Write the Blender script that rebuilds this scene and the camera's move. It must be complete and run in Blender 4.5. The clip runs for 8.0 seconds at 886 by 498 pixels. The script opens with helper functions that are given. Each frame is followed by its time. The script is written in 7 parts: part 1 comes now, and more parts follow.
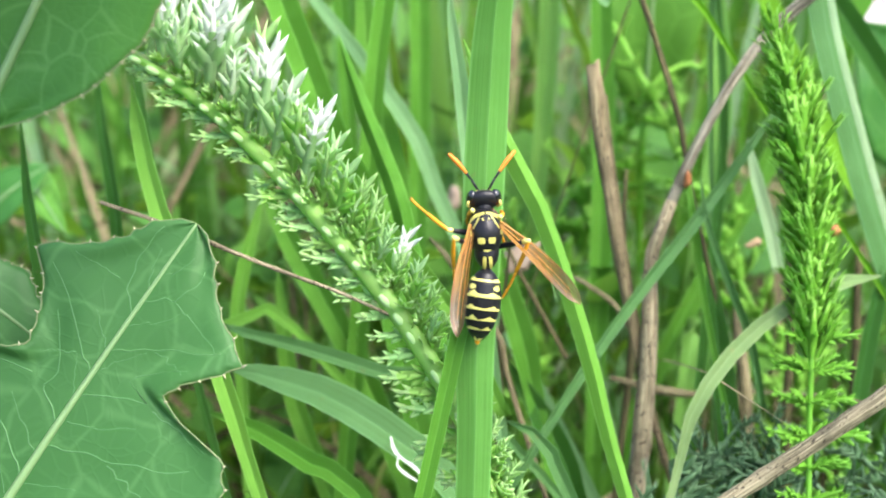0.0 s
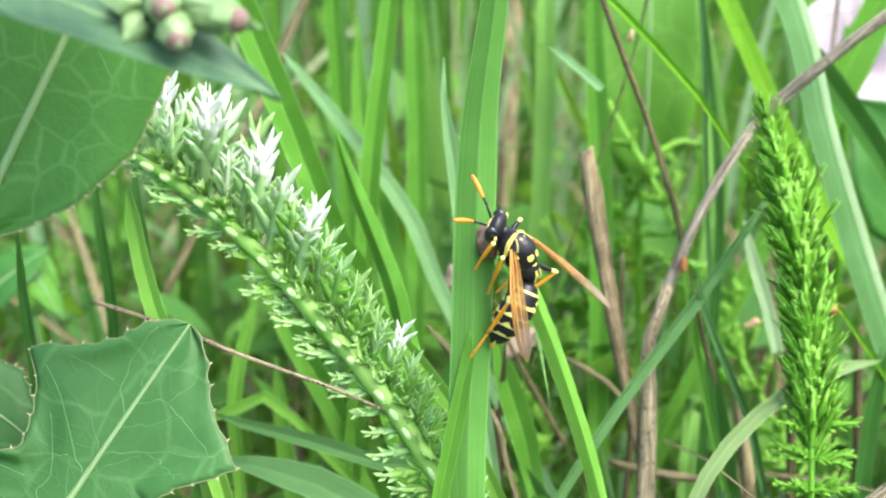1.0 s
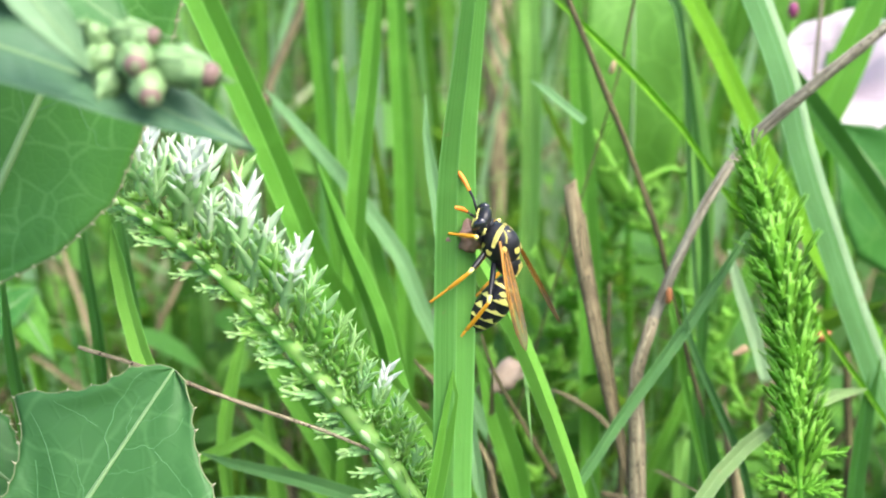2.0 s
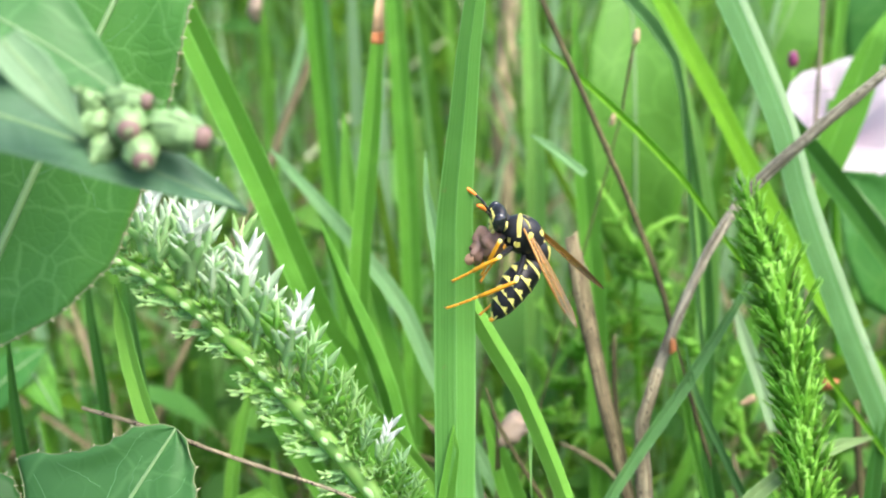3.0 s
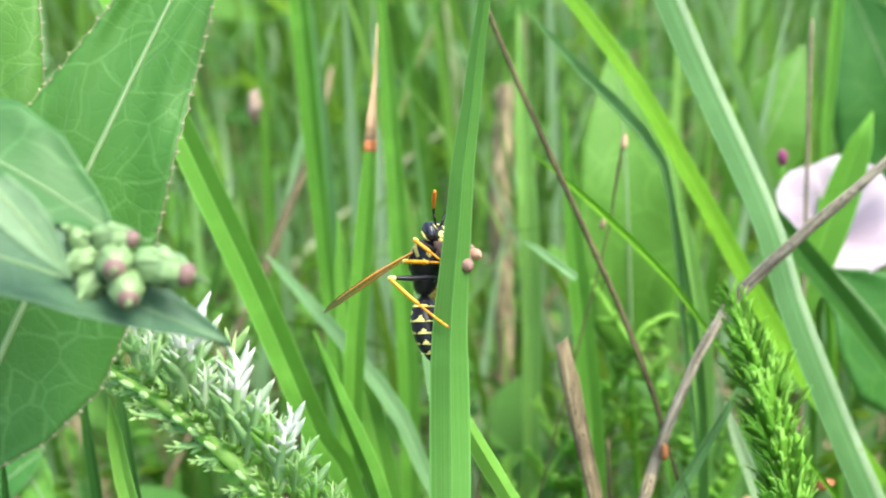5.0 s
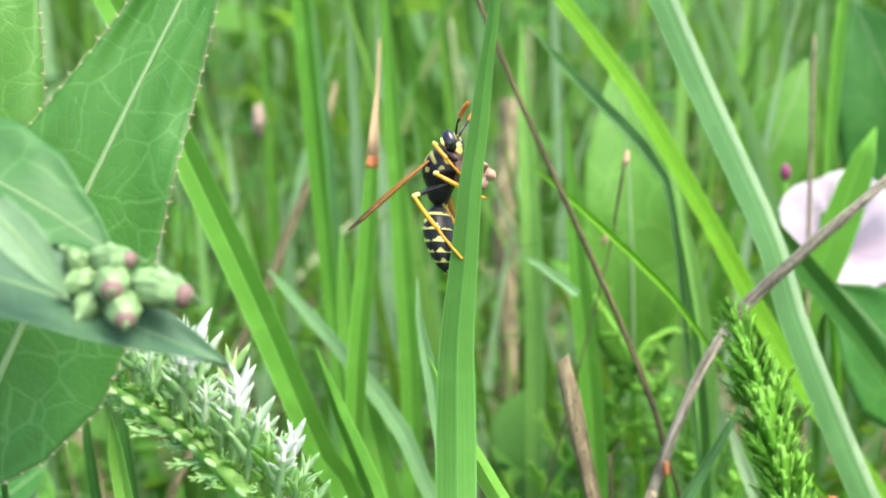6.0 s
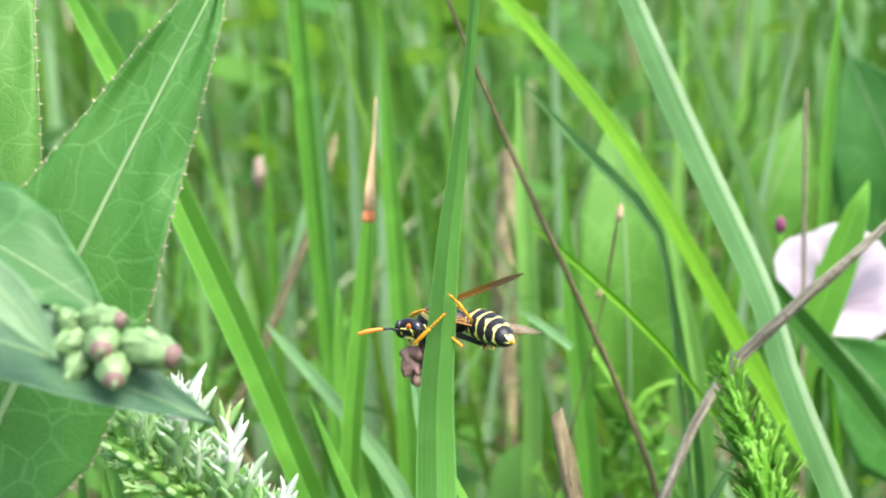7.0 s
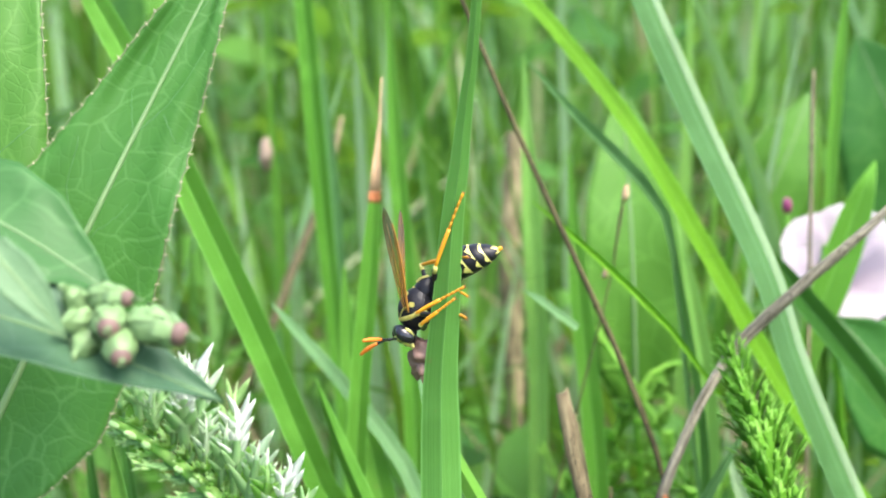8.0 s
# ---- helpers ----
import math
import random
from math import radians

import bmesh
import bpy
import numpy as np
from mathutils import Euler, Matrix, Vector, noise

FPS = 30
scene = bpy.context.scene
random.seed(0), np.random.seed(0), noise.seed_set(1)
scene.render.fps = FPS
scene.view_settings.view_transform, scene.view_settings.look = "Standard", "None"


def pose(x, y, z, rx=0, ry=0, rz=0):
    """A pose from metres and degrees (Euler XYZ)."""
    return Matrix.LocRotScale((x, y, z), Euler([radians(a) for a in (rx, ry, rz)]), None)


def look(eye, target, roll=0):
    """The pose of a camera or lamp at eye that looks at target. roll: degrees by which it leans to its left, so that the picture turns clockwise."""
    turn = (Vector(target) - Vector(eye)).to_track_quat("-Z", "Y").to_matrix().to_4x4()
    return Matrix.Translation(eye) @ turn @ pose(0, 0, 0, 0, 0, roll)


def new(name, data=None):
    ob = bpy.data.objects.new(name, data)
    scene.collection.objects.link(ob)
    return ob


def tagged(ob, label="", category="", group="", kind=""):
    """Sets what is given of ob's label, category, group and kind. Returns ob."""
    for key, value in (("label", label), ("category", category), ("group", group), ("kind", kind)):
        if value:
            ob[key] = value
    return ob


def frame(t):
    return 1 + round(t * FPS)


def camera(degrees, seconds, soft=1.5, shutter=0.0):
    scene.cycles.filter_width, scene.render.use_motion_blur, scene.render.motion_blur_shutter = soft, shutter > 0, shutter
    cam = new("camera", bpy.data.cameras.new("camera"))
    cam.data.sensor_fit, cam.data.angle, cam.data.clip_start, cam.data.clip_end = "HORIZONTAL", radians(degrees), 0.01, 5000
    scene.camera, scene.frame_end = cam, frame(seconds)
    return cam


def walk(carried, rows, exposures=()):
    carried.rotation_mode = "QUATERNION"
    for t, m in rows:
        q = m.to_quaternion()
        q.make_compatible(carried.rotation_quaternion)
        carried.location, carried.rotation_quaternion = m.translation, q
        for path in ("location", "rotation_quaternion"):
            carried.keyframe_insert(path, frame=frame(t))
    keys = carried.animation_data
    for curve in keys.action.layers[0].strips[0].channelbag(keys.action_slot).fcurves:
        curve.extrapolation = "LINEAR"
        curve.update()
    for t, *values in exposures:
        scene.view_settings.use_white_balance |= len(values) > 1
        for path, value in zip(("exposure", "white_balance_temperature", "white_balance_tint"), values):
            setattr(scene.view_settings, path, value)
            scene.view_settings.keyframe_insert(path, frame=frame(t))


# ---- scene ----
from itertools import product

cam = camera(42.0, 8.0, soft=1.9)
PATH = [
    (0.0, (-0.0046, -0.11262, 0.16355), (-0.0046, -0.003, 0.11474), -0.0),
    (0.5, (-0.00478, -0.10996, 0.16865), (-0.00394, 0.00058, 0.12195), -0.32),
    (1.0, (-0.00334, -0.11056, 0.16783), (-0.00386, 0.00116, 0.12402), -0.71),
    (1.5, (-0.0026, -0.11002, 0.16885), (-0.0029, 0.00181, 0.12533), -1.16),
    (3.0, (0.00036, -0.11077, 0.17037), (-0.00145, 0.00347, 0.13368), -3.0),
    (3.5, (0.00026, -0.11058, 0.17016), (-0.00211, 0.00396, 0.13447), -3.27),
    (4.0, (0.00135, -0.11044, 0.17167), (-0.00113, 0.00467, 0.13787), -3.54),
    (4.5, (0.00245, -0.11138, 0.17403), (0.00038, 0.00472, 0.14377), -3.59),
    (6.0, (0.00361, -0.11122, 0.17565), (0.00078, 0.00543, 0.14764), -3.63),
    (6.5, (0.00539, -0.11185, 0.17689), (0.00233, 0.00539, 0.15151), -3.64),
    (7.0, (0.00533, -0.11232, 0.17686), (0.00218, 0.00537, 0.15366), -3.71),
    (7.5, (0.0053, -0.11215, 0.1761), (0.00172, 0.00518, 0.15118), -3.53),
    (8.0, (0.00553, -0.11272, 0.17664), (0.0015, 0.00458, 0.15168), -3.8),
]
walk(cam, [(t, look(eye, target, roll)) for t, eye, target, roll in PATH], [(0.0, 2.06), (0.5, 2.12), (1.5, 2.10), (3.0, 1.95), (8.0, 1.96)])
cam.data.dof.use_dof = True
cam.data.dof.focus_distance = 0.122
cam.data.dof.aperture_fstop = 28.0

# ---- light: bright hazy sky, wide soft sun from high above ----
SUN_UP, SUN_TURN = 60, 125
world = bpy.data.worlds.new("sky")
scene.world = world
world.use_nodes = True
sky = world.node_tree.nodes.new("ShaderNodeTexSky")
sky.sky_type, sky.sun_disc = "NISHITA", False
sky.sun_elevation, sky.sun_rotation = radians(SUN_UP), radians(SUN_TURN)
sky.air_density, sky.dust_density = 1.0, 4.0
world.node_tree.nodes["Background"].inputs["Strength"].default_value = 0.15
world.node_tree.links.new(sky.outputs[0], world.node_tree.nodes["Background"].inputs["Color"])
sun = new("sun", bpy.data.lights.new("sun", "SUN"))
sun.data.energy, sun.data.angle, sun.data.color = 1.5, radians(45), (1.0, 0.97, 0.92)
sun_way = Vector((math.sin(radians(SUN_TURN)) * math.cos(radians(SUN_UP)), math.cos(radians(SUN_TURN)) * math.cos(radians(SUN_UP)), math.sin(radians(SUN_UP))))
sun.matrix_world = look(sun_way, (0, 0, 0))


# ---- materials ----
class Mat:
    """A node material with short calls for its nodes."""

    def __init__(self, name):
        self.mat = bpy.data.materials.new(name)
        self.mat.use_nodes = True
        self.n, self.l = self.mat.node_tree.nodes, self.mat.node_tree.links
        self.bsdf, self.out = self.n["Principled BSDF"], self.n["Material Output"]

    def add(self, kind, **ins):
        node = self.n.new("ShaderNode" + kind)
        for key, value in ins.items():
            self.put(node, key, value)
        return node

    def put(self, node, key, value):
        sock = node.inputs[int(key[1:])] if key[0] == "i" and key[1:].isdigit() else node.inputs[key.replace("_", " ")]
        if isinstance(value, bpy.types.NodeSocket):
            self.l.new(value, sock)
        else:
            sock.default_value = value

    def ramp(self, fac, stops):
        node = self.add("ValToRGB", Fac=fac)
        while len(node.color_ramp.elements) < len(stops):
            node.color_ramp.elements.new(0.5)
        for e, (at, c) in zip(node.color_ramp.elements, stops):
            e.position, e.color = at, (*c, 1)
        return node.outputs[0]

    def mix(self, fac, a, b, how="MIX"):
        node = self.n.new("ShaderNodeMix")
        node.data_type, node.blend_type = "RGBA", how
        for sock, value in ((node.inputs[0], fac), (node.inputs[6], a), (node.inputs[7], b)):
            if isinstance(value, bpy.types.NodeSocket):
                self.l.new(value, sock)
            else:
                sock.default_value = value if isinstance(value, float) else (*value, 1)
        return node.outputs[2]

    def math(self, op, a, b=0.0):
        node = self.n.new("ShaderNodeMath")
        node.operation = op
        for sock, value in zip(node.inputs, (a, b)):
            if isinstance(value, bpy.types.NodeSocket):
                self.l.new(value, sock)
            else:
                sock.default_value = value
        return node.outputs[0]

    def noise(self, vec, scale, detail=3.0, rough=0.55):
        return self.add("TexNoise", Vector=vec, Scale=scale, Detail=detail, Roughness=rough).outputs[0]

    def coords(self, which="Object"):
        return self.add("TexCoord").outputs[which]

    def scaled(self, vec, s):
        node = self.add("Mapping", Vector=vec)
        node.inputs["Scale"].default_value = s
        return node.outputs[0]

    def finish(self, color, rough=0.5, bump=None, depth=0.0001, through_light=0.0, tint=None, spec=0.22):
        self.put(self.bsdf, "Base_Color", color if isinstance(color, bpy.types.NodeSocket) else (*color, 1))
        self.put(self.bsdf, "Roughness", rough)
        self.put(self.bsdf, "Specular_IOR_Level", spec)
        if bump is not None:
            b = self.add("Bump", Height=bump, Strength=0.7, Distance=depth)
            self.put(self.bsdf, "Normal", b.outputs[0])
        if through_light:
            t = self.add("BsdfTranslucent", Color=tint if tint is not None else color)
            m = self.add("MixShader", i0=through_light, i1=self.bsdf.outputs[0], i2=t.outputs[0])
            self.l.new(m.outputs[0], self.out.inputs[0])
        return self.mat


def grass_material(name, dark, light, tip=(0.2, 0.16, 0.07), island=False, streak=0.2, gloss=0.45, pale=1.0):
    """Grass: fine lengthwise ribs, blotches, a colour of its own for each blade."""
    m = Mat(name)
    uv = m.coords("UV")
    rnd = m.add("NewGeometry").outputs["Random Per Island"] if island else m.add("ObjectInfo").outputs["Random"]
    if island:
        high = (0.17, 0.33, 0.16) if pale else light
        base = m.ramp(rnd, [(0.0, (0.012, 0.045, 0.010)), (0.22, (0.022, 0.082, 0.014)), (0.36, dark), (0.55, light), (0.72, high), (0.88, (0.25, 0.37, 0.23) if pale else (0.07, 0.2, 0.05)), (1.0, (0.36, 0.29, 0.16) if pale else dark)])
    else:
        base = m.mix(rnd, dark, light)
    ribs = m.noise(m.scaled(uv, (44, 0.35, 1)), 1.0, 3.0)
    base = m.mix(m.math("MULTIPLY", m.math("SUBTRACT", ribs, 0.42), streak * 2), base, tuple(min(1, c * 1.9 + 0.02) for c in light))
    if not island:
        lines = m.noise(m.scaled(uv, (15, 0.12, 1)), 1.0, 4.0, 0.7)
        base = m.mix(min(1.0, streak * 2.2), base, m.ramp(lines, [(0.36, (0.6, 0.66, 0.58)), (0.5, (0.92, 0.92, 0.92)), (0.62, (1, 1, 1))]), "MULTIPLY")
    if not island:
        across = m.math("ABSOLUTE", m.math("SUBTRACT", m.add("SeparateXYZ", Vector=uv).outputs[0], 0.5))
        pale_line = tuple(min(1, c * 1.5 + 0.05) for c in light)
        base = m.mix(m.ramp(across, [(0.44, (0, 0, 0)), (0.475, (0.55, 0.55, 0.55))]), base, pale_line)
        base = m.mix(m.ramp(across, [(0.02, (0.45, 0.45, 0.45)), (0.05, (0, 0, 0))]), base, pale_line)
    blot = m.noise(m.coords(), 160.0, 4.0)
    base = m.mix(m.ramp(blot, [(0.52, (0, 0, 0)), (0.75, (0.5, 0.5, 0.5))]), base, tuple(c * 1.25 + 0.01 for c in light))
    spots = m.noise(m.coords(), 900.0, 2.0)
    base = m.mix(m.ramp(spots, [(0.68, (0, 0, 0)), (0.8, (0.45, 0.45, 0.45))]), base, tip)
    return m.finish(base, rough=gloss, bump=ribs, depth=0.00025, through_light=0.36, tint=m.mix(0.5, base, (0.30, 0.56, 0.03)), spec=0.13)


def straw_material(name, dark, light, specks=0.6):
    m = Mat(name)
    uv = m.coords("UV")
    rnd = m.add("ObjectInfo").outputs["Random"]
    fib = m.noise(m.scaled(uv, (20, 0.9, 1)), 1.0, 5.0, 0.75)
    base = m.ramp(fib, [(0.38, tuple(c * 0.3 for c in dark)), (0.46, tuple(c * 0.8 for c in dark)), (0.60, light)])
    stripe = m.noise(m.scaled(uv, (7, 0.5, 1)), 1.0, 4.0, 0.6)
    base = m.mix(m.ramp(stripe, [(0.50, (0, 0, 0)), (0.62, (0.75, 0.75, 0.75))]), base, tuple(c * 0.4 for c in dark))
    base = m.mix(m.math("MULTIPLY", rnd, 0.35), base, dark)
    blot = m.noise(m.coords(), 260.0, 4.0)
    base = m.mix(m.ramp(blot, [(0.55, (0, 0, 0)), (0.7, (0.8, 0.8, 0.8))]), base, tuple(c * 0.45 for c in dark))
    dots = m.noise(m.scaled(m.coords(), (1, 1, 0.5)), 2200.0, 2.0)
    base = m.mix(m.ramp(dots, [(0.60, (0, 0, 0)), (0.66, (specks, specks, specks))]), base, (0.03, 0.022, 0.015))
    return m.finish(base, rough=0.75, bump=fib, depth=0.0006)


def broadleaf_material(name, base_a, base_b, vein, cell=230.0, net_share=0.3):
    """Lettuce-like leaf: a net of pale veins over blotched green."""
    m = Mat(name)
    uv = m.coords("UV")
    warp = m.add("TexNoise", Vector=uv, Scale=90.0, Detail=2.0)
    vec = m.n.new("ShaderNodeVectorMath")
    vec.operation = "MULTIPLY_ADD"
    m.l.new(warp.outputs["Color"], vec.inputs[0])
    vec.inputs[1].default_value = (0.006, 0.006, 0)
    m.l.new(uv, vec.inputs[2])
    def net(scale, lo, hi):
        v = m.add("TexVoronoi", Vector=vec.outputs[0], Scale=scale)
        v.feature = "DISTANCE_TO_EDGE"
        return m.ramp(v.outputs["Distance"], [(lo, (1, 1, 1)), (hi, (0, 0, 0))])
    coarse, fine = net(cell, 0.008, 0.045), net(cell * 3.2, 0.02, 0.10)
    blot = m.noise(m.coords(), 120.0, 4.0)
    green = m.mix(blot, base_a, base_b)
    green = m.mix(m.math("MULTIPLY", fine, 0.07), green, vein)
    green = m.mix(m.math("MULTIPLY", coarse, net_share), green, vein)
    relief = m.math("ADD", m.math("MULTIPLY", blot, 0.6), m.math("MULTIPLY", fine, 0.2))
    return m.finish(green, rough=0.48, spec=0.24, bump=relief, depth=0.00012, through_light=0.17, tint=m.mix(0.4, green, (0.2, 0.45, 0.04)))


def plain_material(name, a, b, scale=600.0, rough=0.5, through_light=0.0, depth=0.00015, spec=0.4):
    m = Mat(name)
    n = m.noise(m.coords(), scale, 4.0)
    big = m.noise(m.coords(), scale * 0.17, 2.0)
    col = m.mix(m.math("MULTIPLY", m.math("ADD", n, big), 0.5), a, b)
    return m.finish(col, rough=rough, bump=n, depth=depth, through_light=through_light, spec=spec)


GRASS = grass_material("grass_blade", (0.064, 0.212, 0.019), (0.115, 0.312, 0.038))
GRASS_BROAD = grass_material("broad_ribbed_grass_blade", (0.080, 0.238, 0.040), (0.102, 0.275, 0.054), streak=0.3)
GRASS_BRIGHT = grass_material("bright_grass_blade", (0.112, 0.30, 0.034), (0.155, 0.365, 0.055))
GRASS_BLUE = grass_material("blue_green_grass_blade", (0.068, 0.188, 0.054), (0.115, 0.262, 0.09), gloss=0.4, streak=0.3)
GRASS_LIME = grass_material("yellow_green_grass_blade", (0.14, 0.37, 0.018), (0.18, 0.43, 0.028))
GRASS_LIGHT = grass_material("light_green_grass_blade", (0.135, 0.32, 0.055), (0.18, 0.38, 0.085))
GRASS_FROST = grass_material("frosted_blue_green_grass_blade", (0.14, 0.31, 0.12), (0.20, 0.37, 0.17))
# pale grass; on the fold strip the paleness stands for skylight
GRASS_FLAP = grass_material("lit_fold_and_pale_grass_blade", (0.30, 0.46, 0.24), (0.38, 0.53, 0.32), gloss=0.4)
GRASS_PALE = grass_material("pale_dying_grass_blade", (0.17, 0.29, 0.105), (0.27, 0.37, 0.17), tip=(0.36, 0.26, 0.14), gloss=0.5)
# dark copy of the grass; on low blades its colour carries the shade
GRASS_DARK = grass_material("dark_shade_grass_blade", (0.02, 0.09, 0.012), (0.035, 0.13, 0.018))
WEED_LEAF = grass_material("weed_leaf", (0.03, 0.11, 0.014), (0.09, 0.23, 0.035), island=True, pale=0.0)
MEADOW = grass_material("meadow_grass", (0.035, 0.13, 0.014), (0.15, 0.32, 0.05), island=True)
STRAW = straw_material("dry_stem", (0.125, 0.106, 0.055), (0.42, 0.37, 0.20))
STRAW_PALE = straw_material("pale_speckled_dry_stem", (0.20, 0.17, 0.105), (0.52, 0.46, 0.30), specks=0.9)
STRAW_DARK = straw_material("brown_dry_stem", (0.060, 0.054, 0.020), (0.205, 0.185, 0.080), specks=0.9)
STRAW_GREY = straw_material("grey_brown_dry_stem", (0.165, 0.148, 0.103), (0.48, 0.445, 0.335), specks=0.7)
STRAW_BARK = straw_material("speckled_brown_stalk", (0.165, 0.132, 0.072), (0.42, 0.345, 0.20), specks=0.9)
LEAF = broadleaf_material("lettuce_leaf", (0.031, 0.108, 0.026), (0.038, 0.123, 0.030), (0.078, 0.19, 0.062), 150.0, 0.42)
LEAF_UPPER = broadleaf_material("upper_lettuce_leaf", (0.034, 0.130, 0.019), (0.050, 0.162, 0.025), (0.10, 0.245, 0.065), 250.0, 0.42)
# brighter, yellower lettuce leaf: light shining through is put into the colour
LEAF_LIT = broadleaf_material("lit_lettuce_leaf", (0.045, 0.145, 0.018), (0.07, 0.19, 0.028), (0.12, 0.27, 0.06), 250.0, 0.36)
LEAF_GREY = broadleaf_material("grey_green_bract", (0.044, 0.110, 0.053), (0.064, 0.138, 0.070), (0.10, 0.19, 0.11))
LEAF_PALE = broadleaf_material("pale_bract", (0.085, 0.17, 0.082), (0.125, 0.225, 0.11), (0.17, 0.27, 0.14))
LEAF_VEIN = plain_material("leaf_vein", (0.048, 0.150, 0.042), (0.070, 0.185, 0.058), rough=0.5)
LEAF_EDGE = plain_material("leaf_margin", (0.09, 0.15, 0.05), (0.17, 0.19, 0.09), rough=0.6)
RIB = plain_material("leaf_rib", (0.12, 0.22, 0.085), (0.17, 0.27, 0.115), rough=0.5)
FEATHER = plain_material("feathery_leaf", (0.38, 0.63, 0.21), (0.52, 0.74, 0.35), 400.0, 0.5, 0.5)
FEATHER_SILK = plain_material("silky_leaf_tip", (0.60, 0.76, 0.52), (0.74, 0.85, 0.68), 600.0, 0.6, 0.45)
FEATHER_SAGE = plain_material("sage_green_leaf_lobe", (0.29, 0.58, 0.19), (0.42, 0.68, 0.31), 400.0, 0.5, 0.55)
FEATHER_FRESH = plain_material("fresh_green_leaf_lobe", (0.34, 0.64, 0.13), (0.48, 0.74, 0.24), 400.0, 0.45, 0.62)
SILVER_GREEN = plain_material("silvery_green_leaf", (0.42, 0.67, 0.29), (0.58, 0.79, 0.46), 600.0, 0.6, 0.5)
PRICKLE = plain_material("leaf_prickle", (0.22, 0.22, 0.11), (0.42, 0.40, 0.26), 900.0, 0.6)
FEATHER_TUFT = plain_material("leaf_tuft", (0.19, 0.47, 0.05), (0.29, 0.58, 0.09), 400.0, 0.45, 0.45)
FEATHER_DEEP = plain_material("deep_green_feathery_leaf", (0.125, 0.37, 0.026), (0.195, 0.47, 0.05), 400.0, 0.45, 0.45)
# dark grey-green copy of the feathery leaf with ground shade in its colour
FEATHER_SHADE = plain_material("shaded_grey_green_feathery_leaf", (0.06, 0.15, 0.06), (0.12, 0.22, 0.11), 400.0, 0.5, 0.2)
FEATHER_PALE = plain_material("pale_feathery_tip", (0.42, 0.66, 0.26), (0.56, 0.76, 0.42), 600.0, 0.55, 0.4)
SILVER = plain_material("silver_hairy_leaf", (0.80, 0.85, 0.76), (0.92, 0.94, 0.90), 700.0, 0.6, 0.45)
BUD_GREEN = plain_material("bud_scale", (0.11, 0.21, 0.07), (0.20, 0.31, 0.14), 900.0, 0.5)
BUD_TIP = plain_material("bud_tip", (0.09, 0.052, 0.045), (0.20, 0.125, 0.11), 1500.0, 0.6)
PETAL = plain_material("white_pink_petal", (0.58, 0.40, 0.54), (0.86, 0.85, 0.86), 90.0, 0.5, 0.35)
PETAL_DARK = plain_material("magenta_bud", (0.16, 0.02, 0.08), (0.26, 0.05, 0.13), 300.0, 0.5)
DARKLEAF = broadleaf_material("dark_broad_leaf", (0.025, 0.11, 0.018), (0.045, 0.17, 0.028), (0.1, 0.24, 0.06), 120.0)
PALELEAF = broadleaf_material("pale_broad_leaf", (0.055, 0.165, 0.015), (0.080, 0.215, 0.024), (0.13, 0.32, 0.05), 120.0)
RUST = plain_material("rusty_tip", (0.20, 0.058, 0.016), (0.36, 0.145, 0.05), 900.0, 0.6)
PINK_DRY = plain_material("withered_pink_petal", (0.20, 0.145, 0.10), (0.38, 0.30, 0.23), 500.0, 0.6, 0.2)
RUST_TAN = plain_material("withered_grass_tip", (0.30, 0.16, 0.07), (0.48, 0.36, 0.22), 500.0, 0.7)
BLACK = plain_material("black_chitin", (0.006, 0.006, 0.008), (0.014, 0.014, 0.018), 3000.0, 0.33, depth=0.00005, spec=0.26)
EYE = plain_material("dark_compound_eye", (0.006, 0.006, 0.009), (0.012, 0.012, 0.018), 5000.0, 0.14, depth=0.00001, spec=0.7)
YELLOW = plain_material("yellow_chitin", (0.60, 0.55, 0.12), (0.72, 0.66, 0.22), 2500.0, 0.35, depth=0.00002)
ORANGE = plain_material("orange_chitin", (0.60, 0.24, 0.010), (0.70, 0.36, 0.022), 2500.0, 0.35, 0.15, depth=0.00002)
VEIN = plain_material("amber_wing_vein", (0.30, 0.13, 0.02), (0.42, 0.20, 0.035), 2500.0, 0.4, depth=0.00002)
ANTENNA = plain_material("orange_antenna", (0.75, 0.17, 0.015), (0.85, 0.25, 0.03), 2500.0, 0.45, 0.1, depth=0.00002)
PREY = plain_material("chewed_prey", (0.14, 0.07, 0.052), (0.36, 0.235, 0.185), 900.0, 0.22, 0.25, depth=0.0004)
PREY_PALE = plain_material("pale_prey_flesh", (0.36, 0.18, 0.10), (0.45, 0.30, 0.22), 900.0, 0.3, 0.2, depth=0.0003)


def wing_material():
    m = Mat("amber_wing")
    uv = m.coords("UV")
    along = m.add("SeparateXYZ", Vector=uv)
    tone = m.ramp(along.outputs[1], [(0.0, (0.36, 0.18, 0.03)), (0.6, (0.30, 0.16, 0.035)), (0.82, (0.15, 0.10, 0.05))])
    veins = m.noise(m.scaled(uv, (9, 2.2, 1)), 1.0, 2.0)
    tone = m.mix(m.ramp(veins, [(0.56, (0, 0, 0)), (0.62, (0.7, 0.7, 0.7))]), tone, (0.22, 0.08, 0.01))
    m.finish(tone, rough=0.22, bump=veins, depth=0.00005, through_light=0.4, tint=tone, spec=0.6)
    clear = m.add("BsdfTransparent")
    keep = m.add("MixShader", i0=m.ramp(along.outputs[0], [(0.0, (0.40, 0.40, 0.40)), (0.5, (0.52, 0.52, 0.52)), (0.85, (0.15, 0.15, 0.15))]), i1=m.out.inputs[0].links[0].from_socket, i2=clear.outputs[0])
    m.l.new(keep.outputs[0], m.out.inputs[0])
    return m.mat


WING = wing_material()


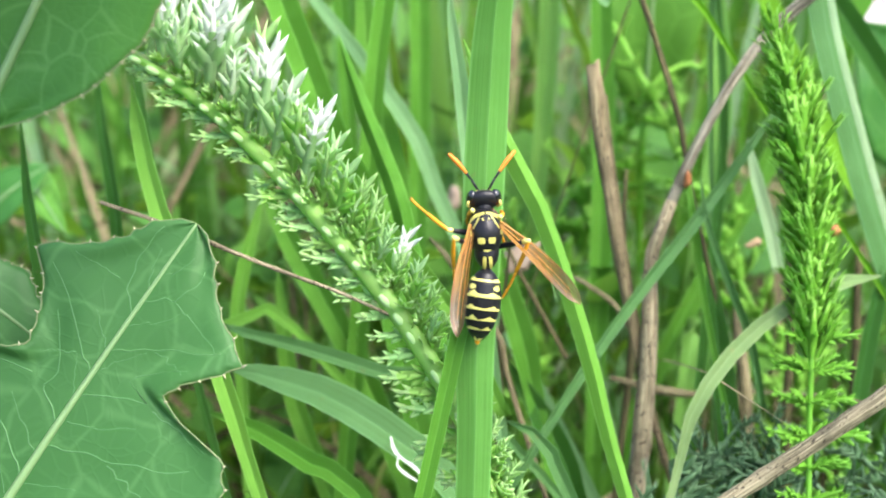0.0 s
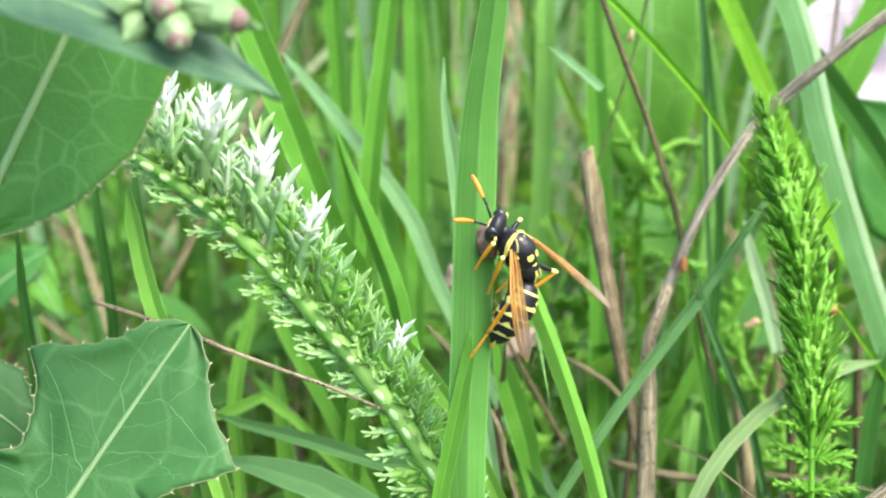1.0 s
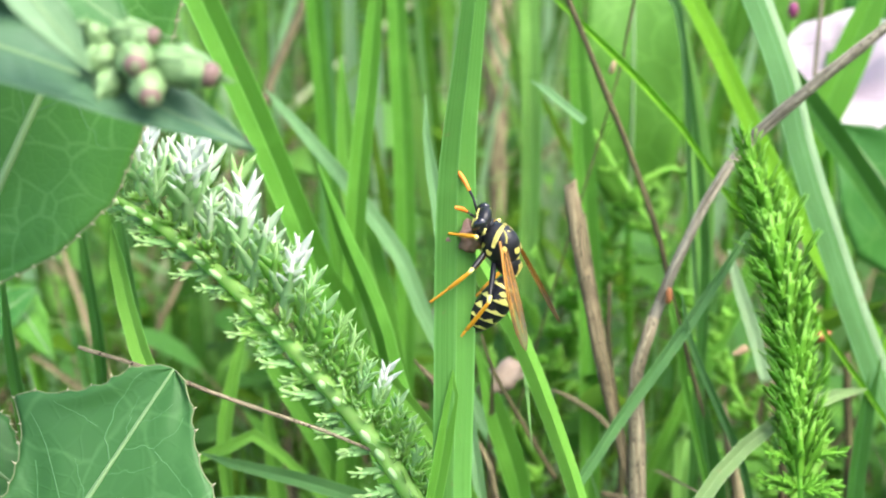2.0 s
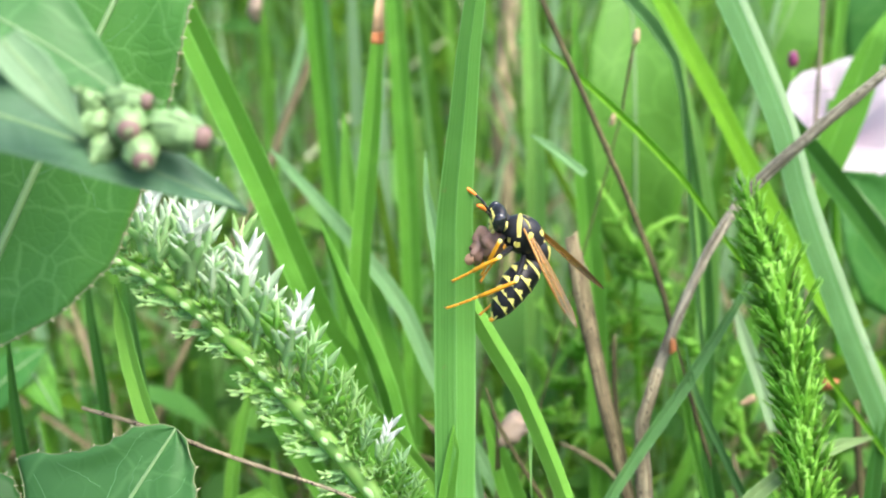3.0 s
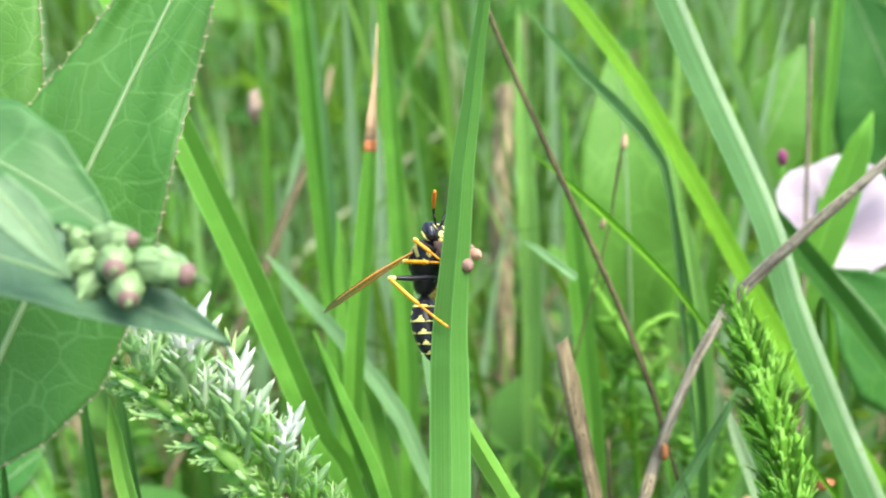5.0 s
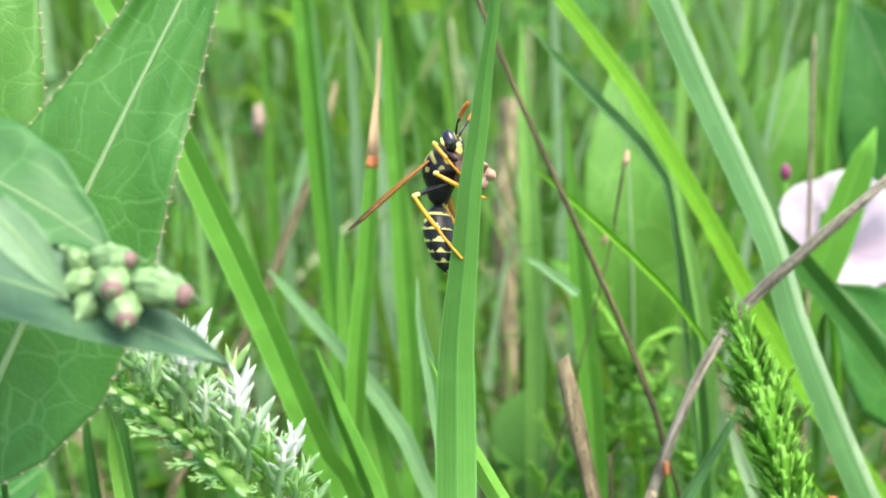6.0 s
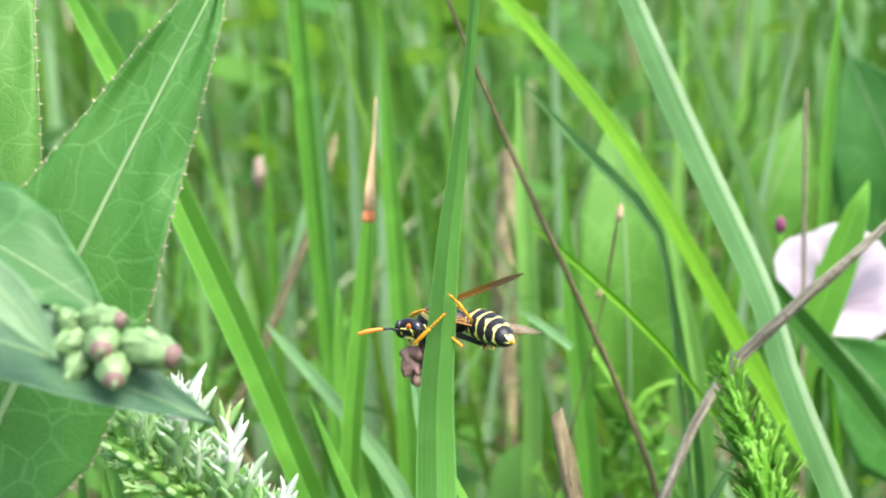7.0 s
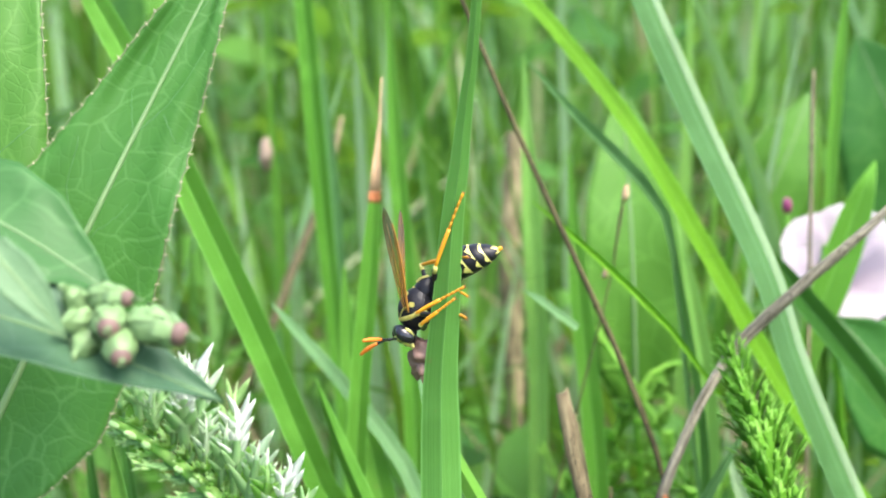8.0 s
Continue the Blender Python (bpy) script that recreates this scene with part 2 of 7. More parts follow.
def ground_material():
    m = Mat("grassy_soil")
    obj = m.coords()
    n = m.noise(obj, 60.0, 6.0, 0.65)
    col = m.ramp(n, [(0.3, (0.028, 0.02, 0.012)), (0.5, (0.075, 0.055, 0.034)), (0.66, (0.20, 0.155, 0.10))])
    moss = m.noise(obj, 14.0, 4.0)
    col = m.mix(m.ramp(moss, [(0.36, (0, 0, 0)), (0.5, (0.85, 0.85, 0.85))]), col, (0.032, 0.085, 0.015))
    return m.finish(col, rough=0.9, bump=n, depth=0.004)


SOIL = ground_material()


# ---- mesh helpers ----
def part(name, bm, material, parent, label=""):
    """Link a bmesh as one smooth mesh object under a thing or part."""
    me = bpy.data.meshes.new(name)
    bmesh.ops.recalc_face_normals(bm, faces=bm.faces)
    bm.to_mesh(me)
    bm.free()
    for p in me.polygons:
        p.use_smooth = True
    for mat in material if isinstance(material, (list, tuple)) else (material,):
        me.materials.append(mat)
    ob = new(name, me)
    ob.parent = parent
    if label:
        tagged(ob, label)
    return ob


def thing(name, at, label, category, group="", kind=""):
    ob = new(name)
    ob.empty_display_size = 0.01
    ob.location = at
    return tagged(ob, label, category, group, kind)


def spline(points, n):
    """n + 1 samples of a smooth curve through the points (rows of any length)."""
    pts = [np.array(p, float) for p in points]
    pts = [2 * pts[0] - pts[1], *pts, 2 * pts[-1] - pts[-2]]
    lens = np.cumsum([0] + [np.linalg.norm((pts[i + 1] - pts[i])[:3]) for i in range(1, len(pts) - 2)])
    out = []
    for s in np.linspace(0, lens[-1], n + 1):
        k = min(max(int(np.searchsorted(lens, s, "right")) - 1, 0), len(lens) - 2)
        t = (s - lens[k]) / max(lens[k + 1] - lens[k], 1e-9)
        a, b, c, d = pts[k:k + 4]
        out.append(0.5 * (2 * b + (c - a) * t + (2 * a - 5 * b + 4 * c - d) * t * t + (3 * b - a - 3 * c + d) * t ** 3))
    return out


def ribbon(bm, rows, face, fold=0.25, twist=(0.0, 0.0), thick=0.00022, across=4, wave=0.0, seed=0.0):
    """A solid strip along rows of (x, y, z, width): keeled by fold, turned by twist degrees from end to end."""
    uv = bm.loops.layers.uv.verify()
    n = len(rows) - 1
    rings, length = [], 0.0
    for i, row in enumerate(rows):
        p, w = Vector(row[:3]), max(row[3], 0.00012)
        a, b = Vector(rows[max(i - 1, 0)][:3]), Vector(rows[min(i + 1, n)][:3])
        ahead = (b - a).normalized()
        side = ahead.cross(Vector(face))
        side = side.normalized() if side.length > 1e-6 else Vector((1, 0, 0))
        out = side.cross(ahead)
        turn = radians(twist[0] + (twist[1] - twist[0]) * i / n)
        side, out = side * math.cos(turn) + out * math.sin(turn), out * math.cos(turn) - side * math.sin(turn)
        if i:
            length += (p - Vector(rows[i - 1][:3])).length
        front, back = [], []
        for j in range(across + 1):
            u = j / across * 2 - 1
            lift = (abs(u) - 0.5) * fold * w + wave * w * math.sin(length * 400 + seed + 2 * u)
            t = thick * (1 - 0.7 * abs(u)) * min(1, w / 0.001)
            q = p + side * (u * w / 2) + out * lift
            front.append((bm.verts.new(q + out * t), (j / across, length * 100)))
            back.append((bm.verts.new(q - out * t), (j / across, length * 100)))
        rings.append(front + back[::-1])
    for r0, r1 in zip(rings, rings[1:]):
        m = len(r0)
        for j in range(m):
            quad = (r0[j], r0[(j + 1) % m], r1[(j + 1) % m], r1[j])
            f = bm.faces.new([v for v, _ in quad])
            for loop, (_, c) in zip(f.loops, quad):
                loop[uv].uv = c
        keel = (0, across, across + 1, m - 1) + ((across // 2, m - 1 - across // 2) if abs(fold) > 0.1 else ())
        for j in keel:
            bm.edges.get((r0[j][0], r1[j][0])).smooth = False
    for ring in (rings[0], rings[-1]):
        bm.faces.new([v for v, _ in ring])
    return bm


def tube(bm, rows, sides=8, rough=0.0, seed=0):
    """A round stem along rows of (x, y, z, width)."""
    uv = bm.loops.layers.uv.verify()
    rnd = random.Random(seed)
    n, rings, length = len(rows) - 1, [], 0.0
    side = None
    for i, row in enumerate(rows):
        p, w = Vector(row[:3]), row[3]
        ahead = (Vector(rows[min(i + 1, n)][:3]) - Vector(rows[max(i - 1, 0)][:3])).normalized()
        if side is None:
            side = ahead.orthogonal().normalized()
        side = (side - ahead * side.dot(ahead)).normalized()
        up = ahead.cross(side)
        if i:
            length += (p - Vector(rows[i - 1][:3])).length
        rings.append([(bm.verts.new(p + (side * math.cos(a) + up * math.sin(a)) * w / 2 * (1 + rough * rnd.uniform(-1, 1))), (a / 6.283, length * 100)) for a in [k * 2 * math.pi / sides for k in range(sides)]])
    for r0, r1 in zip(rings, rings[1:]):
        for j in range(sides):
            quad = (r0[j], r0[(j + 1) % sides], r1[(j + 1) % sides], r1[j])
            f = bm.faces.new([v for v, _ in quad])
            for loop, (_, c) in zip(f.loops, quad):
                loop[uv].uv = c
    for ring in (rings[0], rings[-1]):
        bm.faces.new([v for v, _ in ring])
    return bm


def ball(bm, at, size, turn=None, seg=16, rings=10, shape=None):
    """An ellipsoid of the given radii; shape(v) may reshape it in its own space."""
    made = bmesh.ops.create_uvsphere(bm, u_segments=seg, v_segments=rings, radius=1)["verts"]
    m = Matrix.Translation(at) @ (turn or Matrix()) @ Matrix.Diagonal((*size, 1))
    for v in made:
        if shape:
            v.co = shape(v.co)
        v.co = m @ v.co
    return made


# ---- ground ----
bm = bmesh.new()
steps = [-60, -20, -6, -2, -1, -0.6] + [x * 0.04 for x in range(-12, 21)] + [1.2, 2, 4, 10, 30, 90, 200]
grid = {}
for x, y in product(steps, steps):
    bump = 0.006 * noise.noise((x * 9, y * 9, 0)) + 0.003 * noise.noise((x * 30, y * 30, 3)) if abs(x) < 1 and abs(y) < 1 else 0
    grid[x, y] = bm.verts.new((x, y, bump))
for (x0, x1), (y0, y1) in product(zip(steps, steps[1:]), zip(steps, steps[1:])):
    bm.faces.new((grid[x0, y0], grid[x1, y0], grid[x1, y1], grid[x0, y1]))
tagged(part("ground", bm, SOIL, None), "brown soil with litter and moss under meadow grass", "ground", kind="structure")


# ---- grass blades ----
def grass_blade(points, material=GRASS, label="fresh green grass blade in the meadow", face=(0, -1, 0.25), fold=0.3, twist=(0, 0), tip=None, n=28, group="grass blades", thick=0.00022, flap=None):
    at = Vector(points[0][:3])
    ob = thing("grass_blade", at, label, "grass", group)
    rows = [(*(Vector(r[:3]) - at), r[3]) for r in spline(points, n)]
    part("blade", ribbon(bmesh.new(), rows, face, fold, twist, thick), material, ob)
    rib = []
    for i, r in enumerate(rows):
        ahead = (Vector(rows[min(i + 1, n)][:3]) - Vector(rows[max(i - 1, 0)][:3])).normalized()
        side = ahead.cross(Vector(face)).normalized()
        turn = radians(twist[0] + (twist[1] - twist[0]) * i / n)
        out = side.cross(ahead) * math.cos(turn) - side * math.sin(turn)
        rib.append((*(Vector(r[:3]) + out * (thick - 0.5 * fold * r[3] - 0.00004)), min(0.00013, r[3] * 0.1)))
    part("midrib", tube(bmesh.new(), rib, 5), material, ob)
    # flush strip along one side, coloured pale as the half facing the sky
    if flap:
        edge = []
        for i, r in enumerate(rows):
            ahead = (Vector(rows[min(i + 1, n)][:3]) - Vector(rows[max(i - 1, 0)][:3])).normalized()
            side = ahead.cross(Vector(face)).normalized()
            turn = radians(twist[0] + (twist[1] - twist[0]) * i / n)
            out = side.cross(ahead)
            side, out = side * math.cos(turn) + out * math.sin(turn), out * math.cos(turn) - side * math.sin(turn)
            edge.append((*(Vector(r[:3]) + side * r[3] * flap[0] + out * (thick * 0.7 + (flap[0] * 2 - 0.5) * fold * r[3])), r[3] * flap[1]))
        part("folded_edge", ribbon(bmesh.new(), edge, face, 0.0, twist, thick * 0.3), GRASS_FLAP, ob, "pale strip painting the lit side of the fold")
    if tip:
        count, mat, name = tip
        cut = [(r[0], r[1], r[2], r[3] * 1.04 + 0.0001) for r in rows[-count:]]
        a, b = np.array(rows[-count - 1]), np.array(rows[-count])
        ring = [(*(a + (b - a) * f)[:3], (a + (b - a) * f)[3] * 1.02 + 0.00005) for f in (0.5, 0.65, 0.8, 0.95, 1.0)]
        part("rust_band", ribbon(bmesh.new(), ring, face, fold, (twist[1], twist[1]), thick * 1.25), RUST, ob, "rusty ring under the withered tip")
        part("tip", ribbon(bmesh.new(), cut, face, fold, (twist[1], twist[1]), thick * 1.5), mat, ob, name)
    return ob


def dry_stem(points, material=STRAW, label="dry straw-coloured grass stem", n=30, rough=0.12, seed=1, nodes=(), sides=9, ragged=0.0, sheath=0.0, strip=False):
    at = Vector(points[0][:3])
    ob = thing("dry_stem", at, label, "dry stem", "dry stems")
    rows = [(*(Vector(r[:3]) - at), r[3]) for r in spline(points, n)]
    bm = tube(bmesh.new(), rows, sides, rough, seed)
    if ragged:
        end = Vector(rows[-1][:3])
        for v in bm.verts:
            if (v.co - end).length < rows[-1][3]:
                v.co.z += ragged * noise.noise(v.co * 1800)
    part("stem", bm, material, ob)
    if sheath:
        coat = [(r[0], r[1], r[2], r[3] * (1.12 + 0.1 * noise.noise((r[2] * 90, 0, seed)))) for r in rows if r[2] < sheath]
        part("sheath", tube(bmesh.new(), coat, 10, 0.1, seed + 3), STRAW_PALE, ob, "pale tan dry leaf sheath")
    if strip:
        loose = [(r[0] + r[3] * 0.5, r[1] - r[3] * 0.22, r[2], r[3] * (0.35 + 0.2 * noise.noise((r[2] * 200, seed, 0)))) for r in rows[n // 3:-1]]
        part("strip", ribbon(bmesh.new(), loose, (0.7, -0.7, 0), 0.5, (0, 40), 0.0001, 4, 0.15, seed), STRAW, ob, "loose dry strip of bark")
    for k in nodes:
        r = rows[k]
        bm = bmesh.new()
        ball(bm, r[:3], (r[3] * 0.62, r[3] * 0.62, r[3] * 0.8), seg=10, rings=7)
        part("node", bm, material, ob)
    return ob

# the broad blade on which the wasp climbs, with a narrower one sheathing it
main_blade = grass_blade([(-0.0050, -0.0300, -0.0020, 0.00220), (-0.0030, -0.0235, 0.0500, 0.00320), (-0.0014, -0.0112, 0.0910, 0.00364), (-0.0012, -0.0070, 0.1040, 0.00400), (-0.0006, -0.0030, 0.1150, 0.00423), (-0.0001, 0.0012, 0.1250, 0.00435), (0.0003, 0.0032, 0.1330, 0.00411), (0.0007, 0.0040, 0.1385, 0.00358), (0.0019, 0.0050, 0.1470, 0.00288), (0.0030, 0.0059, 0.1550, 0.00235), (0.0040, 0.0065, 0.1600, 0.00200), (0.0050, 0.0070, 0.1660, 0.00153), (0.0060, 0.0073, 0.1710, 0.00123), (0.0068, 0.0078, 0.1767, 0.00106), (0.0084, 0.0083, 0.1860, 0.00100), (0.0115, 0.0089, 0.1970, 0.00012)], GRASS_BROAD, "broad fresh green grass blade carrying the wasp", face=(0.1, -1, 0.2), fold=-0.15, n=60)
grass_blade([(-0.0215, -0.0399, -0.0020, 0.00104), (-0.0147, -0.0277, 0.0542, 0.00148), (-0.0021, -0.0051, 0.1105, 0.00174), (-0.0016, -0.0042, 0.1133, 0.00104), (-0.0012, -0.0031, 0.1167, 0.00012)], GRASS, "young grass blade sheathed against the broad blade", fold=0.4)

# blades behind the feathery leaf
grass_blade([(0.0117, -0.0125, -0.0020, 0.00220), (0.0051, 0.0005, 0.0345, 0.00312), (-0.0072, 0.0246, 0.0711, 0.00367), (-0.0153, 0.0406, 0.1018, 0.00404), (-0.0188, 0.0416, 0.1084, 0.00420), (-0.0266, 0.0459, 0.1296, 0.00436), (-0.0346, 0.0509, 0.1489, 0.00439), (-0.0433, 0.0570, 0.1684, 0.00411), (-0.0495, 0.0614, 0.1800, 0.00366), (-0.0569, 0.0662, 0.1937, 0.00067)], GRASS, "long leaning green grass blade", face=(0.3, -0.9, 0.35), twist=(0, 10), n=40)
grass_blade([(0.0206, -0.0204, -0.0020, 0.00152), (0.0108, -0.0044, 0.0467, 0.00215), (-0.0072, 0.0252, 0.0954, 0.00253), (-0.0108, 0.0310, 0.1076, 0.00271), (-0.0156, 0.0365, 0.1187, 0.00199), (-0.0186, 0.0400, 0.1270, 0.00008)], GRASS, fold=-0.4)
grass_blade([(0.0368, 0.0236, -0.0020, 0.00136), (0.0228, 0.0336, 0.0460, 0.00193), (-0.0031, 0.0521, 0.0940, 0.00227), (-0.0085, 0.0560, 0.1068, 0.00261), (-0.0158, 0.0590, 0.1172, 0.00227), (-0.0242, 0.0630, 0.1269, 0.00175), (-0.0286, 0.0654, 0.1316, 0.00026)], GRASS_FROST, "pale blue-green drooping grass blade", face=(0, -0.8, 0.6), fold=0.2)
grass_blade([(-0.0235, 0.0161, -0.0020, 0.00172), (-0.0213, 0.0253, 0.0411, 0.00243), (-0.0171, 0.0425, 0.0843, 0.00286), (-0.0148, 0.0521, 0.1149, 0.00303), (-0.0121, 0.0584, 0.1349, 0.00286), (-0.0105, 0.0624, 0.1477, 0.00185), (-0.0098, 0.0644, 0.1541, 0.00093), (-0.0092, 0.0656, 0.1581, 0.00042), (-0.0084, 0.0682, 0.1661, 0.00008)], GRASS, "green grass blade with a rusty withered tip", fold=0.4, tip=(6, RUST_TAN, "withered tan tip with a rusty edge"), n=48)
grass_blade([(0.0100, -0.0063, -0.0020, 0.00097), (0.0061, 0.0058, 0.0547, 0.00137), (-0.0012, 0.0283, 0.1115, 0.00162), (-0.0024, 0.0320, 0.1235, 0.00191), (-0.0036, 0.0342, 0.1306, 0.00103), (-0.0036, 0.0361, 0.1368, 0.00007)], GRASS_FROST, "slender pale grass blade with a pointed tip", face=(0, -0.8, 0.6), fold=0.4)
grass_blade([(0.0401, -0.0366, -0.0020, 0.00102), (0.0320, -0.0239, 0.0397, 0.00144), (0.0170, -0.0003, 0.0814, 0.00169), (0.0124, 0.0068, 0.0973, 0.00210), (0.0070, 0.0123, 0.1123, 0.00222), (0.0024, 0.0149, 0.1205, 0.00224), (-0.0006, 0.0178, 0.1271, 0.00131), (-0.0022, 0.0197, 0.1313, 0.00013)], GRASS_BRIGHT, "bright green arching grass blade", fold=-0.35, twist=(10, -15))
grass_blade([(-0.0320, -0.0131, -0.0020, 0.00071), (-0.0187, -0.0039, 0.0376, 0.00100), (0.0061, 0.0131, 0.0771, 0.00118), (0.0188, 0.0217, 0.0941, 0.00148), (0.0293, 0.0281, 0.1059, 0.00164), (0.0389, 0.0343, 0.1175, 0.00075), (0.0415, 0.0360, 0.1212, 0.00007)], GRASS_BLUE, "thin blue-green grass blade leaning across", fold=0.5)
grass_blade([(0.0975, 0.0044, -0.0020, 0.00268), (0.0856, 0.0150, 0.0412, 0.00380), (0.0635, 0.0348, 0.0844, 0.00447), (0.0493, 0.0414, 0.1207, 0.00414), (0.0457, 0.0483, 0.1364, 0.00416), (0.0378, 0.0558, 0.1576, 0.00421), (0.0315, 0.0600, 0.1749, 0.00392), (0.0284, 0.0647, 0.1858, 0.00250), (0.0257, 0.0674, 0.1942, 0.00025)], GRASS_BLUE, "broad green grass blade with a painted lit fold side", face=(0.3, -0.85, 0.3), fold=0.0, flap=(0.37, 0.26), twist=(0, 10), n=40)
grass_blade([(0.1096, 0.0429, -0.0020, 0.00184), (0.0911, 0.0505, 0.0518, 0.00260), (0.0568, 0.0644, 0.1056, 0.00306), (0.0403, 0.0681, 0.1373, 0.00293), (0.0300, 0.0723, 0.1564, 0.00270), (0.0161, 0.0776, 0.1758, 0.00234), (0.0078, 0.0807, 0.1853, 0.00191), (0.0088, 0.0850, 0.1873, 0.00031)], GRASS_LIME, "bright yellow-green leaning grass blade", fold=0.12, n=36)
grass_blade([(0.0402, 0.0329, -0.0020, 0.00047), (0.0387, 0.0415, 0.0556, 0.00068), (0.0361, 0.0574, 0.1132, 0.00079), (0.0356, 0.0603, 0.1269, 0.00102), (0.0345, 0.0632, 0.1407, 0.00125), (0.0307, 0.0647, 0.1477, 0.00209), (0.0217, 0.0666, 0.1577, 0.00174), (0.0142, 0.0684, 0.1671, 0.00017)], GRASS_BLUE, "kinked blue-green grass blade", fold=0.5, face=(0, -0.75, 0.65))
grass_blade([(0.0009, -0.0300, -0.0020, 0.00065), (0.0087, -0.0179, 0.0379, 0.00092), (0.0233, 0.0046, 0.0778, 0.00100), (0.0261, 0.0089, 0.0874, 0.00167), (0.0315, 0.0129, 0.0939, 0.00196), (0.0381, 0.0159, 0.0983, 0.00176), (0.0452, 0.0190, 0.1001, 0.00186), (0.0516, 0.0212, 0.1002, 0.00022)], GRASS_PALE, "pale dying arching grass blade bent towards the ground", face=(0.1, -0.8, 0.6), fold=0.25)
grass_blade([(0.0029, -0.0438, -0.0020, 0.00102), (-0.0071, -0.0295, 0.0406, 0.00144), (-0.0256, -0.0028, 0.0832, 0.00169), (-0.0291, 0.0023, 0.0923, 0.00223), (-0.0342, 0.0095, 0.1034, 0.00240), (-0.0390, 0.0159, 0.1130, 0.00230), (-0.0420, 0.0223, 0.1223, 0.00165), (-0.0424, 0.0234, 0.1248, 0.00014)], GRASS_BRIGHT, "bright green upright grass blade", fold=0.35)
# three blades whose shade is put into their colour
grass_blade([(-0.0153, -0.0212, -0.0020, 0.00071), (-0.0232, -0.0069, 0.0449, 0.00100), (-0.0379, 0.0197, 0.0919, 0.00118), (-0.0412, 0.0256, 0.1053, 0.00147), (-0.0440, 0.0329, 0.1167, 0.00149), (-0.0454, 0.0378, 0.1253, 0.00015)], GRASS_DARK, "grass blade coloured dark green for shade")
grass_blade([(-0.0437, -0.0103, -0.0020, 0.00085), (-0.0456, 0.0037, 0.0440, 0.00120), (-0.0492, 0.0298, 0.0900, 0.00141), (-0.0500, 0.0355, 0.1028, 0.00172), (-0.0519, 0.0406, 0.1143, 0.00141), (-0.0529, 0.0444, 0.1229, 0.00016)], GRASS_DARK, "grass blade coloured dark green for shade")
grass_blade([(-0.0343, -0.0322, -0.0020, 0.00099), (-0.0403, -0.0175, 0.0461, 0.00140), (-0.0515, 0.0097, 0.0941, 0.00165), (-0.0529, 0.0131, 0.1017, 0.00178), (-0.0548, 0.0175, 0.1117, 0.00137), (-0.0559, 0.0220, 0.1217, 0.00014)], GRASS_DARK, "grass blade coloured dark green for shade")
grass_blade([(0.0378, -0.0128, -0.0020, 0.00214), (0.0237, -0.0055, 0.0367, 0.00304), (-0.0024, 0.0079, 0.0754, 0.00357), (-0.0092, 0.0115, 0.0808, 0.00446), (-0.0188, 0.0157, 0.0853, 0.00452), (-0.0271, 0.0185, 0.0868, 0.00325), (-0.0334, 0.0208, 0.0870, 0.00030)], GRASS_BLUE, "pale blue-green grass blade arching low", face=(0, -0.6, 0.8), fold=0.22)
grass_blade([(0.0488, 0.0125, -0.0020, 0.00080), (0.0313, 0.0145, 0.0409, 0.00114), (-0.0012, 0.0182, 0.0838, 0.00134), (-0.0109, 0.0194, 0.0863, 0.00193), (-0.0214, 0.0216, 0.0889, 0.00195), (-0.0315, 0.0244, 0.0903, 0.00121), (-0.0355, 0.0259, 0.0911, 0.00015)], GRASS_BLUE, "slender grass blade lying nearly flat", face=(0, -0.7, 0.7), fold=0.4)
grass_blade([(0.0269, -0.0071, -0.0020, 0.00148), (0.0128, -0.0015, 0.0353, 0.00209), (-0.0136, 0.0089, 0.0726, 0.00246), (-0.0224, 0.0124, 0.0780, 0.00292), (-0.0300, 0.0159, 0.0809, 0.00222), (-0.0356, 0.0183, 0.0815, 0.00022)], GRASS, "green grass blade arching low", face=(0, -0.7, 0.7), fold=0.4)
grass_blade([(0.0452, -0.0297, -0.0020, 0.00099), (0.0332, -0.0183, 0.0385, 0.00140), (0.0109, 0.0030, 0.0790, 0.00165), (0.0085, 0.0053, 0.0841, 0.00178), (0.0055, 0.0074, 0.0864, 0.00097), (0.0031, 0.0085, 0.0865, 0.00014)], GRASS_BLUE, "short pale curled grass blade", fold=0.4)
grass_blade([(0.0999, 0.0112, -0.0020, 0.00044), (0.0782, 0.0238, 0.0589, 0.00062), (0.0379, 0.0473, 0.1197, 0.00073), (0.0313, 0.0512, 0.1291, 0.00098), (0.0222, 0.0550, 0.1387, 0.00098), (0.0135, 0.0584, 0.1467, 0.00033)], GRASS_LIME, "thin wiry green grass stem", fold=0.8, thick=0.0004)
grass_blade([(0.0304, 0.0361, -0.0020, 0.00190), (0.0328, 0.0440, 0.0351, 0.00269), (0.0372, 0.0587, 0.0722, 0.00316), (0.0387, 0.0693, 0.0662, 0.00393), (0.0426, 0.0762, 0.1015, 0.00379), (0.0417, 0.0815, 0.1212, 0.00297), (0.0400, 0.0865, 0.1364, 0.00030)], GRASS_LIGHT, "pale green upright grass blade")
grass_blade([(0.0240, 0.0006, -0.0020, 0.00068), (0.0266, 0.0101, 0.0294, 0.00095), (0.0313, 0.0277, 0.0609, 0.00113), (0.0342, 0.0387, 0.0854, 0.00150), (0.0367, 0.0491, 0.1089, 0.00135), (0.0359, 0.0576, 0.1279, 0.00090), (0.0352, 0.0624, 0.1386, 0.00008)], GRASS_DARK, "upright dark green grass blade")
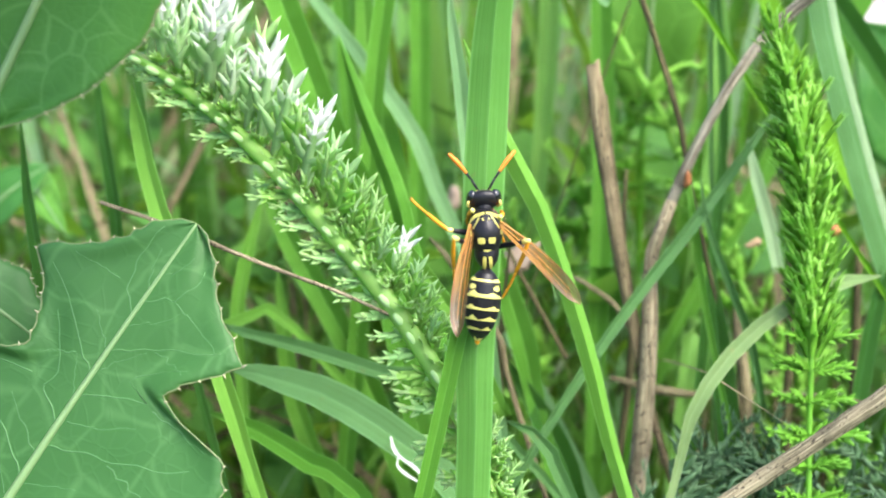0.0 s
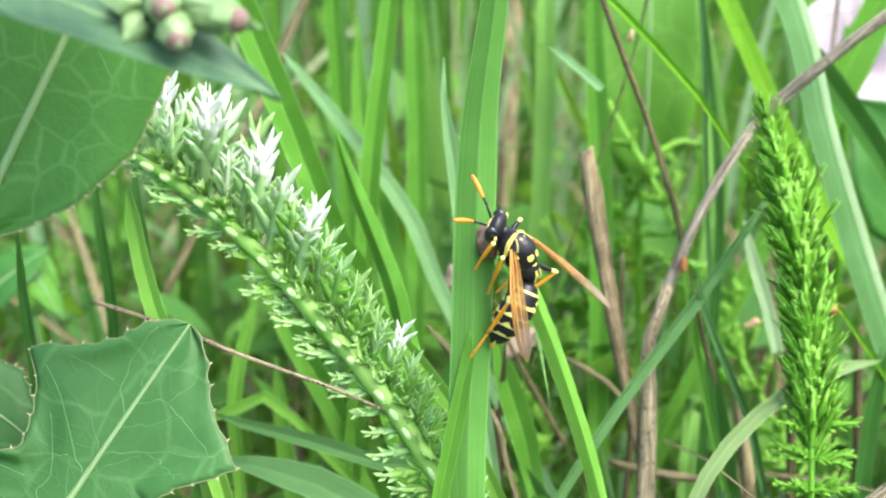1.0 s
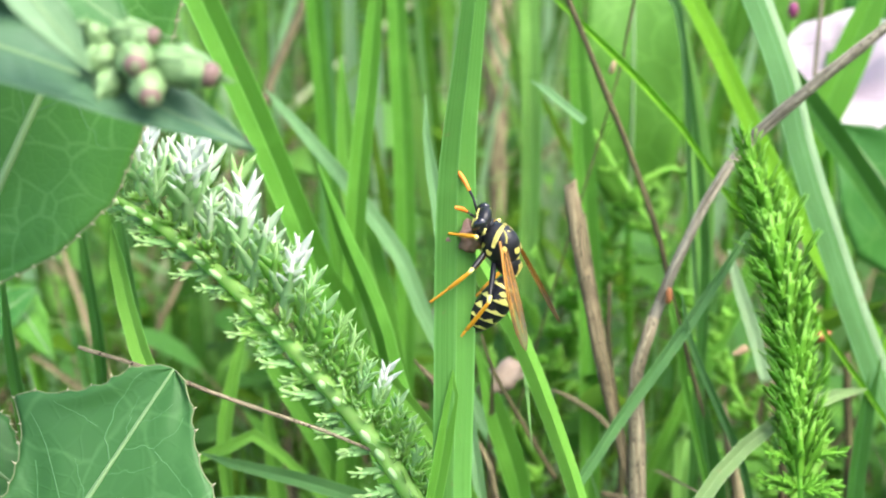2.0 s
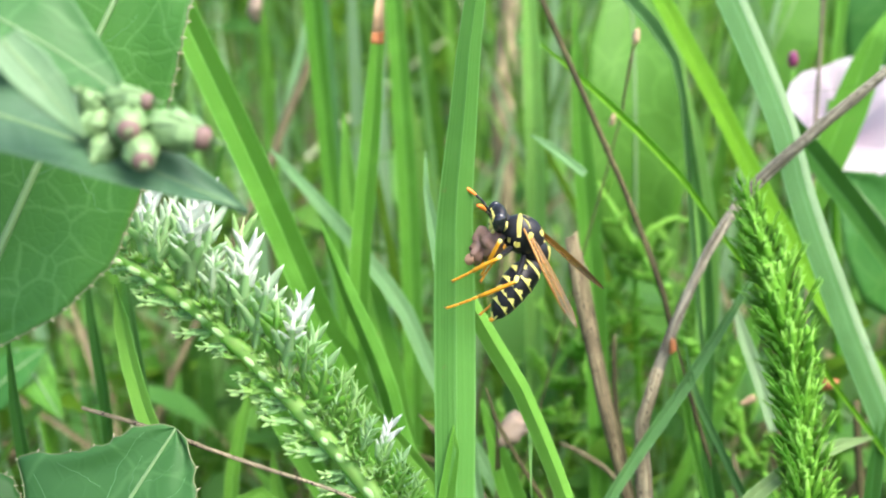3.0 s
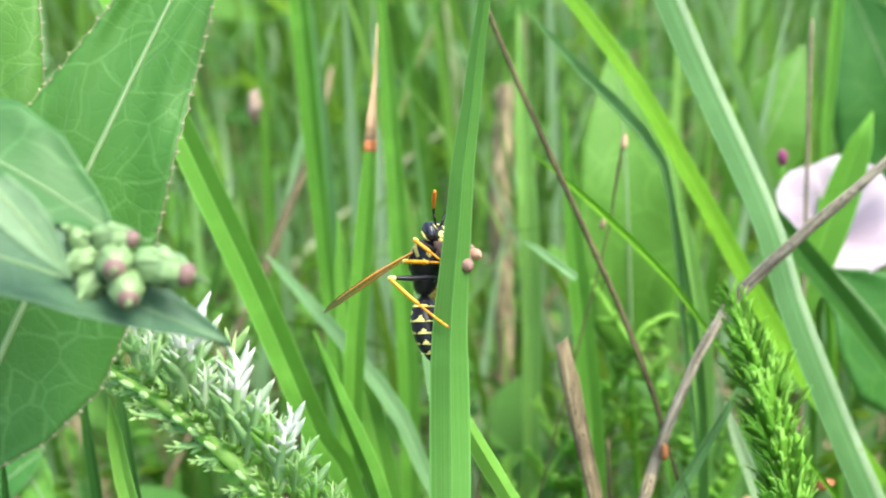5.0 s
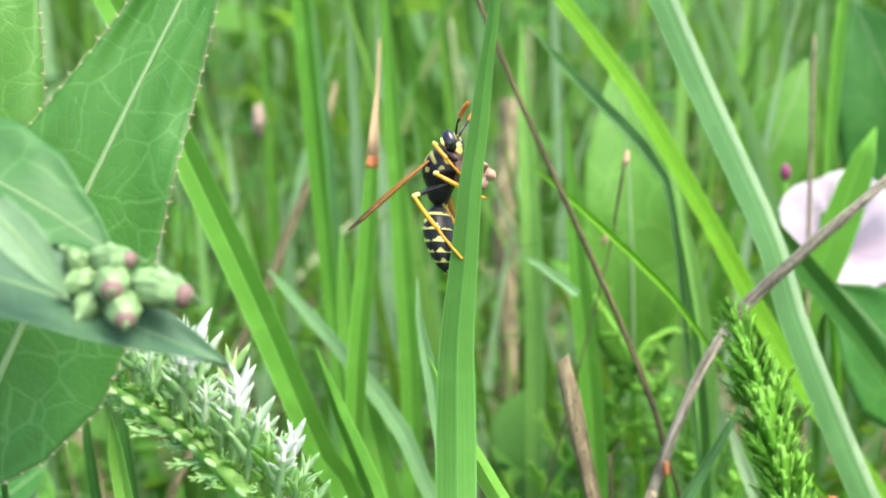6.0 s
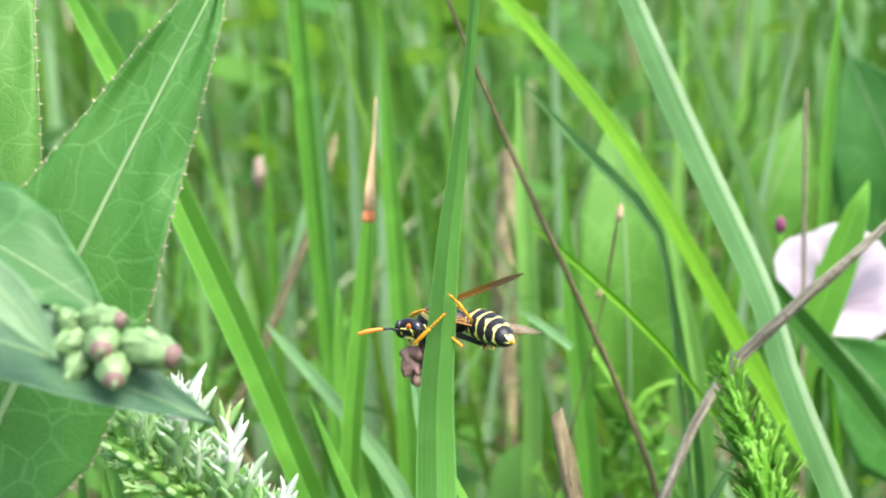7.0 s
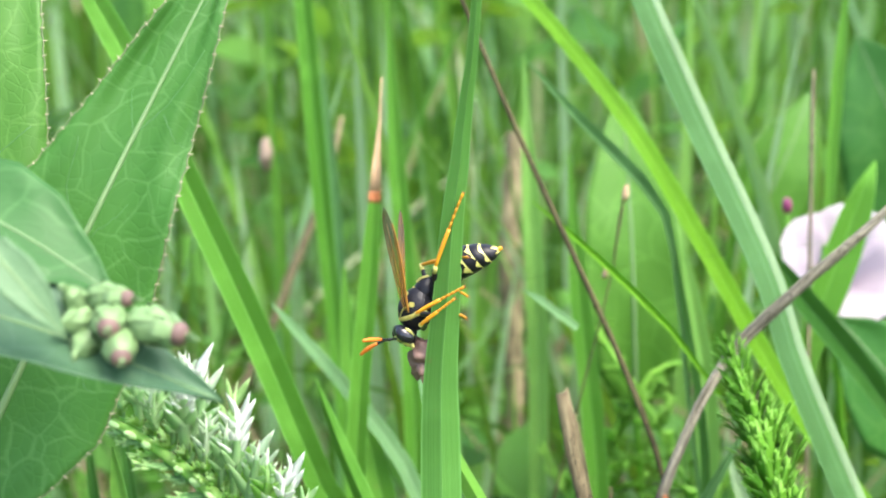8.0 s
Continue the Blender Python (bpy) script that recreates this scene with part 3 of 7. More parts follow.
grass_blade([(-0.0128, 0.0561, -0.0020, 0.00185), (-0.0119, 0.0632, 0.0313, 0.00262), (-0.0102, 0.0763, 0.0647, 0.00308), (-0.0087, 0.0880, 0.1022, 0.00370), (-0.0090, 0.0972, 0.1317, 0.00350), (-0.0095, 0.1043, 0.1543, 0.00267), (-0.0097, 0.1125, 0.1808, 0.00021)], GRASS, "upright green grass blade")
grass_blade([(0.0070, 0.0670, -0.0020, 0.00161), (0.0085, 0.0734, 0.0282, 0.00227), (0.0114, 0.0853, 0.0585, 0.00267), (0.0151, 0.1008, 0.1079, 0.00374), (0.0156, 0.1104, 0.1388, 0.00334), (0.0160, 0.1188, 0.1655, 0.00027)], GRASS_LIGHT, "upright green grass blade")
grass_blade([(0.0212, 0.0464, -0.0020, 0.00212), (0.0216, 0.0538, 0.0330, 0.00300), (0.0226, 0.0676, 0.0680, 0.00353), (0.0232, 0.0770, 0.0981, 0.00392), (0.0222, 0.0857, 0.1262, 0.00333), (0.0220, 0.0927, 0.1487, 0.00029)], GRASS, "upright green grass blade")
grass_blade([(-0.0276, 0.0873, -0.0020, 0.00183), (-0.0270, 0.0960, 0.0389, 0.00260), (-0.0260, 0.1122, 0.0798, 0.00306), (-0.0252, 0.1234, 0.1157, 0.00353), (-0.0256, 0.1318, 0.1427, 0.00282), (-0.0269, 0.1409, 0.1720, 0.00024)], GRASS_BLUE, "blue-green upright grass blade further back")
grass_blade([(-0.0183, 0.0744, -0.0020, 0.00181), (-0.0201, 0.0834, 0.0586, 0.00256), (-0.0234, 0.1001, 0.1193, 0.00302), (-0.0248, 0.1069, 0.1510, 0.00366), (-0.0258, 0.1131, 0.1795, 0.00323), (-0.0265, 0.1183, 0.2038, 0.00022)], GRASS, "upright green grass blade")
grass_blade([(0.0049, 0.0116, -0.0020, 0.00233), (0.0003, 0.0234, 0.0370, 0.00330), (-0.0080, 0.0454, 0.0759, 0.00388), (-0.0120, 0.0558, 0.0993, 0.00441), (-0.0164, 0.0648, 0.1194, 0.00353), (-0.0173, 0.0719, 0.1355, 0.00035)], GRASS, "upright green grass blade")
grass_blade([(0.0267, -0.0048, -0.0020, 0.00145), (0.0207, 0.0065, 0.0354, 0.00206), (0.0096, 0.0276, 0.0729, 0.00242), (0.0072, 0.0322, 0.0832, 0.00372), (0.0048, 0.0355, 0.0906, 0.00323), (0.0023, 0.0395, 0.0995, 0.00024)], GRASS, "green grass blade behind the broad blade")
grass_blade([(0.1330, 0.0510, -0.0020, 0.00223), (0.1122, 0.0571, 0.0506, 0.00316), (0.0737, 0.0684, 0.1031, 0.00372), (0.0659, 0.0707, 0.1145, 0.00409), (0.0573, 0.0729, 0.1260, 0.00372), (0.0522, 0.0747, 0.1345, 0.00037)], GRASS_DARK, "dark green leaning grass blade")
grass_blade([(0.0562, 0.0661, -0.0020, 0.00099), (0.0596, 0.0740, 0.0502, 0.00140), (0.0658, 0.0885, 0.1023, 0.00165), (0.0686, 0.0951, 0.1323, 0.00185), (0.0723, 0.1012, 0.1603, 0.00226), (0.0755, 0.1052, 0.1782, 0.00031)], GRASS, "slim upright grass blade")
grass_blade([(0.0190, 0.0520, 0.1284, 0.00105), (0.0184, 0.0521, 0.1289, 0.00130), (0.0160, 0.0525, 0.1309, 0.00128), (0.0136, 0.0528, 0.1329, 0.00117), (0.0112, 0.0531, 0.1345, 0.00017)], GRASS_FROST, "short cut piece of pale grass caught between blades", face=(0, -0.8, 0.6))

grass_blade([(0.0293, 0.0300, 0.1105, 0.00015), (0.0299, 0.0280, 0.1060, 0.00069), (0.0312, 0.0260, 0.1019, 0.00092), (0.0338, 0.0240, 0.0959, 0.00108), (0.0362, 0.0220, 0.0900, 0.00109), (0.0382, 0.0200, 0.0811, 0.00096)], GRASS_BLUE, "thin pale grass blade beside the dry stem", fold=0.5)
grass_blade([(0.0033, 0.0140, 0.0836, 0.00193), (-0.0021, 0.0164, 0.0949, 0.00202), (-0.0070, 0.0188, 0.1017, 0.00201), (-0.0130, 0.0212, 0.1086, 0.00186), (-0.0192, 0.0236, 0.1145, 0.00144), (-0.0253, 0.0260, 0.1209, 0.00029)], GRASS_BRIGHT, "pale green blade running low behind the feathery leaf", fold=0.3)
grass_blade([(0.0444, 0.0400, 0.0918, 0.00155), (0.0429, 0.0420, 0.0981, 0.00188), (0.0406, 0.0440, 0.1053, 0.00169), (0.0394, 0.0460, 0.1103, 0.00034)], GRASS_FLAP, "pale blue grass blade hanging behind the feathery leaf", fold=0.3)

# dry stems
dry_stem([(0.0124, 0.0260, 0.0854, 0.00071), (0.0081, 0.0287, 0.0927, 0.00070), (0.0045, 0.0313, 0.0991, 0.00054), (0.0029, 0.0340, 0.1037, 0.00031)], STRAW_DARK, "thin dark brown dry stalk leaning low", rough=0.1)
dry_stem([(0.0134, 0.0400, 0.0916, 0.00050), (0.0162, 0.0387, 0.0906, 0.00075), (0.0202, 0.0373, 0.0880, 0.00083), (0.0231, 0.0360, 0.0838, 0.00076)], STRAW, "short pale dry stalk arching between blades", rough=0.1)
dry_stem([(0.0146, -0.0147, -0.0020, 0.00145), (0.0171, -0.0035, 0.0348, 0.00206), (0.0217, 0.0172, 0.0716, 0.00242), (0.0231, 0.0237, 0.0862, 0.00220), (0.0235, 0.0290, 0.0981, 0.00187), (0.0243, 0.0304, 0.1012, 0.00165), (0.0279, 0.0340, 0.1092, 0.00153), (0.0337, 0.0386, 0.1197, 0.00145), (0.0388, 0.0415, 0.1261, 0.00160), (0.0413, 0.0425, 0.1284, 0.00176), (0.0489, 0.0411, 0.1360, 0.00166), (0.0575, 0.0414, 0.1431, 0.00141), (0.0660, 0.0418, 0.1507, 0.00073)], STRAW_GREY, "thick dry grey-brown stem bent to one side", nodes=(17,), n=44, sheath=0.110)
dry_stem([(0.0500, 0.0127, -0.0020, 0.00044), (0.0426, 0.0208, 0.0532, 0.00062), (0.0290, 0.0356, 0.1084, 0.00073), (0.0280, 0.0368, 0.1139, 0.00079), (0.0243, 0.0413, 0.1256, 0.00086), (0.0183, 0.0465, 0.1409, 0.00080), (0.0115, 0.0521, 0.1582, 0.00075), (0.0049, 0.0580, 0.1766, 0.00069), (0.0018, 0.0619, 0.1857, 0.00051), (-0.0025, 0.0666, 0.1983, 0.00020)], STRAW_DARK, "thin brown dry grass stalk", nodes=(20,), rough=0.1)
dry_stem([(0.0429, 0.0018, -0.0020, 0.00056), (0.0362, 0.0092, 0.0388, 0.00079), (0.0237, 0.0229, 0.0796, 0.00093), (0.0208, 0.0262, 0.0918, 0.00133), (0.0182, 0.0293, 0.1037, 0.00186), (0.0165, 0.0342, 0.1148, 0.00196), (0.0158, 0.0370, 0.1210, 0.00200), (0.0155, 0.0382, 0.1236, 0.00170)], STRAW_BARK, "broken-off tan dry stalk with dark specks", rough=0.22, ragged=0.0016, strip=True)
grass_blade([(0.0447, -0.0158, -0.0020, 0.00055), (0.0399, -0.0014, 0.0451, 0.00077), (0.0308, 0.0253, 0.0923, 0.00091), (0.0294, 0.0293, 0.1013, 0.00106), (0.0284, 0.0322, 0.1079, 0.00099), (0.0283, 0.0325, 0.1085, 0.00068)], GRASS, "short cut green stalk with a rusty top", fold=0.6, thick=0.0003)
dry_stem([(-0.0091, 0.0037, 0.1028, 0.00033), (-0.0159, 0.0040, 0.1061, 0.00042), (-0.0214, 0.0042, 0.1083, 0.00047), (-0.0275, 0.0045, 0.1108, 0.00051), (-0.0347, 0.0047, 0.1141, 0.00052), (-0.0422, 0.0050, 0.1168, 0.00042)], STRAW_PALE, "thin dry twig lying across the grass")
dry_stem([(0.0194, -0.0168, 0.0887, 0.00150), (0.0252, -0.0151, 0.0925, 0.00162), (0.0315, -0.0149, 0.0977, 0.00170), (0.0388, -0.0152, 0.1045, 0.00166), (0.0441, -0.0152, 0.1095, 0.00130)], STRAW_PALE, "thick dry grey stem lying across the grass")
dry_stem([(-0.0873, 0.1070, -0.0020, 0.00122), (-0.0717, 0.1191, 0.0532, 0.00173), (-0.0428, 0.1417, 0.1084, 0.00204), (-0.0399, 0.1440, 0.1155, 0.00229), (-0.0298, 0.1508, 0.1369, 0.00204), (-0.0251, 0.1558, 0.1525, 0.00127)], STRAW, "pale dry stalk further back")
dry_stem([(0.0528, 0.0558, -0.0020, 0.00041), (0.0560, 0.0654, 0.0616, 0.00058), (0.0619, 0.0831, 0.1251, 0.00069), (0.0630, 0.0862, 0.1394, 0.00069), (0.0642, 0.0894, 0.1537, 0.00078), (0.0649, 0.0910, 0.1613, 0.00039)], STRAW_PALE, "pale dry stalk beside the white flower")
dry_stem([(0.0098, 0.1509, -0.0020, 0.00300), (0.0106, 0.1599, 0.0405, 0.00425), (0.0122, 0.1768, 0.0829, 0.00499), (0.0131, 0.1864, 0.1137, 0.00646), (0.0164, 0.1952, 0.1417, 0.00441)], STRAW, "pale dry stalk further back")
dry_stem([(-0.0094, 0.0286, -0.0020, 0.00018), (0.0023, 0.0389, 0.0649, 0.00026), (0.0241, 0.0580, 0.1318, 0.00030), (0.0258, 0.0595, 0.1384, 0.00038), (0.0275, 0.0611, 0.1459, 0.00047), (0.0280, 0.0616, 0.1479, 0.00013)], STRAW_DARK, "thin rusty grass stalk")
dry_stem([(0.0269, -0.0103, -0.0020, 0.00047), (0.0192, 0.0023, 0.0393, 0.00067), (0.0049, 0.0256, 0.0806, 0.00078), (0.0029, 0.0288, 0.0878, 0.00094), (-0.0049, 0.0336, 0.0985, 0.00078), (-0.0065, 0.0342, 0.1000, 0.00024)], STRAW, "thin pale dry stalk")

grass_blade([(0.0147, 0.0553, -0.0020, 0.00235), (0.0303, 0.0639, 0.0540, 0.00333), (0.0593, 0.0800, 0.1099, 0.00392), (0.0627, 0.0819, 0.1184, 0.00568), (0.0673, 0.0842, 0.1286, 0.00627), (0.0715, 0.0864, 0.1385, 0.00470), (0.0746, 0.0879, 0.1450, 0.00039)], GRASS, "broad green blade in front of the flower", fold=0.3)

# blades and dead stalks low down behind
grass_blade([(0.0159, 0.0075, -0.0020, 0.00206), (0.0072, 0.0160, 0.0279, 0.00291), (-0.0088, 0.0319, 0.0578, 0.00343), (-0.0156, 0.0386, 0.0729, 0.00394), (-0.0212, 0.0431, 0.0831, 0.00394), (-0.0276, 0.0476, 0.0932, 0.00343), (-0.0334, 0.0531, 0.1031, 0.00034)], GRASS, "leaning green grass blade")
grass_blade([(0.0012, 0.0125, -0.0020, 0.00159), (-0.0062, 0.0200, 0.0241, 0.00225), (-0.0199, 0.0339, 0.0502, 0.00264), (-0.0238, 0.0379, 0.0590, 0.00300), (-0.0279, 0.0425, 0.0695, 0.00300), (-0.0296, 0.0475, 0.0808, 0.00212), (-0.0303, 0.0504, 0.0872, 0.00026)], GRASS_BRIGHT, "bright upright grass blade")
grass_blade([(-0.0282, 0.0006, -0.0020, 0.00100), (-0.0303, 0.0123, 0.0364, 0.00142), (-0.0341, 0.0339, 0.0747, 0.00166), (-0.0349, 0.0387, 0.0854, 0.00216), (-0.0332, 0.0427, 0.0945, 0.00183), (-0.0307, 0.0464, 0.1028, 0.00025)], GRASS_BRIGHT, "bright slim grass blade")
grass_blade([(0.0251, 0.0252, -0.0020, 0.00087), (0.0072, 0.0281, 0.0421, 0.00124), (-0.0259, 0.0335, 0.0862, 0.00145), (-0.0300, 0.0342, 0.0877, 0.00194), (-0.0356, 0.0337, 0.0865, 0.00162), (-0.0405, 0.0326, 0.0840, 0.00024)], GRASS_BRIGHT, "short curved grass blade", face=(0, -0.7, 0.7))
# three dark blades deepen the low right: shade painted as blade colour
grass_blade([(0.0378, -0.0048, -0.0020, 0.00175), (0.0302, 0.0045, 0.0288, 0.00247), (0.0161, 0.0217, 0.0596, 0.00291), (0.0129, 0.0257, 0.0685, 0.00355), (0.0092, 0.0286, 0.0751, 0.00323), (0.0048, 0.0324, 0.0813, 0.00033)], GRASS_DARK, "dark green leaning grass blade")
grass_blade([(0.0302, -0.0103, -0.0020, 0.00141), (0.0316, -0.0001, 0.0318, 0.00200), (0.0343, 0.0189, 0.0656, 0.00235), (0.0349, 0.0234, 0.0756, 0.00313), (0.0336, 0.0285, 0.0871, 0.00282), (0.0328, 0.0326, 0.0964, 0.00031)], GRASS_DARK, "upright grass blade darkened in colour for shade")
grass_blade([(0.0464, -0.0048, -0.0020, 0.00116), (0.0488, 0.0049, 0.0303, 0.00165), (0.0532, 0.0230, 0.0626, 0.00194), (0.0549, 0.0296, 0.0773, 0.00242), (0.0577, 0.0355, 0.0906, 0.00210), (0.0605, 0.0395, 0.0995, 0.00024)], GRASS_DARK, "upright grass blade darkened in colour for shade")
dry_stem([(0.0497, 0.0094, -0.0020, 0.00105), (0.0473, 0.0192, 0.0303, 0.00148), (0.0428, 0.0373, 0.0626, 0.00174), (0.0419, 0.0408, 0.0705, 0.00227), (0.0411, 0.0444, 0.0785, 0.00157), (0.0404, 0.0472, 0.0849, 0.00044)], STRAW, "pale dry leaf sheath among the grass", rough=0.3)
dry_stem([(0.0479, 0.0171, -0.0020, 0.00087), (0.0488, 0.0267, 0.0300, 0.00123), (0.0505, 0.0446, 0.0619, 0.00145), (0.0510, 0.0505, 0.0751, 0.00145), (0.0514, 0.0572, 0.0900, 0.00109)], STRAW_DARK, "brown dry stalk among the grass")
dry_stem([(0.0564, 0.0116, -0.0020, 0.00074), (0.0573, 0.0209, 0.0289, 0.00105), (0.0589, 0.0382, 0.0598, 0.00123), (0.0596, 0.0447, 0.0743, 0.00132), (0.0604, 0.0519, 0.0904, 0.00106)], STRAW_DARK, "brown dry stalk among the grass")
dry_stem([(0.0142, 0.0006, -0.0020, 0.00065), (0.0169, 0.0116, 0.0341, 0.00092), (0.0219, 0.0319, 0.0701, 0.00108), (0.0232, 0.0373, 0.0823, 0.00100), (0.0220, 0.0434, 0.0960, 0.00083), (0.0225, 0.0475, 0.1051, 0.00050)], STRAW_DARK, "thin brown dry stalk")
dry_stem([(0.0200, 0.0350, 0.0771, 0.00083), (0.0267, 0.0343, 0.0755, 0.00150), (0.0334, 0.0339, 0.0747, 0.00100)], STRAW, "short dry stalk lying between blades")
dry_stem([(-0.0254, 0.0614, 0.0872, 0.00074), (-0.0143, 0.0595, 0.0830, 0.00112), (-0.0050, 0.0580, 0.0796, 0.00093)], STRAW_DARK, "dry stalk lying between blades")

# small dry and rusty bits
def scrap(name, at, size, way, material, label, category):
    """A crumpled withered scrap caught on a stalk, which hangs from the stalk beside it."""
    ob = thing(name, at, label, category)
    bm = bmesh.new()
    ball(bm, (0, 0, 0), (size * 0.5, size * 0.32, size * 0.7), Vector(way).to_track_quat("Z", "Y").to_matrix().to_4x4(), 16, 12)
    for v in bm.verts:
        v.co += v.co * (0.55 * noise.noise(v.co * 900 + Vector(at) * 50) + 0.25 * noise.noise(v.co * 2500))
    part("husk", bm, material, ob)
    return ob


scrap("rusty_husk", (0.0280, 0.0318, 0.1094), 0.0015, (0.1, 0, 1), RUST, "small rusty orange husk on a dry stem", "husk")
scrap("withered_bud", (0.0059, 0.0387, 0.0943), 0.0052, (0.8, 0, 0.5), PINK_DRY, "withered pinkish bud among the grass", "flower bud")
scrap("withered_bud", (-0.0029, 0.0736, 0.0897), 0.0035, (0.2, 0, 1), PINK_DRY, "small pale withered bud", "flower bud")
fleck = thing("white_fleck", (-0.0095, 0.0087, 0.0808), "torn whitish skin on an arching blade", "fleck")
for rows in ([(-0.0112, 0.0107, 0.0828, 0.00014), (-0.0107, 0.0096, 0.0815, 0.00050), (-0.0097, 0.0087, 0.0808, 0.00028), (-0.0083, 0.0079, 0.0802, 0.00049), (-0.0073, 0.0073, 0.0793, 0.00021)], [(-0.0101, 0.0091, 0.0810, 0.00021), (-0.0103, 0.0084, 0.0800, 0.00028), (-0.0093, 0.0075, 0.0794, 0.00042), (-0.0078, 0.0068, 0.0787, 0.00021)]):
    part("skin", ribbon(bmesh.new(), [(*(Vector(r[:3]) - fleck.location), r[3]) for r in spline(rows, 12)], (0, -1, 0.5), 0.3, (0, 30), 0.00006, 4, 0.1), SILVER, fleck)
scrap("withered_bud", (-0.0428, 0.1500, 0.1452), 0.0048, (0.1, 0, 1), PINK_DRY, "pale brown withered flower head in the grass", "flower bud")
scrap("rusty_husk", (0.0553, 0.0500, 0.0941), 0.0022, (1, 0, 0.3), RUST, "rusty orange husk behind the feathery leaf", "husk")
scrap("rusty_husk", (0.0433, 0.0500, 0.0921), 0.0018, (1, 0, 0.3), RUST_TAN, "small tan husk in the grass", "husk")
scrap("rusty_husk", (0.0278, 0.0613, 0.1466), 0.0015, (0.25, 0, 1), RUST_TAN, "rusty withered top of a thin stalk", "husk")
scrap("rusty_husk", (0.0247, 0.0645, 0.1336), 0.0014, (0.2, 0, 1), RUST_TAN, "rusty withered grass tip", "husk")


# ---- wild lettuce: leaves, bract and a cluster of buds on one stem ----
def broad_leaf(name, parent, base, tip, face, half, material, rib_width=0.0009, bow=0.06, cup=0.12, teeth=0.0, n=56, across=10, label="", bend=0.0, seed=0, veins=0):
    """A leaf from base to tip; half(s) is its half width in metres, left and right, for s from 0 to 1."""
    base, tip, face = Vector(base), Vector(tip), Vector(face).normalized()
    ahead = (tip - base)
    size = ahead.length
    ahead.normalize()
    side = ahead.cross(face).normalized()
    out = side.cross(ahead)
    bm = bmesh.new()
    uv = bm.loops.layers.uv.verify()
    def place(s, u):
        left, right = half(s)
        w = right if u > 0 else left
        x = u * w + bend * size * math.sin(s * math.pi)
        ripple = 0.03 * size * noise.noise((s * 5 + seed, u * 2.2, seed)) * abs(u)
        z = bow * size * math.sin(s * math.pi) + cup * w * u * u + ripple
        return base + ahead * (s * size) + side * x + out * z, (x, s * size)
    def rim(i, u):
        q = place(i / n, u)[0]
        if teeth and i % 3 == 1:
            q = q + (side * u * 0.8 + ahead * 0.6) * teeth * (0.4 + 0.6 * abs(noise.noise((i * 1.7, u, seed))))
        return q
    layers = []
    for off in (0.00012, -0.00012):
        layer = []
        for i in range(n + 1):
            row = []
            for j in range(across * 2 + 1):
                u = (j - across) / across
                q, c = place(i / n, u)
                if abs(u) == 1:
                    q = rim(i, u)
                row.append((bm.verts.new(q + out * off * (1 if abs(u) < 1 else 0.3)), c))
            layer.append(row)
        layers.append(layer)
    def quad(*vs):
        f = bm.faces.new([v for v, _ in vs])
        for loop, (_, c) in zip(f.loops, vs):
            loop[uv].uv = c
    for layer in layers:
        for r0, r1 in zip(layer, layer[1:]):
            for j in range(across * 2):
                quad(r0[j], r0[j + 1], r1[j + 1], r1[j])
    top, low = layers
    for i in range(n):
        for j in (0, across * 2):
            quad(top[i][j], top[i + 1][j], low[i + 1][j], low[i][j])
    leaf = part(name, bm, material, parent, label)
    rows = []
    for i in range(n + 1):
        s = i / n
        q, _ = place(s, 0)
        rows.append((*(q + out * 0.00012), rib_width * (1 - 0.85 * s) + 0.00008))
    part("rib", tube(bmesh.new(), rows, 8), RIB, leaf, "pale raised midrib")
    pick = random.Random(seed)
    def zigzag(s0, u0, s1, u1, width, curl):
        """A side vein that kinks from cell to cell and curls towards the tip at its end."""
        line, n_v = [], 16
        for i in range(n_v + 1):
            f = i / n_v
            kink = 0.012 * noise.noise((f * 5.5 + s0 * 40, u1 * 7, seed)) * min(1, 4 * f)
            u = u0 + (u1 - u0) * f ** (1 + 0.5 * curl)
            q, _ = place(min(0.985, max(0.01, s0 + (s1 - s0) * f + 0.10 * curl * f ** 3 + kink)), max(-0.97, min(0.97, u)))
            line.append((*(q + out * 0.00012), width * (1 - 0.6 * f)))
        part("vein", tube(bmesh.new(), line, 5), LEAF_VEIN, leaf)
    for k in range(veins):
        for sgn in (-1, 1):
            s0 = 0.08 + 0.8 * (k + 0.5 * (sgn > 0)) / veins + pick.uniform(-0.02, 0.02)
            rise = pick.uniform(0.06, 0.11)
            u1 = pick.uniform(0.62, 0.86)
            thin = rib_width * 0.22 * (1 - 0.5 * s0)
            zigzag(s0, sgn * 0.02, s0 + rise, sgn * u1, thin, pick.uniform(0.3, 0.9))
            f = pick.uniform(0.4, 0.6)
            zigzag(s0 + rise * f, sgn * u1 * f, s0 + rise * f - pick.uniform(0.0, 0.05), sgn * pick.uniform(0.75, 0.92), thin * 0.75, 0.0)
            zigzag(s0 + 0.4 / veins, sgn * 0.03, s0 + 0.4 / veins + rise * 0.6, sgn * pick.uniform(0.3, 0.45), thin * 0.6, 0.2)
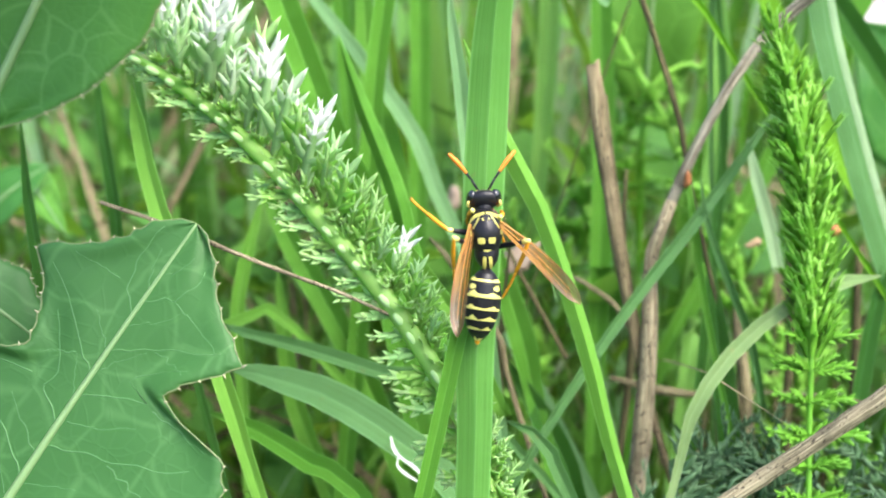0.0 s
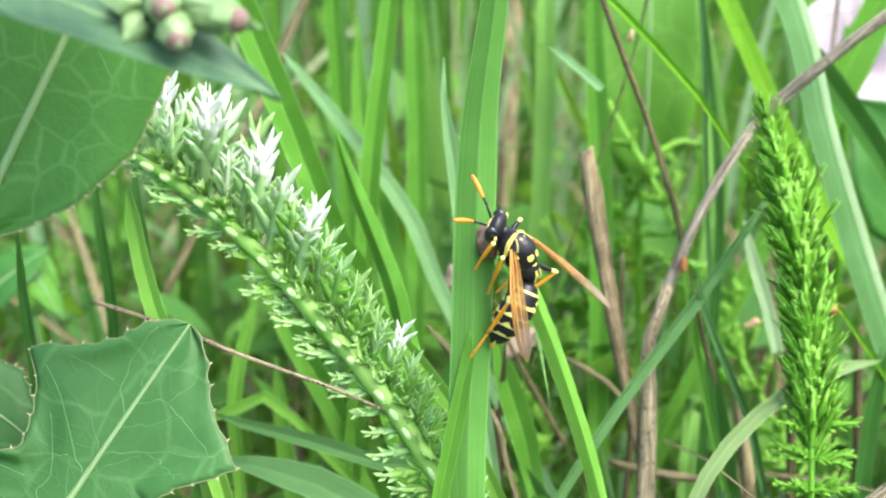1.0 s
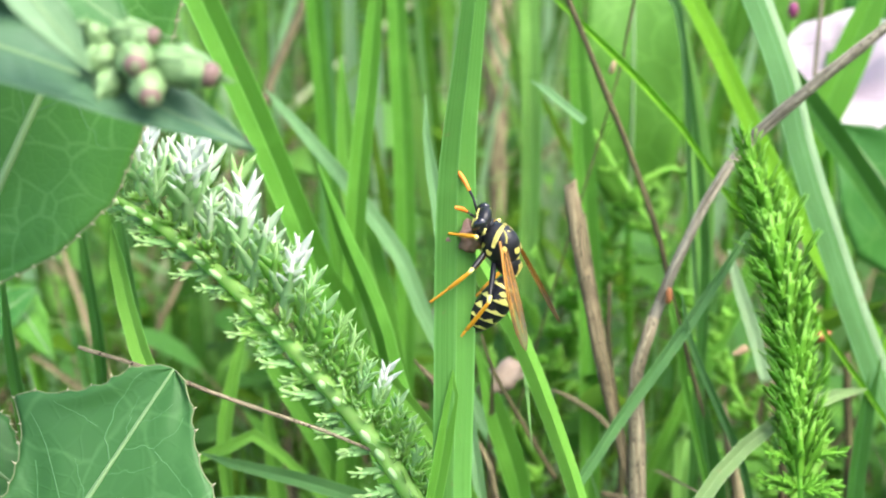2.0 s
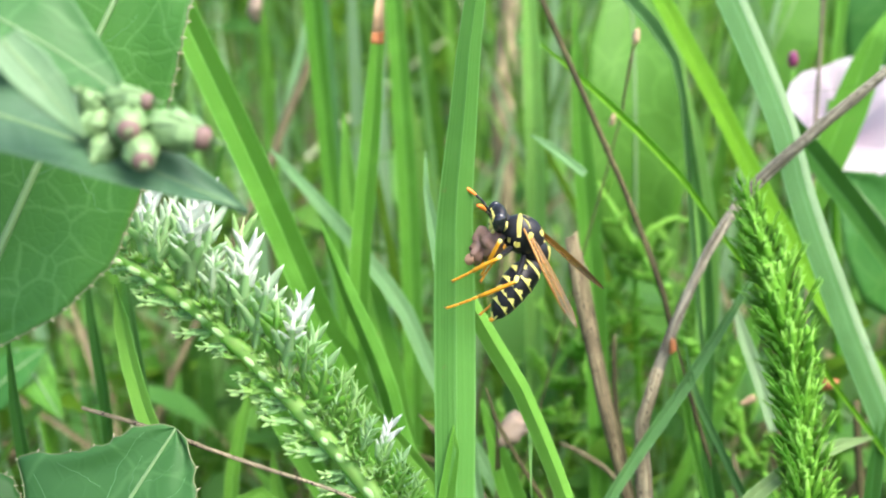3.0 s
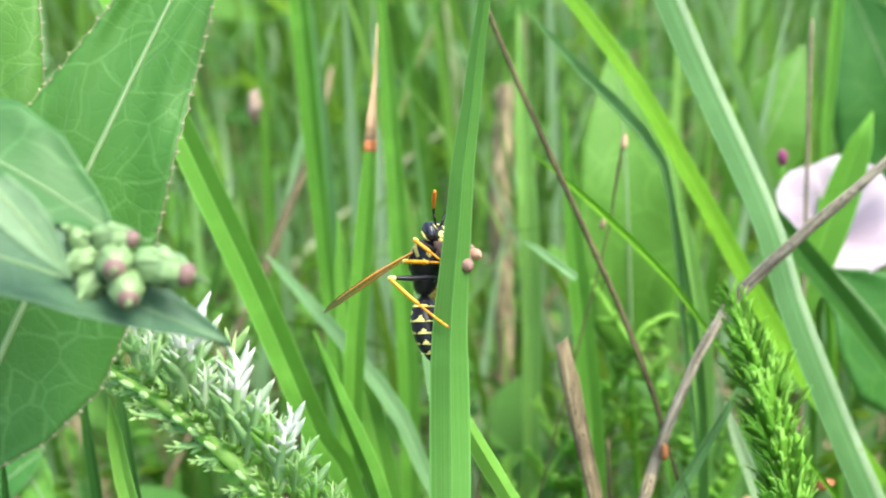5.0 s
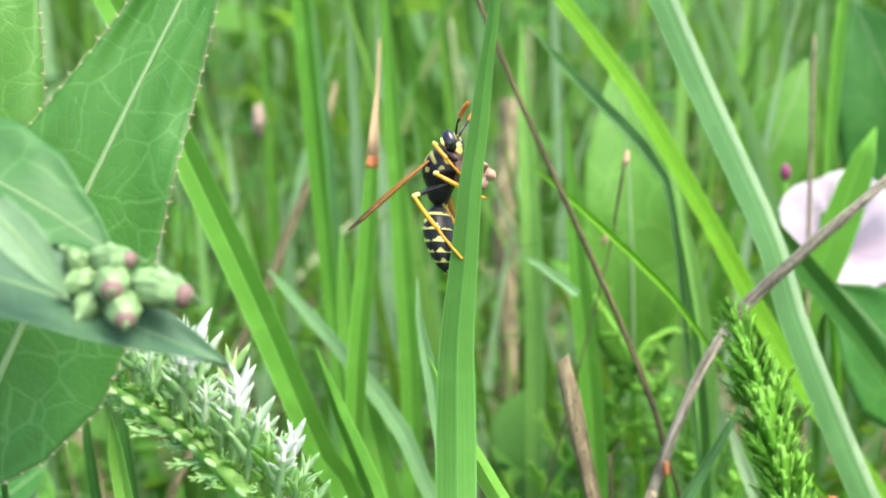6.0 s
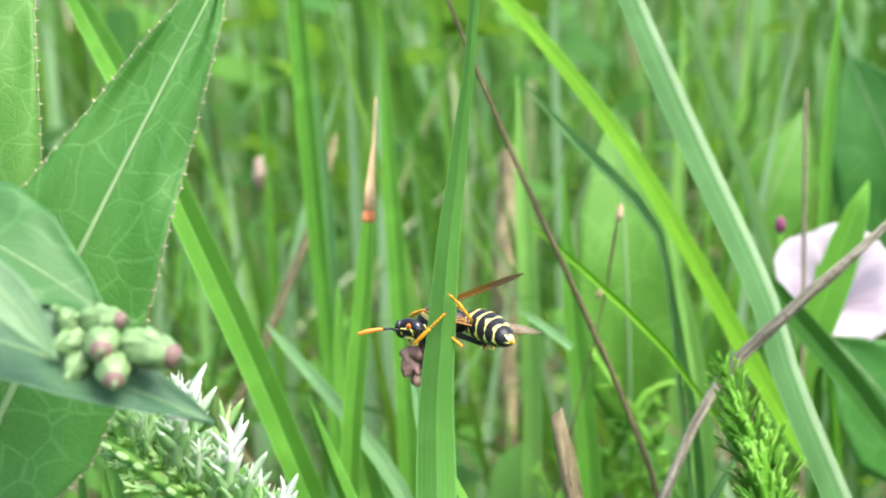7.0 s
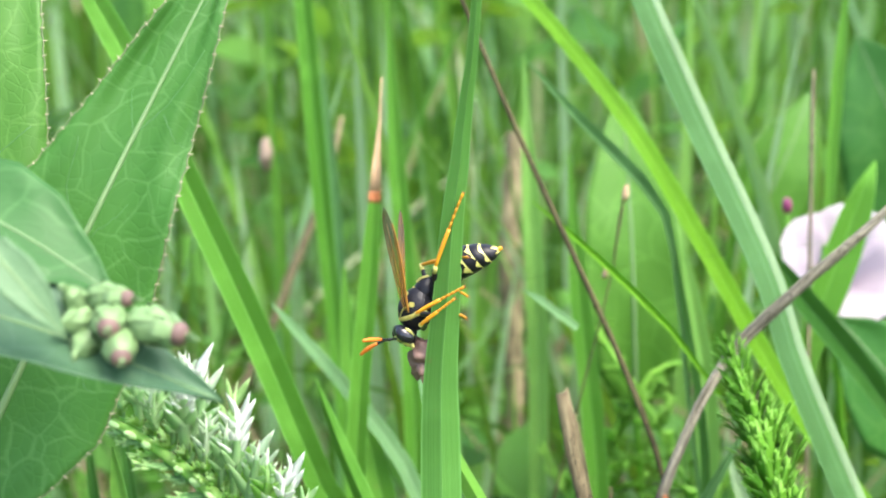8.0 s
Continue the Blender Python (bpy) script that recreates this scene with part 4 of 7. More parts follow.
    if teeth:
        for sgn in (-1, 1):
            part("margin", tube(bmesh.new(), [(*rim(i, sgn), 0.00017) for i in range(n + 1)], 5), LEAF_EDGE, leaf)
            for i in range(4, n - 1, 3 if teeth > 0.0005 else 2):
                q = rim(i, sgn)
                edge = (place((i + 1) / n, sgn)[0] - place(i / n, sgn)[0]).normalized()
                push = (edge.cross(out) * (1 if edge.cross(out).dot(side) * sgn > 0 else -1) + edge * pick.uniform(0.1, 0.6)).normalized()
                spine = 0.00042 * pick.uniform(0.5, 1.2)
                part("prickle", tube(bmesh.new(), [(*(q - push * 0.0001), 0.0003), (*(q + push * spine * 0.5), 0.00016), (*(q + push * spine), 0.00003)], 5), PRICKLE, leaf)
    return leaf


def steps_between(rows):
    """Half width that runs smoothly through (s, width) rows."""
    def at(s):
        for (s0, w0), (s1, w1) in zip(rows, rows[1:]):
            if s <= s1:
                t = (s - s0) / (s1 - s0)
                return w0 + (w1 - w0) * t
        return rows[-1][1]
    return at


def lobed(scale):
    f = steps_between([(0, 0.07), (0.3, 0.12), (0.42, 0.30), (0.5, 0.40), (0.57, 0.385), (0.628, 0.34), (0.642, 0.17), (0.665, 0.162), (0.70, 0.18), (0.76, 0.235), (0.80, 0.262), (0.815, 0.25), (0.87, 0.155), (0.92, 0.105), (0.945, 0.09), (0.972, 0.06), (1, 0.004)])
    g = steps_between([(0, 0.07), (0.3, 0.12), (0.40, 0.30), (0.48, 0.38), (0.53, 0.33), (0.552, 0.20), (0.575, 0.155), (0.60, 0.15), (0.66, 0.17), (0.72, 0.205), (0.77, 0.262), (0.785, 0.25), (0.84, 0.16), (0.897, 0.105), (0.94, 0.085), (0.972, 0.06), (1, 0.004)])
    return lambda s: (g(s) * scale, f(s) * scale)


lettuce = thing("wild_lettuce", (-0.0701, -0.0283, 0.0579), "wild lettuce plant with toothed leaves and small buds", "plant")
lettuce.location.z = 0


def hang(p):
    return Vector(p) - lettuce.location


stem_line = [(*hang(p), w) for p, w in ((lettuce.location, 0.0045), ((-0.0683, -0.0140, 0.0901), 0.0042), ((-0.0630, -0.0123, 0.1184), 0.0038), ((-0.0493, -0.0125, 0.1520), 0.0032), ((-0.0427, -0.0127, 0.1677), 0.0028), ((-0.0395, -0.0080, 0.1891), 0.002))]
part("stem", tube(bmesh.new(), spline(stem_line, 40), 12, 0.03), RIB, lettuce, "pale green lettuce stem")
broad_leaf("leaf", lettuce, hang((-0.0568, -0.0201, 0.0813)), hang((-0.0304, -0.0010, 0.1167)), (0.0000, -0.7876, 0.6162), lobed(0.0482), LEAF, 0.0012, 0.02, 0.10, 0.0007, 80, 12, "large lobed toothed leaf", seed=3, veins=6)
blade_a = steps_between([(0, 0.012), (0.05, 0.066), (0.12, 0.12), (0.22, 0.158), (0.37, 0.153), (0.5, 0.127), (0.6, 0.104), (0.7, 0.081), (0.8, 0.062), (0.9, 0.04), (0.97, 0.014), (1, 0.002)])
upper = lambda s: (blade_a(s) * 0.062, blade_a(s) * 0.062)
broad_leaf("leaf", lettuce, hang((-0.0459, -0.0145, 0.1316)), hang((-0.0171, 0.0037, 0.1837)), (0.1336, -0.9108, 0.3907), upper, LEAF_UPPER, 0.00085, 0.02, 0.14, 0.00032, 90, 12, "long upright toothed leaf", bend=0.0, seed=8, veins=2)
broad_leaf("leaf", lettuce, hang((-0.0504, -0.0073, 0.1464)), hang((-0.0398, 0.0145, 0.1985)), (0.2253, -0.9303, 0.2895), upper, LEAF_LIT, 0.0010, 0.03, 0.1, 0.00032, 80, 10, "long upright toothed leaf", seed=5, veins=2)
low_leaf = steps_between([(0, 0.04), (0.3, 0.16), (0.6, 0.2), (0.85, 0.1), (1, 0.005)])
broad_leaf("leaf", lettuce, hang((-0.0624, 0.0008, 0.1111)), hang((-0.0491, 0.0015, 0.1003)), (0.0000, -0.3583, 0.9336), lambda s: (low_leaf(s) * 0.03,) * 2, LEAF, 0.0008, 0.1, 0.1, 0.0005, 40, 8, "small toothed leaf", seed=9)
bract = steps_between([(0, 0.16), (0.3, 0.20), (0.55, 0.17), (0.8, 0.085), (1, 0.003)])
broad_leaf("bract", lettuce, hang((-0.0396, -0.0258, 0.1574)), hang((-0.0157, -0.0261, 0.1468)), (0.1607, -0.4128, 0.8966), lambda s: (bract(s) * 0.0251,) * 2, LEAF_GREY, 0.0003, 0.03, 0.25, 0.0, 40, 8, "grey-green pointed bract under the buds", seed=2)
broad_leaf("bract", lettuce, hang((-0.0415, -0.0176, 0.1645)), hang((-0.0247, -0.0214, 0.1548)), (0.3163, -0.5791, 0.7514), lambda s: (bract(s) * 0.0283,) * 2, LEAF, 0.0003, 0.06, 0.2, 0.0, 40, 8, "green bract behind the buds", seed=12)

broad_leaf("bract", lettuce, hang((-0.0308, -0.0300, 0.1612)), hang((-0.0256, -0.0310, 0.1541)), (0.35, -0.80, 0.45), lambda s: (bract(s) * 0.0085,) * 2, LEAF_PALE, 0.0002, 0.05, 0.2, 0.0, 30, 8, "small pale bract beside the buds", seed=14)


def bud(at, way, length, width, dark=True):
    """A closed flower head: overlapping scales round an egg, with a dark tip."""
    turn = Vector(way).to_track_quat("Z", "Y").to_matrix().to_4x4()
    bm = bmesh.new()
    ball(bm, (0, 0, 0), (width / 2, width / 2, length / 2), turn, 14, 12, shape=lambda v: Vector((v.x * (1 - 0.22 * v.z), v.y * (1 - 0.22 * v.z), v.z)))
    ob = part("bud", bm, BUD_GREEN, lettuce, "green bud with a brown-pink tip" if dark else "small green bud")
    ob.location = hang(at)
    for k in range(14):
        a, z0 = k * 2.4, -0.42 + 0.055 * k
        scale_rows = []
        for i in range(6):
            z = z0 + 0.10 * i
            r = width / 2 * math.sqrt(max(0.02, 1 - min(1, 2 * z) ** 2 if z > -0.5 else 0.02)) * (1 - 0.44 * z) * 1.03 + 0.00008
            scale_rows.append((*(turn @ Vector((math.cos(a) * r, math.sin(a) * r, z * length))), width * (0.5 - 0.09 * i)))
        part("scale", ribbon(bmesh.new(), scale_rows, turn @ Vector((math.cos(a), math.sin(a), 0)), 0.0, (0, 0), 0.00006, 4), BUD_GREEN, ob)
    if dark:
        bm = bmesh.new()
        ball(bm, turn @ Vector((0, 0, length * 0.41)), (width * 0.34, width * 0.34, length * 0.16), turn, 12, 8)
        part("tip", bm, BUD_TIP, ob, "brown-pink bud tip")
    stalk = [(*(turn @ Vector((0, 0, -length * 0.45))), width * 0.35), (*(turn @ Vector((0, 0, -length * 0.75))), width * 0.3), (*(turn @ Vector((-0.0006, 0.0008, -length * 1.1))), width * 0.28)]
    part("stalk", tube(bmesh.new(), spline(stalk, 6), 8), RIB, ob)
    return ob


bud((-0.0202, -0.0266, 0.1535), (0.9247, -0.2871, -0.2499), 0.0050, 0.0029)
bud((-0.0227, -0.0281, 0.1524), (0.3042, -0.9046, -0.2986), 0.0035, 0.0024)
bud((-0.0236, -0.0270, 0.1541), (0.2236, -0.9745, -0.0182), 0.0036, 0.0026)
bud((-0.0240, -0.0251, 0.1557), (0.9505, -0.3078, -0.0433), 0.0039, 0.0021)
bud((-0.0258, -0.0266, 0.1526), (-0.2386, -0.8977, -0.3705), 0.0031, 0.0021, False)
bud((-0.0263, -0.0261, 0.1542), (-0.5623, -0.8216, 0.0942), 0.0029, 0.0021, False)
bud((-0.0267, -0.0248, 0.1554), (-0.1926, -0.5984, 0.7777), 0.0033, 0.0020, False)


# ---- feathery leaves ----
def leaflet_mesh(name, seed, length, lobes, spread, tip_from, wide_by=1.0, long=(0.28, 0.46), first=0.18, last=0.8, curl=0.12):
    """One finely cut leaflet along +x: a narrow axis with pointed lobes. Faces past tip_from take the second material."""
    rnd = random.Random(seed)
    bm = bmesh.new()
    def lobe(p, a, lift, size, wide):
        d = Vector((math.cos(a), math.sin(a), lift)).normalized()
        s = Vector((-d.y, d.x, 0)).normalized()
        up = d.cross(s)
        ring = []
        for f, w in ((0.0, 0.6), (0.32, 1.0), (0.70, 0.58)):
            q = p + d * size * f + up * size * curl * f * f
            ring.append([bm.verts.new(q + s * wide * w * 0.5), bm.verts.new(q - up * wide * w * 0.05), bm.verts.new(q - s * wide * w * 0.5), bm.verts.new(q - up * wide * w * 0.14)])
        end = bm.verts.new(p + d * size + up * size * curl)
        faces = []
        for r0, r1 in zip(ring, ring[1:]):
            for j in range(4):
                faces.append(bm.faces.new((r0[j], r0[(j + 1) % 4], r1[(j + 1) % 4], r1[j])))
        for j in range(4):
            faces.append(bm.faces.new((ring[2][j], ring[2][(j + 1) % 4], end)))
        for f in faces:
            f.material_index = 1 if f.calc_center_median().x > tip_from * length else 0
    lobe(Vector((0, 0, 0)), 0, 0.05, length, length * 0.13 * wide_by)
    for k in range(lobes):
        x = length * (first + (last - first) * k / max(1, lobes - 1))
        for sgn in (-1, 1):
            size = length * rnd.uniform(*long) * (1 - 0.3 * k / lobes)
            lobe(Vector((x, 0, 0.05 * x)), sgn * radians(rnd.uniform(spread - 12, spread + 10)), rnd.uniform(-0.15, 0.5), size, size * rnd.uniform(0.28, 0.38) * wide_by)
    bmesh.ops.recalc_face_normals(bm, faces=bm.faces)
    me = bpy.data.meshes.new(name)
    bm.to_mesh(me)
    bm.free()
    for p in me.polygons:
        p.use_smooth = True
    return me


def feathery_leaf(name, points, label, pairs, reach, mats, seed, up, lean, stem_mat, spread=38, lobes=4, fan=4, tip_from=0.55, wide_by=1.0):
    """A rachis with rings of finely cut leaflets; reach(s) is a leaflet's length at s, lean how far it points along the rachis."""
    rnd = random.Random(seed)
    at = Vector(points[0][:3])
    ob = thing(name, at, label, "feathery leaf", "feathery leaves")
    rows = [(*(Vector(r[:3]) - at), r[3]) for r in spline(points, 60)]
    part("stalk", tube(bmesh.new(), rows, 8, 0.03, seed), stem_mat, ob)
    meshes = [leaflet_mesh("leaflet", seed * 10 + k, 0.007, lobes, spread, tip_from + 0.12 * (k % 3), wide_by) for k in range(5)]
    plain = [me.copy() for me in meshes]
    for group_of, tip_mat in ((meshes, mats[1]), (plain, mats[-1])):
        for me in group_of:
            me.materials.append(mats[0])
            me.materials.append(tip_mat)
    for i in range(pairs):
        s = (i + 0.5) / pairs
        f = s * 60
        k = min(int(f), 59)
        a, b = Vector(rows[k][:3]), Vector(rows[k + 1][:3])
        p = a.lerp(b, f - k)
        ahead = (b - a).normalized()
        side = ahead.cross(Vector(up)).normalized()
        out = side.cross(ahead).normalized()
        for j in range(fan):
            turn = 2 * math.pi * (j + 0.5) / fan + rnd.uniform(-0.35, 0.35) + (i % 2) * math.pi / fan
            radial = side * math.cos(turn) + out * math.sin(turn)
            if radial.y > 0.6:
                continue
            l = lean(s, radial) + rnd.uniform(-0.12, 0.12)
            d = (radial * (1 - l) + ahead * l).normalized()
            size = reach(s, radial) * rnd.uniform(0.75, 1.15)
            x, z = d, (ahead - d * ahead.dot(d)).normalized()
            y = z.cross(x)
            z = (z * math.cos(0.5) + y * math.sin(0.5) * rnd.uniform(-1, 1)).normalized()
            y = z.cross(x).normalized()
            z = x.cross(y)
            o = new("leaflet", (meshes if s > 0.5 + rnd.uniform(-0.06, 0.1) and radial.z > 0 else plain)[rnd.randrange(5)])
            o.parent = ob
            o.matrix_basis = Matrix((x, y, z)).transposed().to_4x4()
            o.matrix_basis = Matrix.Translation(p) @ o.matrix_basis @ Matrix.Diagonal((size / 0.007, size / 0.007, size / 0.007, 1))
    return ob


def set_leaflet(parent, mesh, at, way, facing, size):
    """One leaflet object at a point, pointing along way with its flat side to facing."""
    x = Vector(way).normalized()
    z = Vector(facing)
    z = (z - x * z.dot(x)).normalized()
    o = new("leaflet", mesh)
    o.parent = parent
    o.matrix_basis = Matrix.Translation(at) @ Matrix((x, z.cross(x), z)).transposed().to_4x4() @ Matrix.Diagonal((size / 0.007, size / 0.007, size / 0.007, 1))
    return o


def coloured(meshes, base, tip):
    out = []
    for me in meshes:
        me = me.copy()
        me.materials.append(base)
        me.materials.append(tip)
        out.append(me)
    return out


def along(rows, step, low):
    """Points and directions every step metres down from the tip, as far as height low; with the share run so far."""
    pts = [Vector(r[:3]) for r in rows][::-1]
    lens = [0.0]
    for a, b in zip(pts, pts[1:]):
        lens.append(lens[-1] + (b - a).length)
    total = next((l for l, p in zip(lens, pts) if p.z < low), lens[-1])
    d, k = 0.3 * step, 0
    while d < total:
        while lens[k + 1] < d:
            k += 1
        f = (d - lens[k]) / (lens[k + 1] - lens[k])
        yield pts[k].lerp(pts[k + 1], f), (pts[k] - pts[k + 1]).normalized(), d / total
        d += step


def silver_yarrow(points, label, seed, low):
    """A leaning yarrow leaf: at each node an upright forked plume, short green lobes, a pale boss and one flat leaflet below."""
    rnd = random.Random(seed)
    at = Vector(points[0][:3])
    ob = thing("yarrow_leaf", at, label, "feathery leaf", "feathery leaves")
    rows = [(*(Vector(r[:3]) - at), r[3] * 1.45) for r in spline(points, 60)]
    part("stalk", tube(bmesh.new(), [(x, y - 0.0011, z, w) for x, y, z, w in rows], 8, 0.05, seed), FEATHER_FRESH, ob)
    plume = [leaflet_mesh("leaflet", seed + k, 0.007, 4, 29, 0.50 + 0.10 * (k % 3), 0.78, (0.30, 0.48), 0.20, 0.72, 0.12) for k in range(6)]
    tuft = [leaflet_mesh("leaflet", seed + 30 + k, 0.007, 4, 26, 0.60, 0.85, (0.30, 0.46), 0.30, 0.78, 0.12) for k in range(5)]
    chunk = [leaflet_mesh("leaflet", seed + 9 + k, 0.007, 2, 34, 0.55, 1.7, (0.42, 0.62), 0.16, 0.46, 0.12) for k in range(4)]
    flat = [leaflet_mesh("leaflet", seed + 19 + k, 0.007, 4, 30, 0.70, 1.45, (0.24, 0.36), 0.22, 0.8, 0.08) for k in range(4)]
    white, pale, plain = coloured(tuft, SILVER_GREEN, SILVER), coloured(plume, FEATHER_FRESH, SILVER_GREEN), coloured(plume, FEATHER_FRESH, FEATHER)
    hairy = coloured(plume, SILVER_GREEN, FEATHER_SILK)
    chunk, flat, bare = coloured(chunk, FEATHER_FRESH, FEATHER), coloured(flat, FEATHER_SAGE, FEATHER), coloured(flat, FEATHER_FRESH, FEATHER)
    bm = bmesh.new()
    ball(bm, (0, 0, 0), (0.00075, 0.0004, 0.0004), seg=10, rings=7)
    boss = part("boss", bm, FEATHER_PALE, ob)
    for i, (p, ahead, s) in enumerate(along(rows, 0.0026, low)):
        wide = ahead.cross(Vector((0, -1, 0))).normalized()
        wide = wide if wide.z > 0 else -wide
        full = min(1, 0.62 + 3 * s) * (1 if s < 0.25 else 1 - 0.5 * min(1, (s - 0.25) / 0.5))
        tall = (0.0118 + 0.0040 * max(0.0, 1 - s / 0.5)) * full
        for j in range(3):
            way = Vector((0.05 + 0.11 * (j % 2) + rnd.uniform(-0.15, 0.15), -0.20 + 0.28 * j + rnd.uniform(-0.12, 0.12), 1.0)) + wide * (0.10 + 0.6 * s)
            is_white = 0.04 < s < 0.4 and i % 3 == 1 and j in (0, 2) or 0.4 < s < 0.7 and i % 5 == 1 and j == 2
            kind = white if is_white else hairy if s < 0.06 + rnd.uniform(0, 0.26) else (pale if rnd.random() < 0.75 - 0.75 * s else plain)
            set_leaflet(ob, kind[rnd.randrange(5)], p + wide * 0.0005 + ahead * rnd.uniform(-0.0006, 0.0006), way, (rnd.uniform(-0.5, 0.5), -1, 0.35), tall * (0.92 if is_white else rnd.uniform(0.55, 0.95)))
        for j in range(3):
            way = Vector((-0.8 + 0.8 * j + rnd.uniform(-0.15, 0.15), -0.7, rnd.uniform(0.3, 1.0)))
            set_leaflet(ob, chunk[rnd.randrange(4)], p + wide * 0.0007, way, (rnd.uniform(-0.4, 0.4), -0.6, 0.9), 0.0038 * rnd.uniform(0.7, 1.15) * min(1, 0.6 + 3 * s))
        if i % 4 < 3:
            knob = boss if i == 0 else boss.copy()
            if i:
                scene.collection.objects.link(knob)
            knob.matrix_basis = Matrix.Translation(p + Vector((-0.0002, -0.0021, 0.0002))) @ Vector(ahead + Vector((0, -0.2, 0))).to_track_quat("X", "Z").to_matrix().to_4x4() @ Matrix.Diagonal((rnd.uniform(0.8, 1.3), 1, rnd.uniform(0.9, 1.2), 1))
        for lift in (0.06, -0.2) if i % 2 else (0.02,):
            way = Vector((-0.95, rnd.uniform(-0.5, 0.0), lift + rnd.uniform(-0.10, 0.12)))
            set_leaflet(ob, (flat if rnd.random() < 0.7 else bare)[rnd.randrange(4)], p - wide * 0.0003, way, (rnd.uniform(-0.2, 0.2), -0.55, 0.85), (0.0062 if lift > 0 else 0.0046) * rnd.uniform(0.7, 1.15) * min(1, 0.55 + 3 * s))
        if s > 0.35:
            for _ in range(2):
                way = Vector((rnd.uniform(0.2, 0.9), -0.4, rnd.uniform(-0.1, 0.5)))
                set_leaflet(ob, bare[rnd.randrange(4)], p, way, (0, -0.7, 0.8), 0.0042 * rnd.uniform(0.7, 1.1))
    return ob


def plumed_leaf(points, label, seed, bend, low):
    """An upright leaf: close-set plump tufts pointing upwards above the height bend, spaced lobed pairs below it."""
    rnd = random.Random(seed)
    at = Vector(points[0][:3])
    ob = thing("yarrow_leaf", at, label, "feathery leaf", "feathery leaves")
    rows = [(*(Vector(r[:3]) - at), r[3] * 0.75) for r in spline(points, 60)]
    part("stalk", tube(bmesh.new(), rows, 8, 0.03, seed), FEATHER_DEEP, ob)
    # crevice shade painted into the darker bases, highlights into the lighter tips
    tuft = coloured([leaflet_mesh("leaflet", seed + k, 0.007, 3, 17, 0.7, 1.5, (0.3, 0.42), 0.25, 0.72, 0.10) for k in range(5)], FEATHER_DEEP, FEATHER_TUFT)
    # lower pairs deep green to the tip: weaker light put into the colour
    pair = coloured([leaflet_mesh("leaflet", seed + 9 + k, 0.007, 4, 28, 0.45, 1.25, (0.26, 0.46), 0.15, 0.78, 0.1) for k in range(4)], FEATHER_DEEP, FEATHER_DEEP)
    for i, (p, ahead, s) in enumerate(along(rows, 0.00125, bend)):
        side = ahead.cross(Vector((0, -1, 0))).normalized()
        front = side.cross(ahead)
        full = min(1, 0.32 + 1.9 * s)
        for j in range(7):
            a = 2 * math.pi * (j + 0.5 * (i % 2)) / 7 + rnd.uniform(-0.2, 0.2)
            r = side * math.cos(a) + front * math.sin(a)
            if r.y > 0.55:
                continue
            way = ahead * 0.95 + r * (0.36 + rnd.uniform(-0.16, 0.2)) + side * (0.22 if -side.x * math.cos(a) < -0.3 and 0.18 < s < 0.5 else 0)
            set_leaflet(ob, tuft[rnd.randrange(5)], p - ahead * 0.0012 + r * 0.0008, way, r * 1.0 - ahead * 0.2 + side * rnd.uniform(-0.3, 0.3), 0.0066 * full * rnd.uniform(0.65, 1.2))
    under = [r for r in rows if r[2] < bend + 0.002]
    for i, (p, ahead, s) in enumerate(along(under, 0.0040, low)):
        side = ahead.cross(Vector((0, -1, 0))).normalized()
        for sgn in (-1, 1):
            for lift, size in ((0.3, 0.0062), (0.08, 0.0048), (0.6, 0.0042)):
                way = side * sgn + ahead * (lift + rnd.uniform(-0.1, 0.1)) + Vector((0, -rnd.uniform(0.0, 0.6), 0))
                set_leaflet(ob, pair[rnd.randrange(4)], p, way, (rnd.uniform(-0.2, 0.2), -0.7, 0.8), size * rnd.uniform(0.75, 1.1))
        set_leaflet(ob, pair[rnd.randrange(4)], p, Vector((rnd.uniform(-0.4, 0.4), -1, 0.5)), (0, -0.4, 1), 0.003)
    return ob


silver_yarrow([(0.0315, -0.0494, -0.0020, 0.00060), (0.0207, -0.0350, 0.0419, 0.00085), (0.0014, -0.0082, 0.0858, 0.00099), (-0.0020, -0.0026, 0.0935, 0.00139), (-0.0091, 0.0048, 0.1028, 0.00155), (-0.0177, 0.0109, 0.1115, 0.00144), (-0.0272, 0.0168, 0.1198, 0.00120), (-0.0355, 0.0205, 0.1257, 0.00087), (-0.0414, 0.0230, 0.1288, 0.00047)], "feathery yarrow leaf with silver-white hairy tips", 4, 0.078)
plumed_leaf([(0.0373, -0.0369, -0.0020, 0.00058), (0.0383, -0.0227, 0.0382, 0.00082), (0.0401, 0.0038, 0.0784, 0.00097), (0.0407, 0.0115, 0.0931, 0.00097), (0.0408, 0.0186, 0.1067, 0.00098), (0.0394, 0.0253, 0.1192, 0.00085), (0.0371, 0.0308, 0.1293, 0.00050), (0.0363, 0.0321, 0.1322, 0.00021)], "upright dense bright green feathery leaf", 7, 0.0985, 0.068)
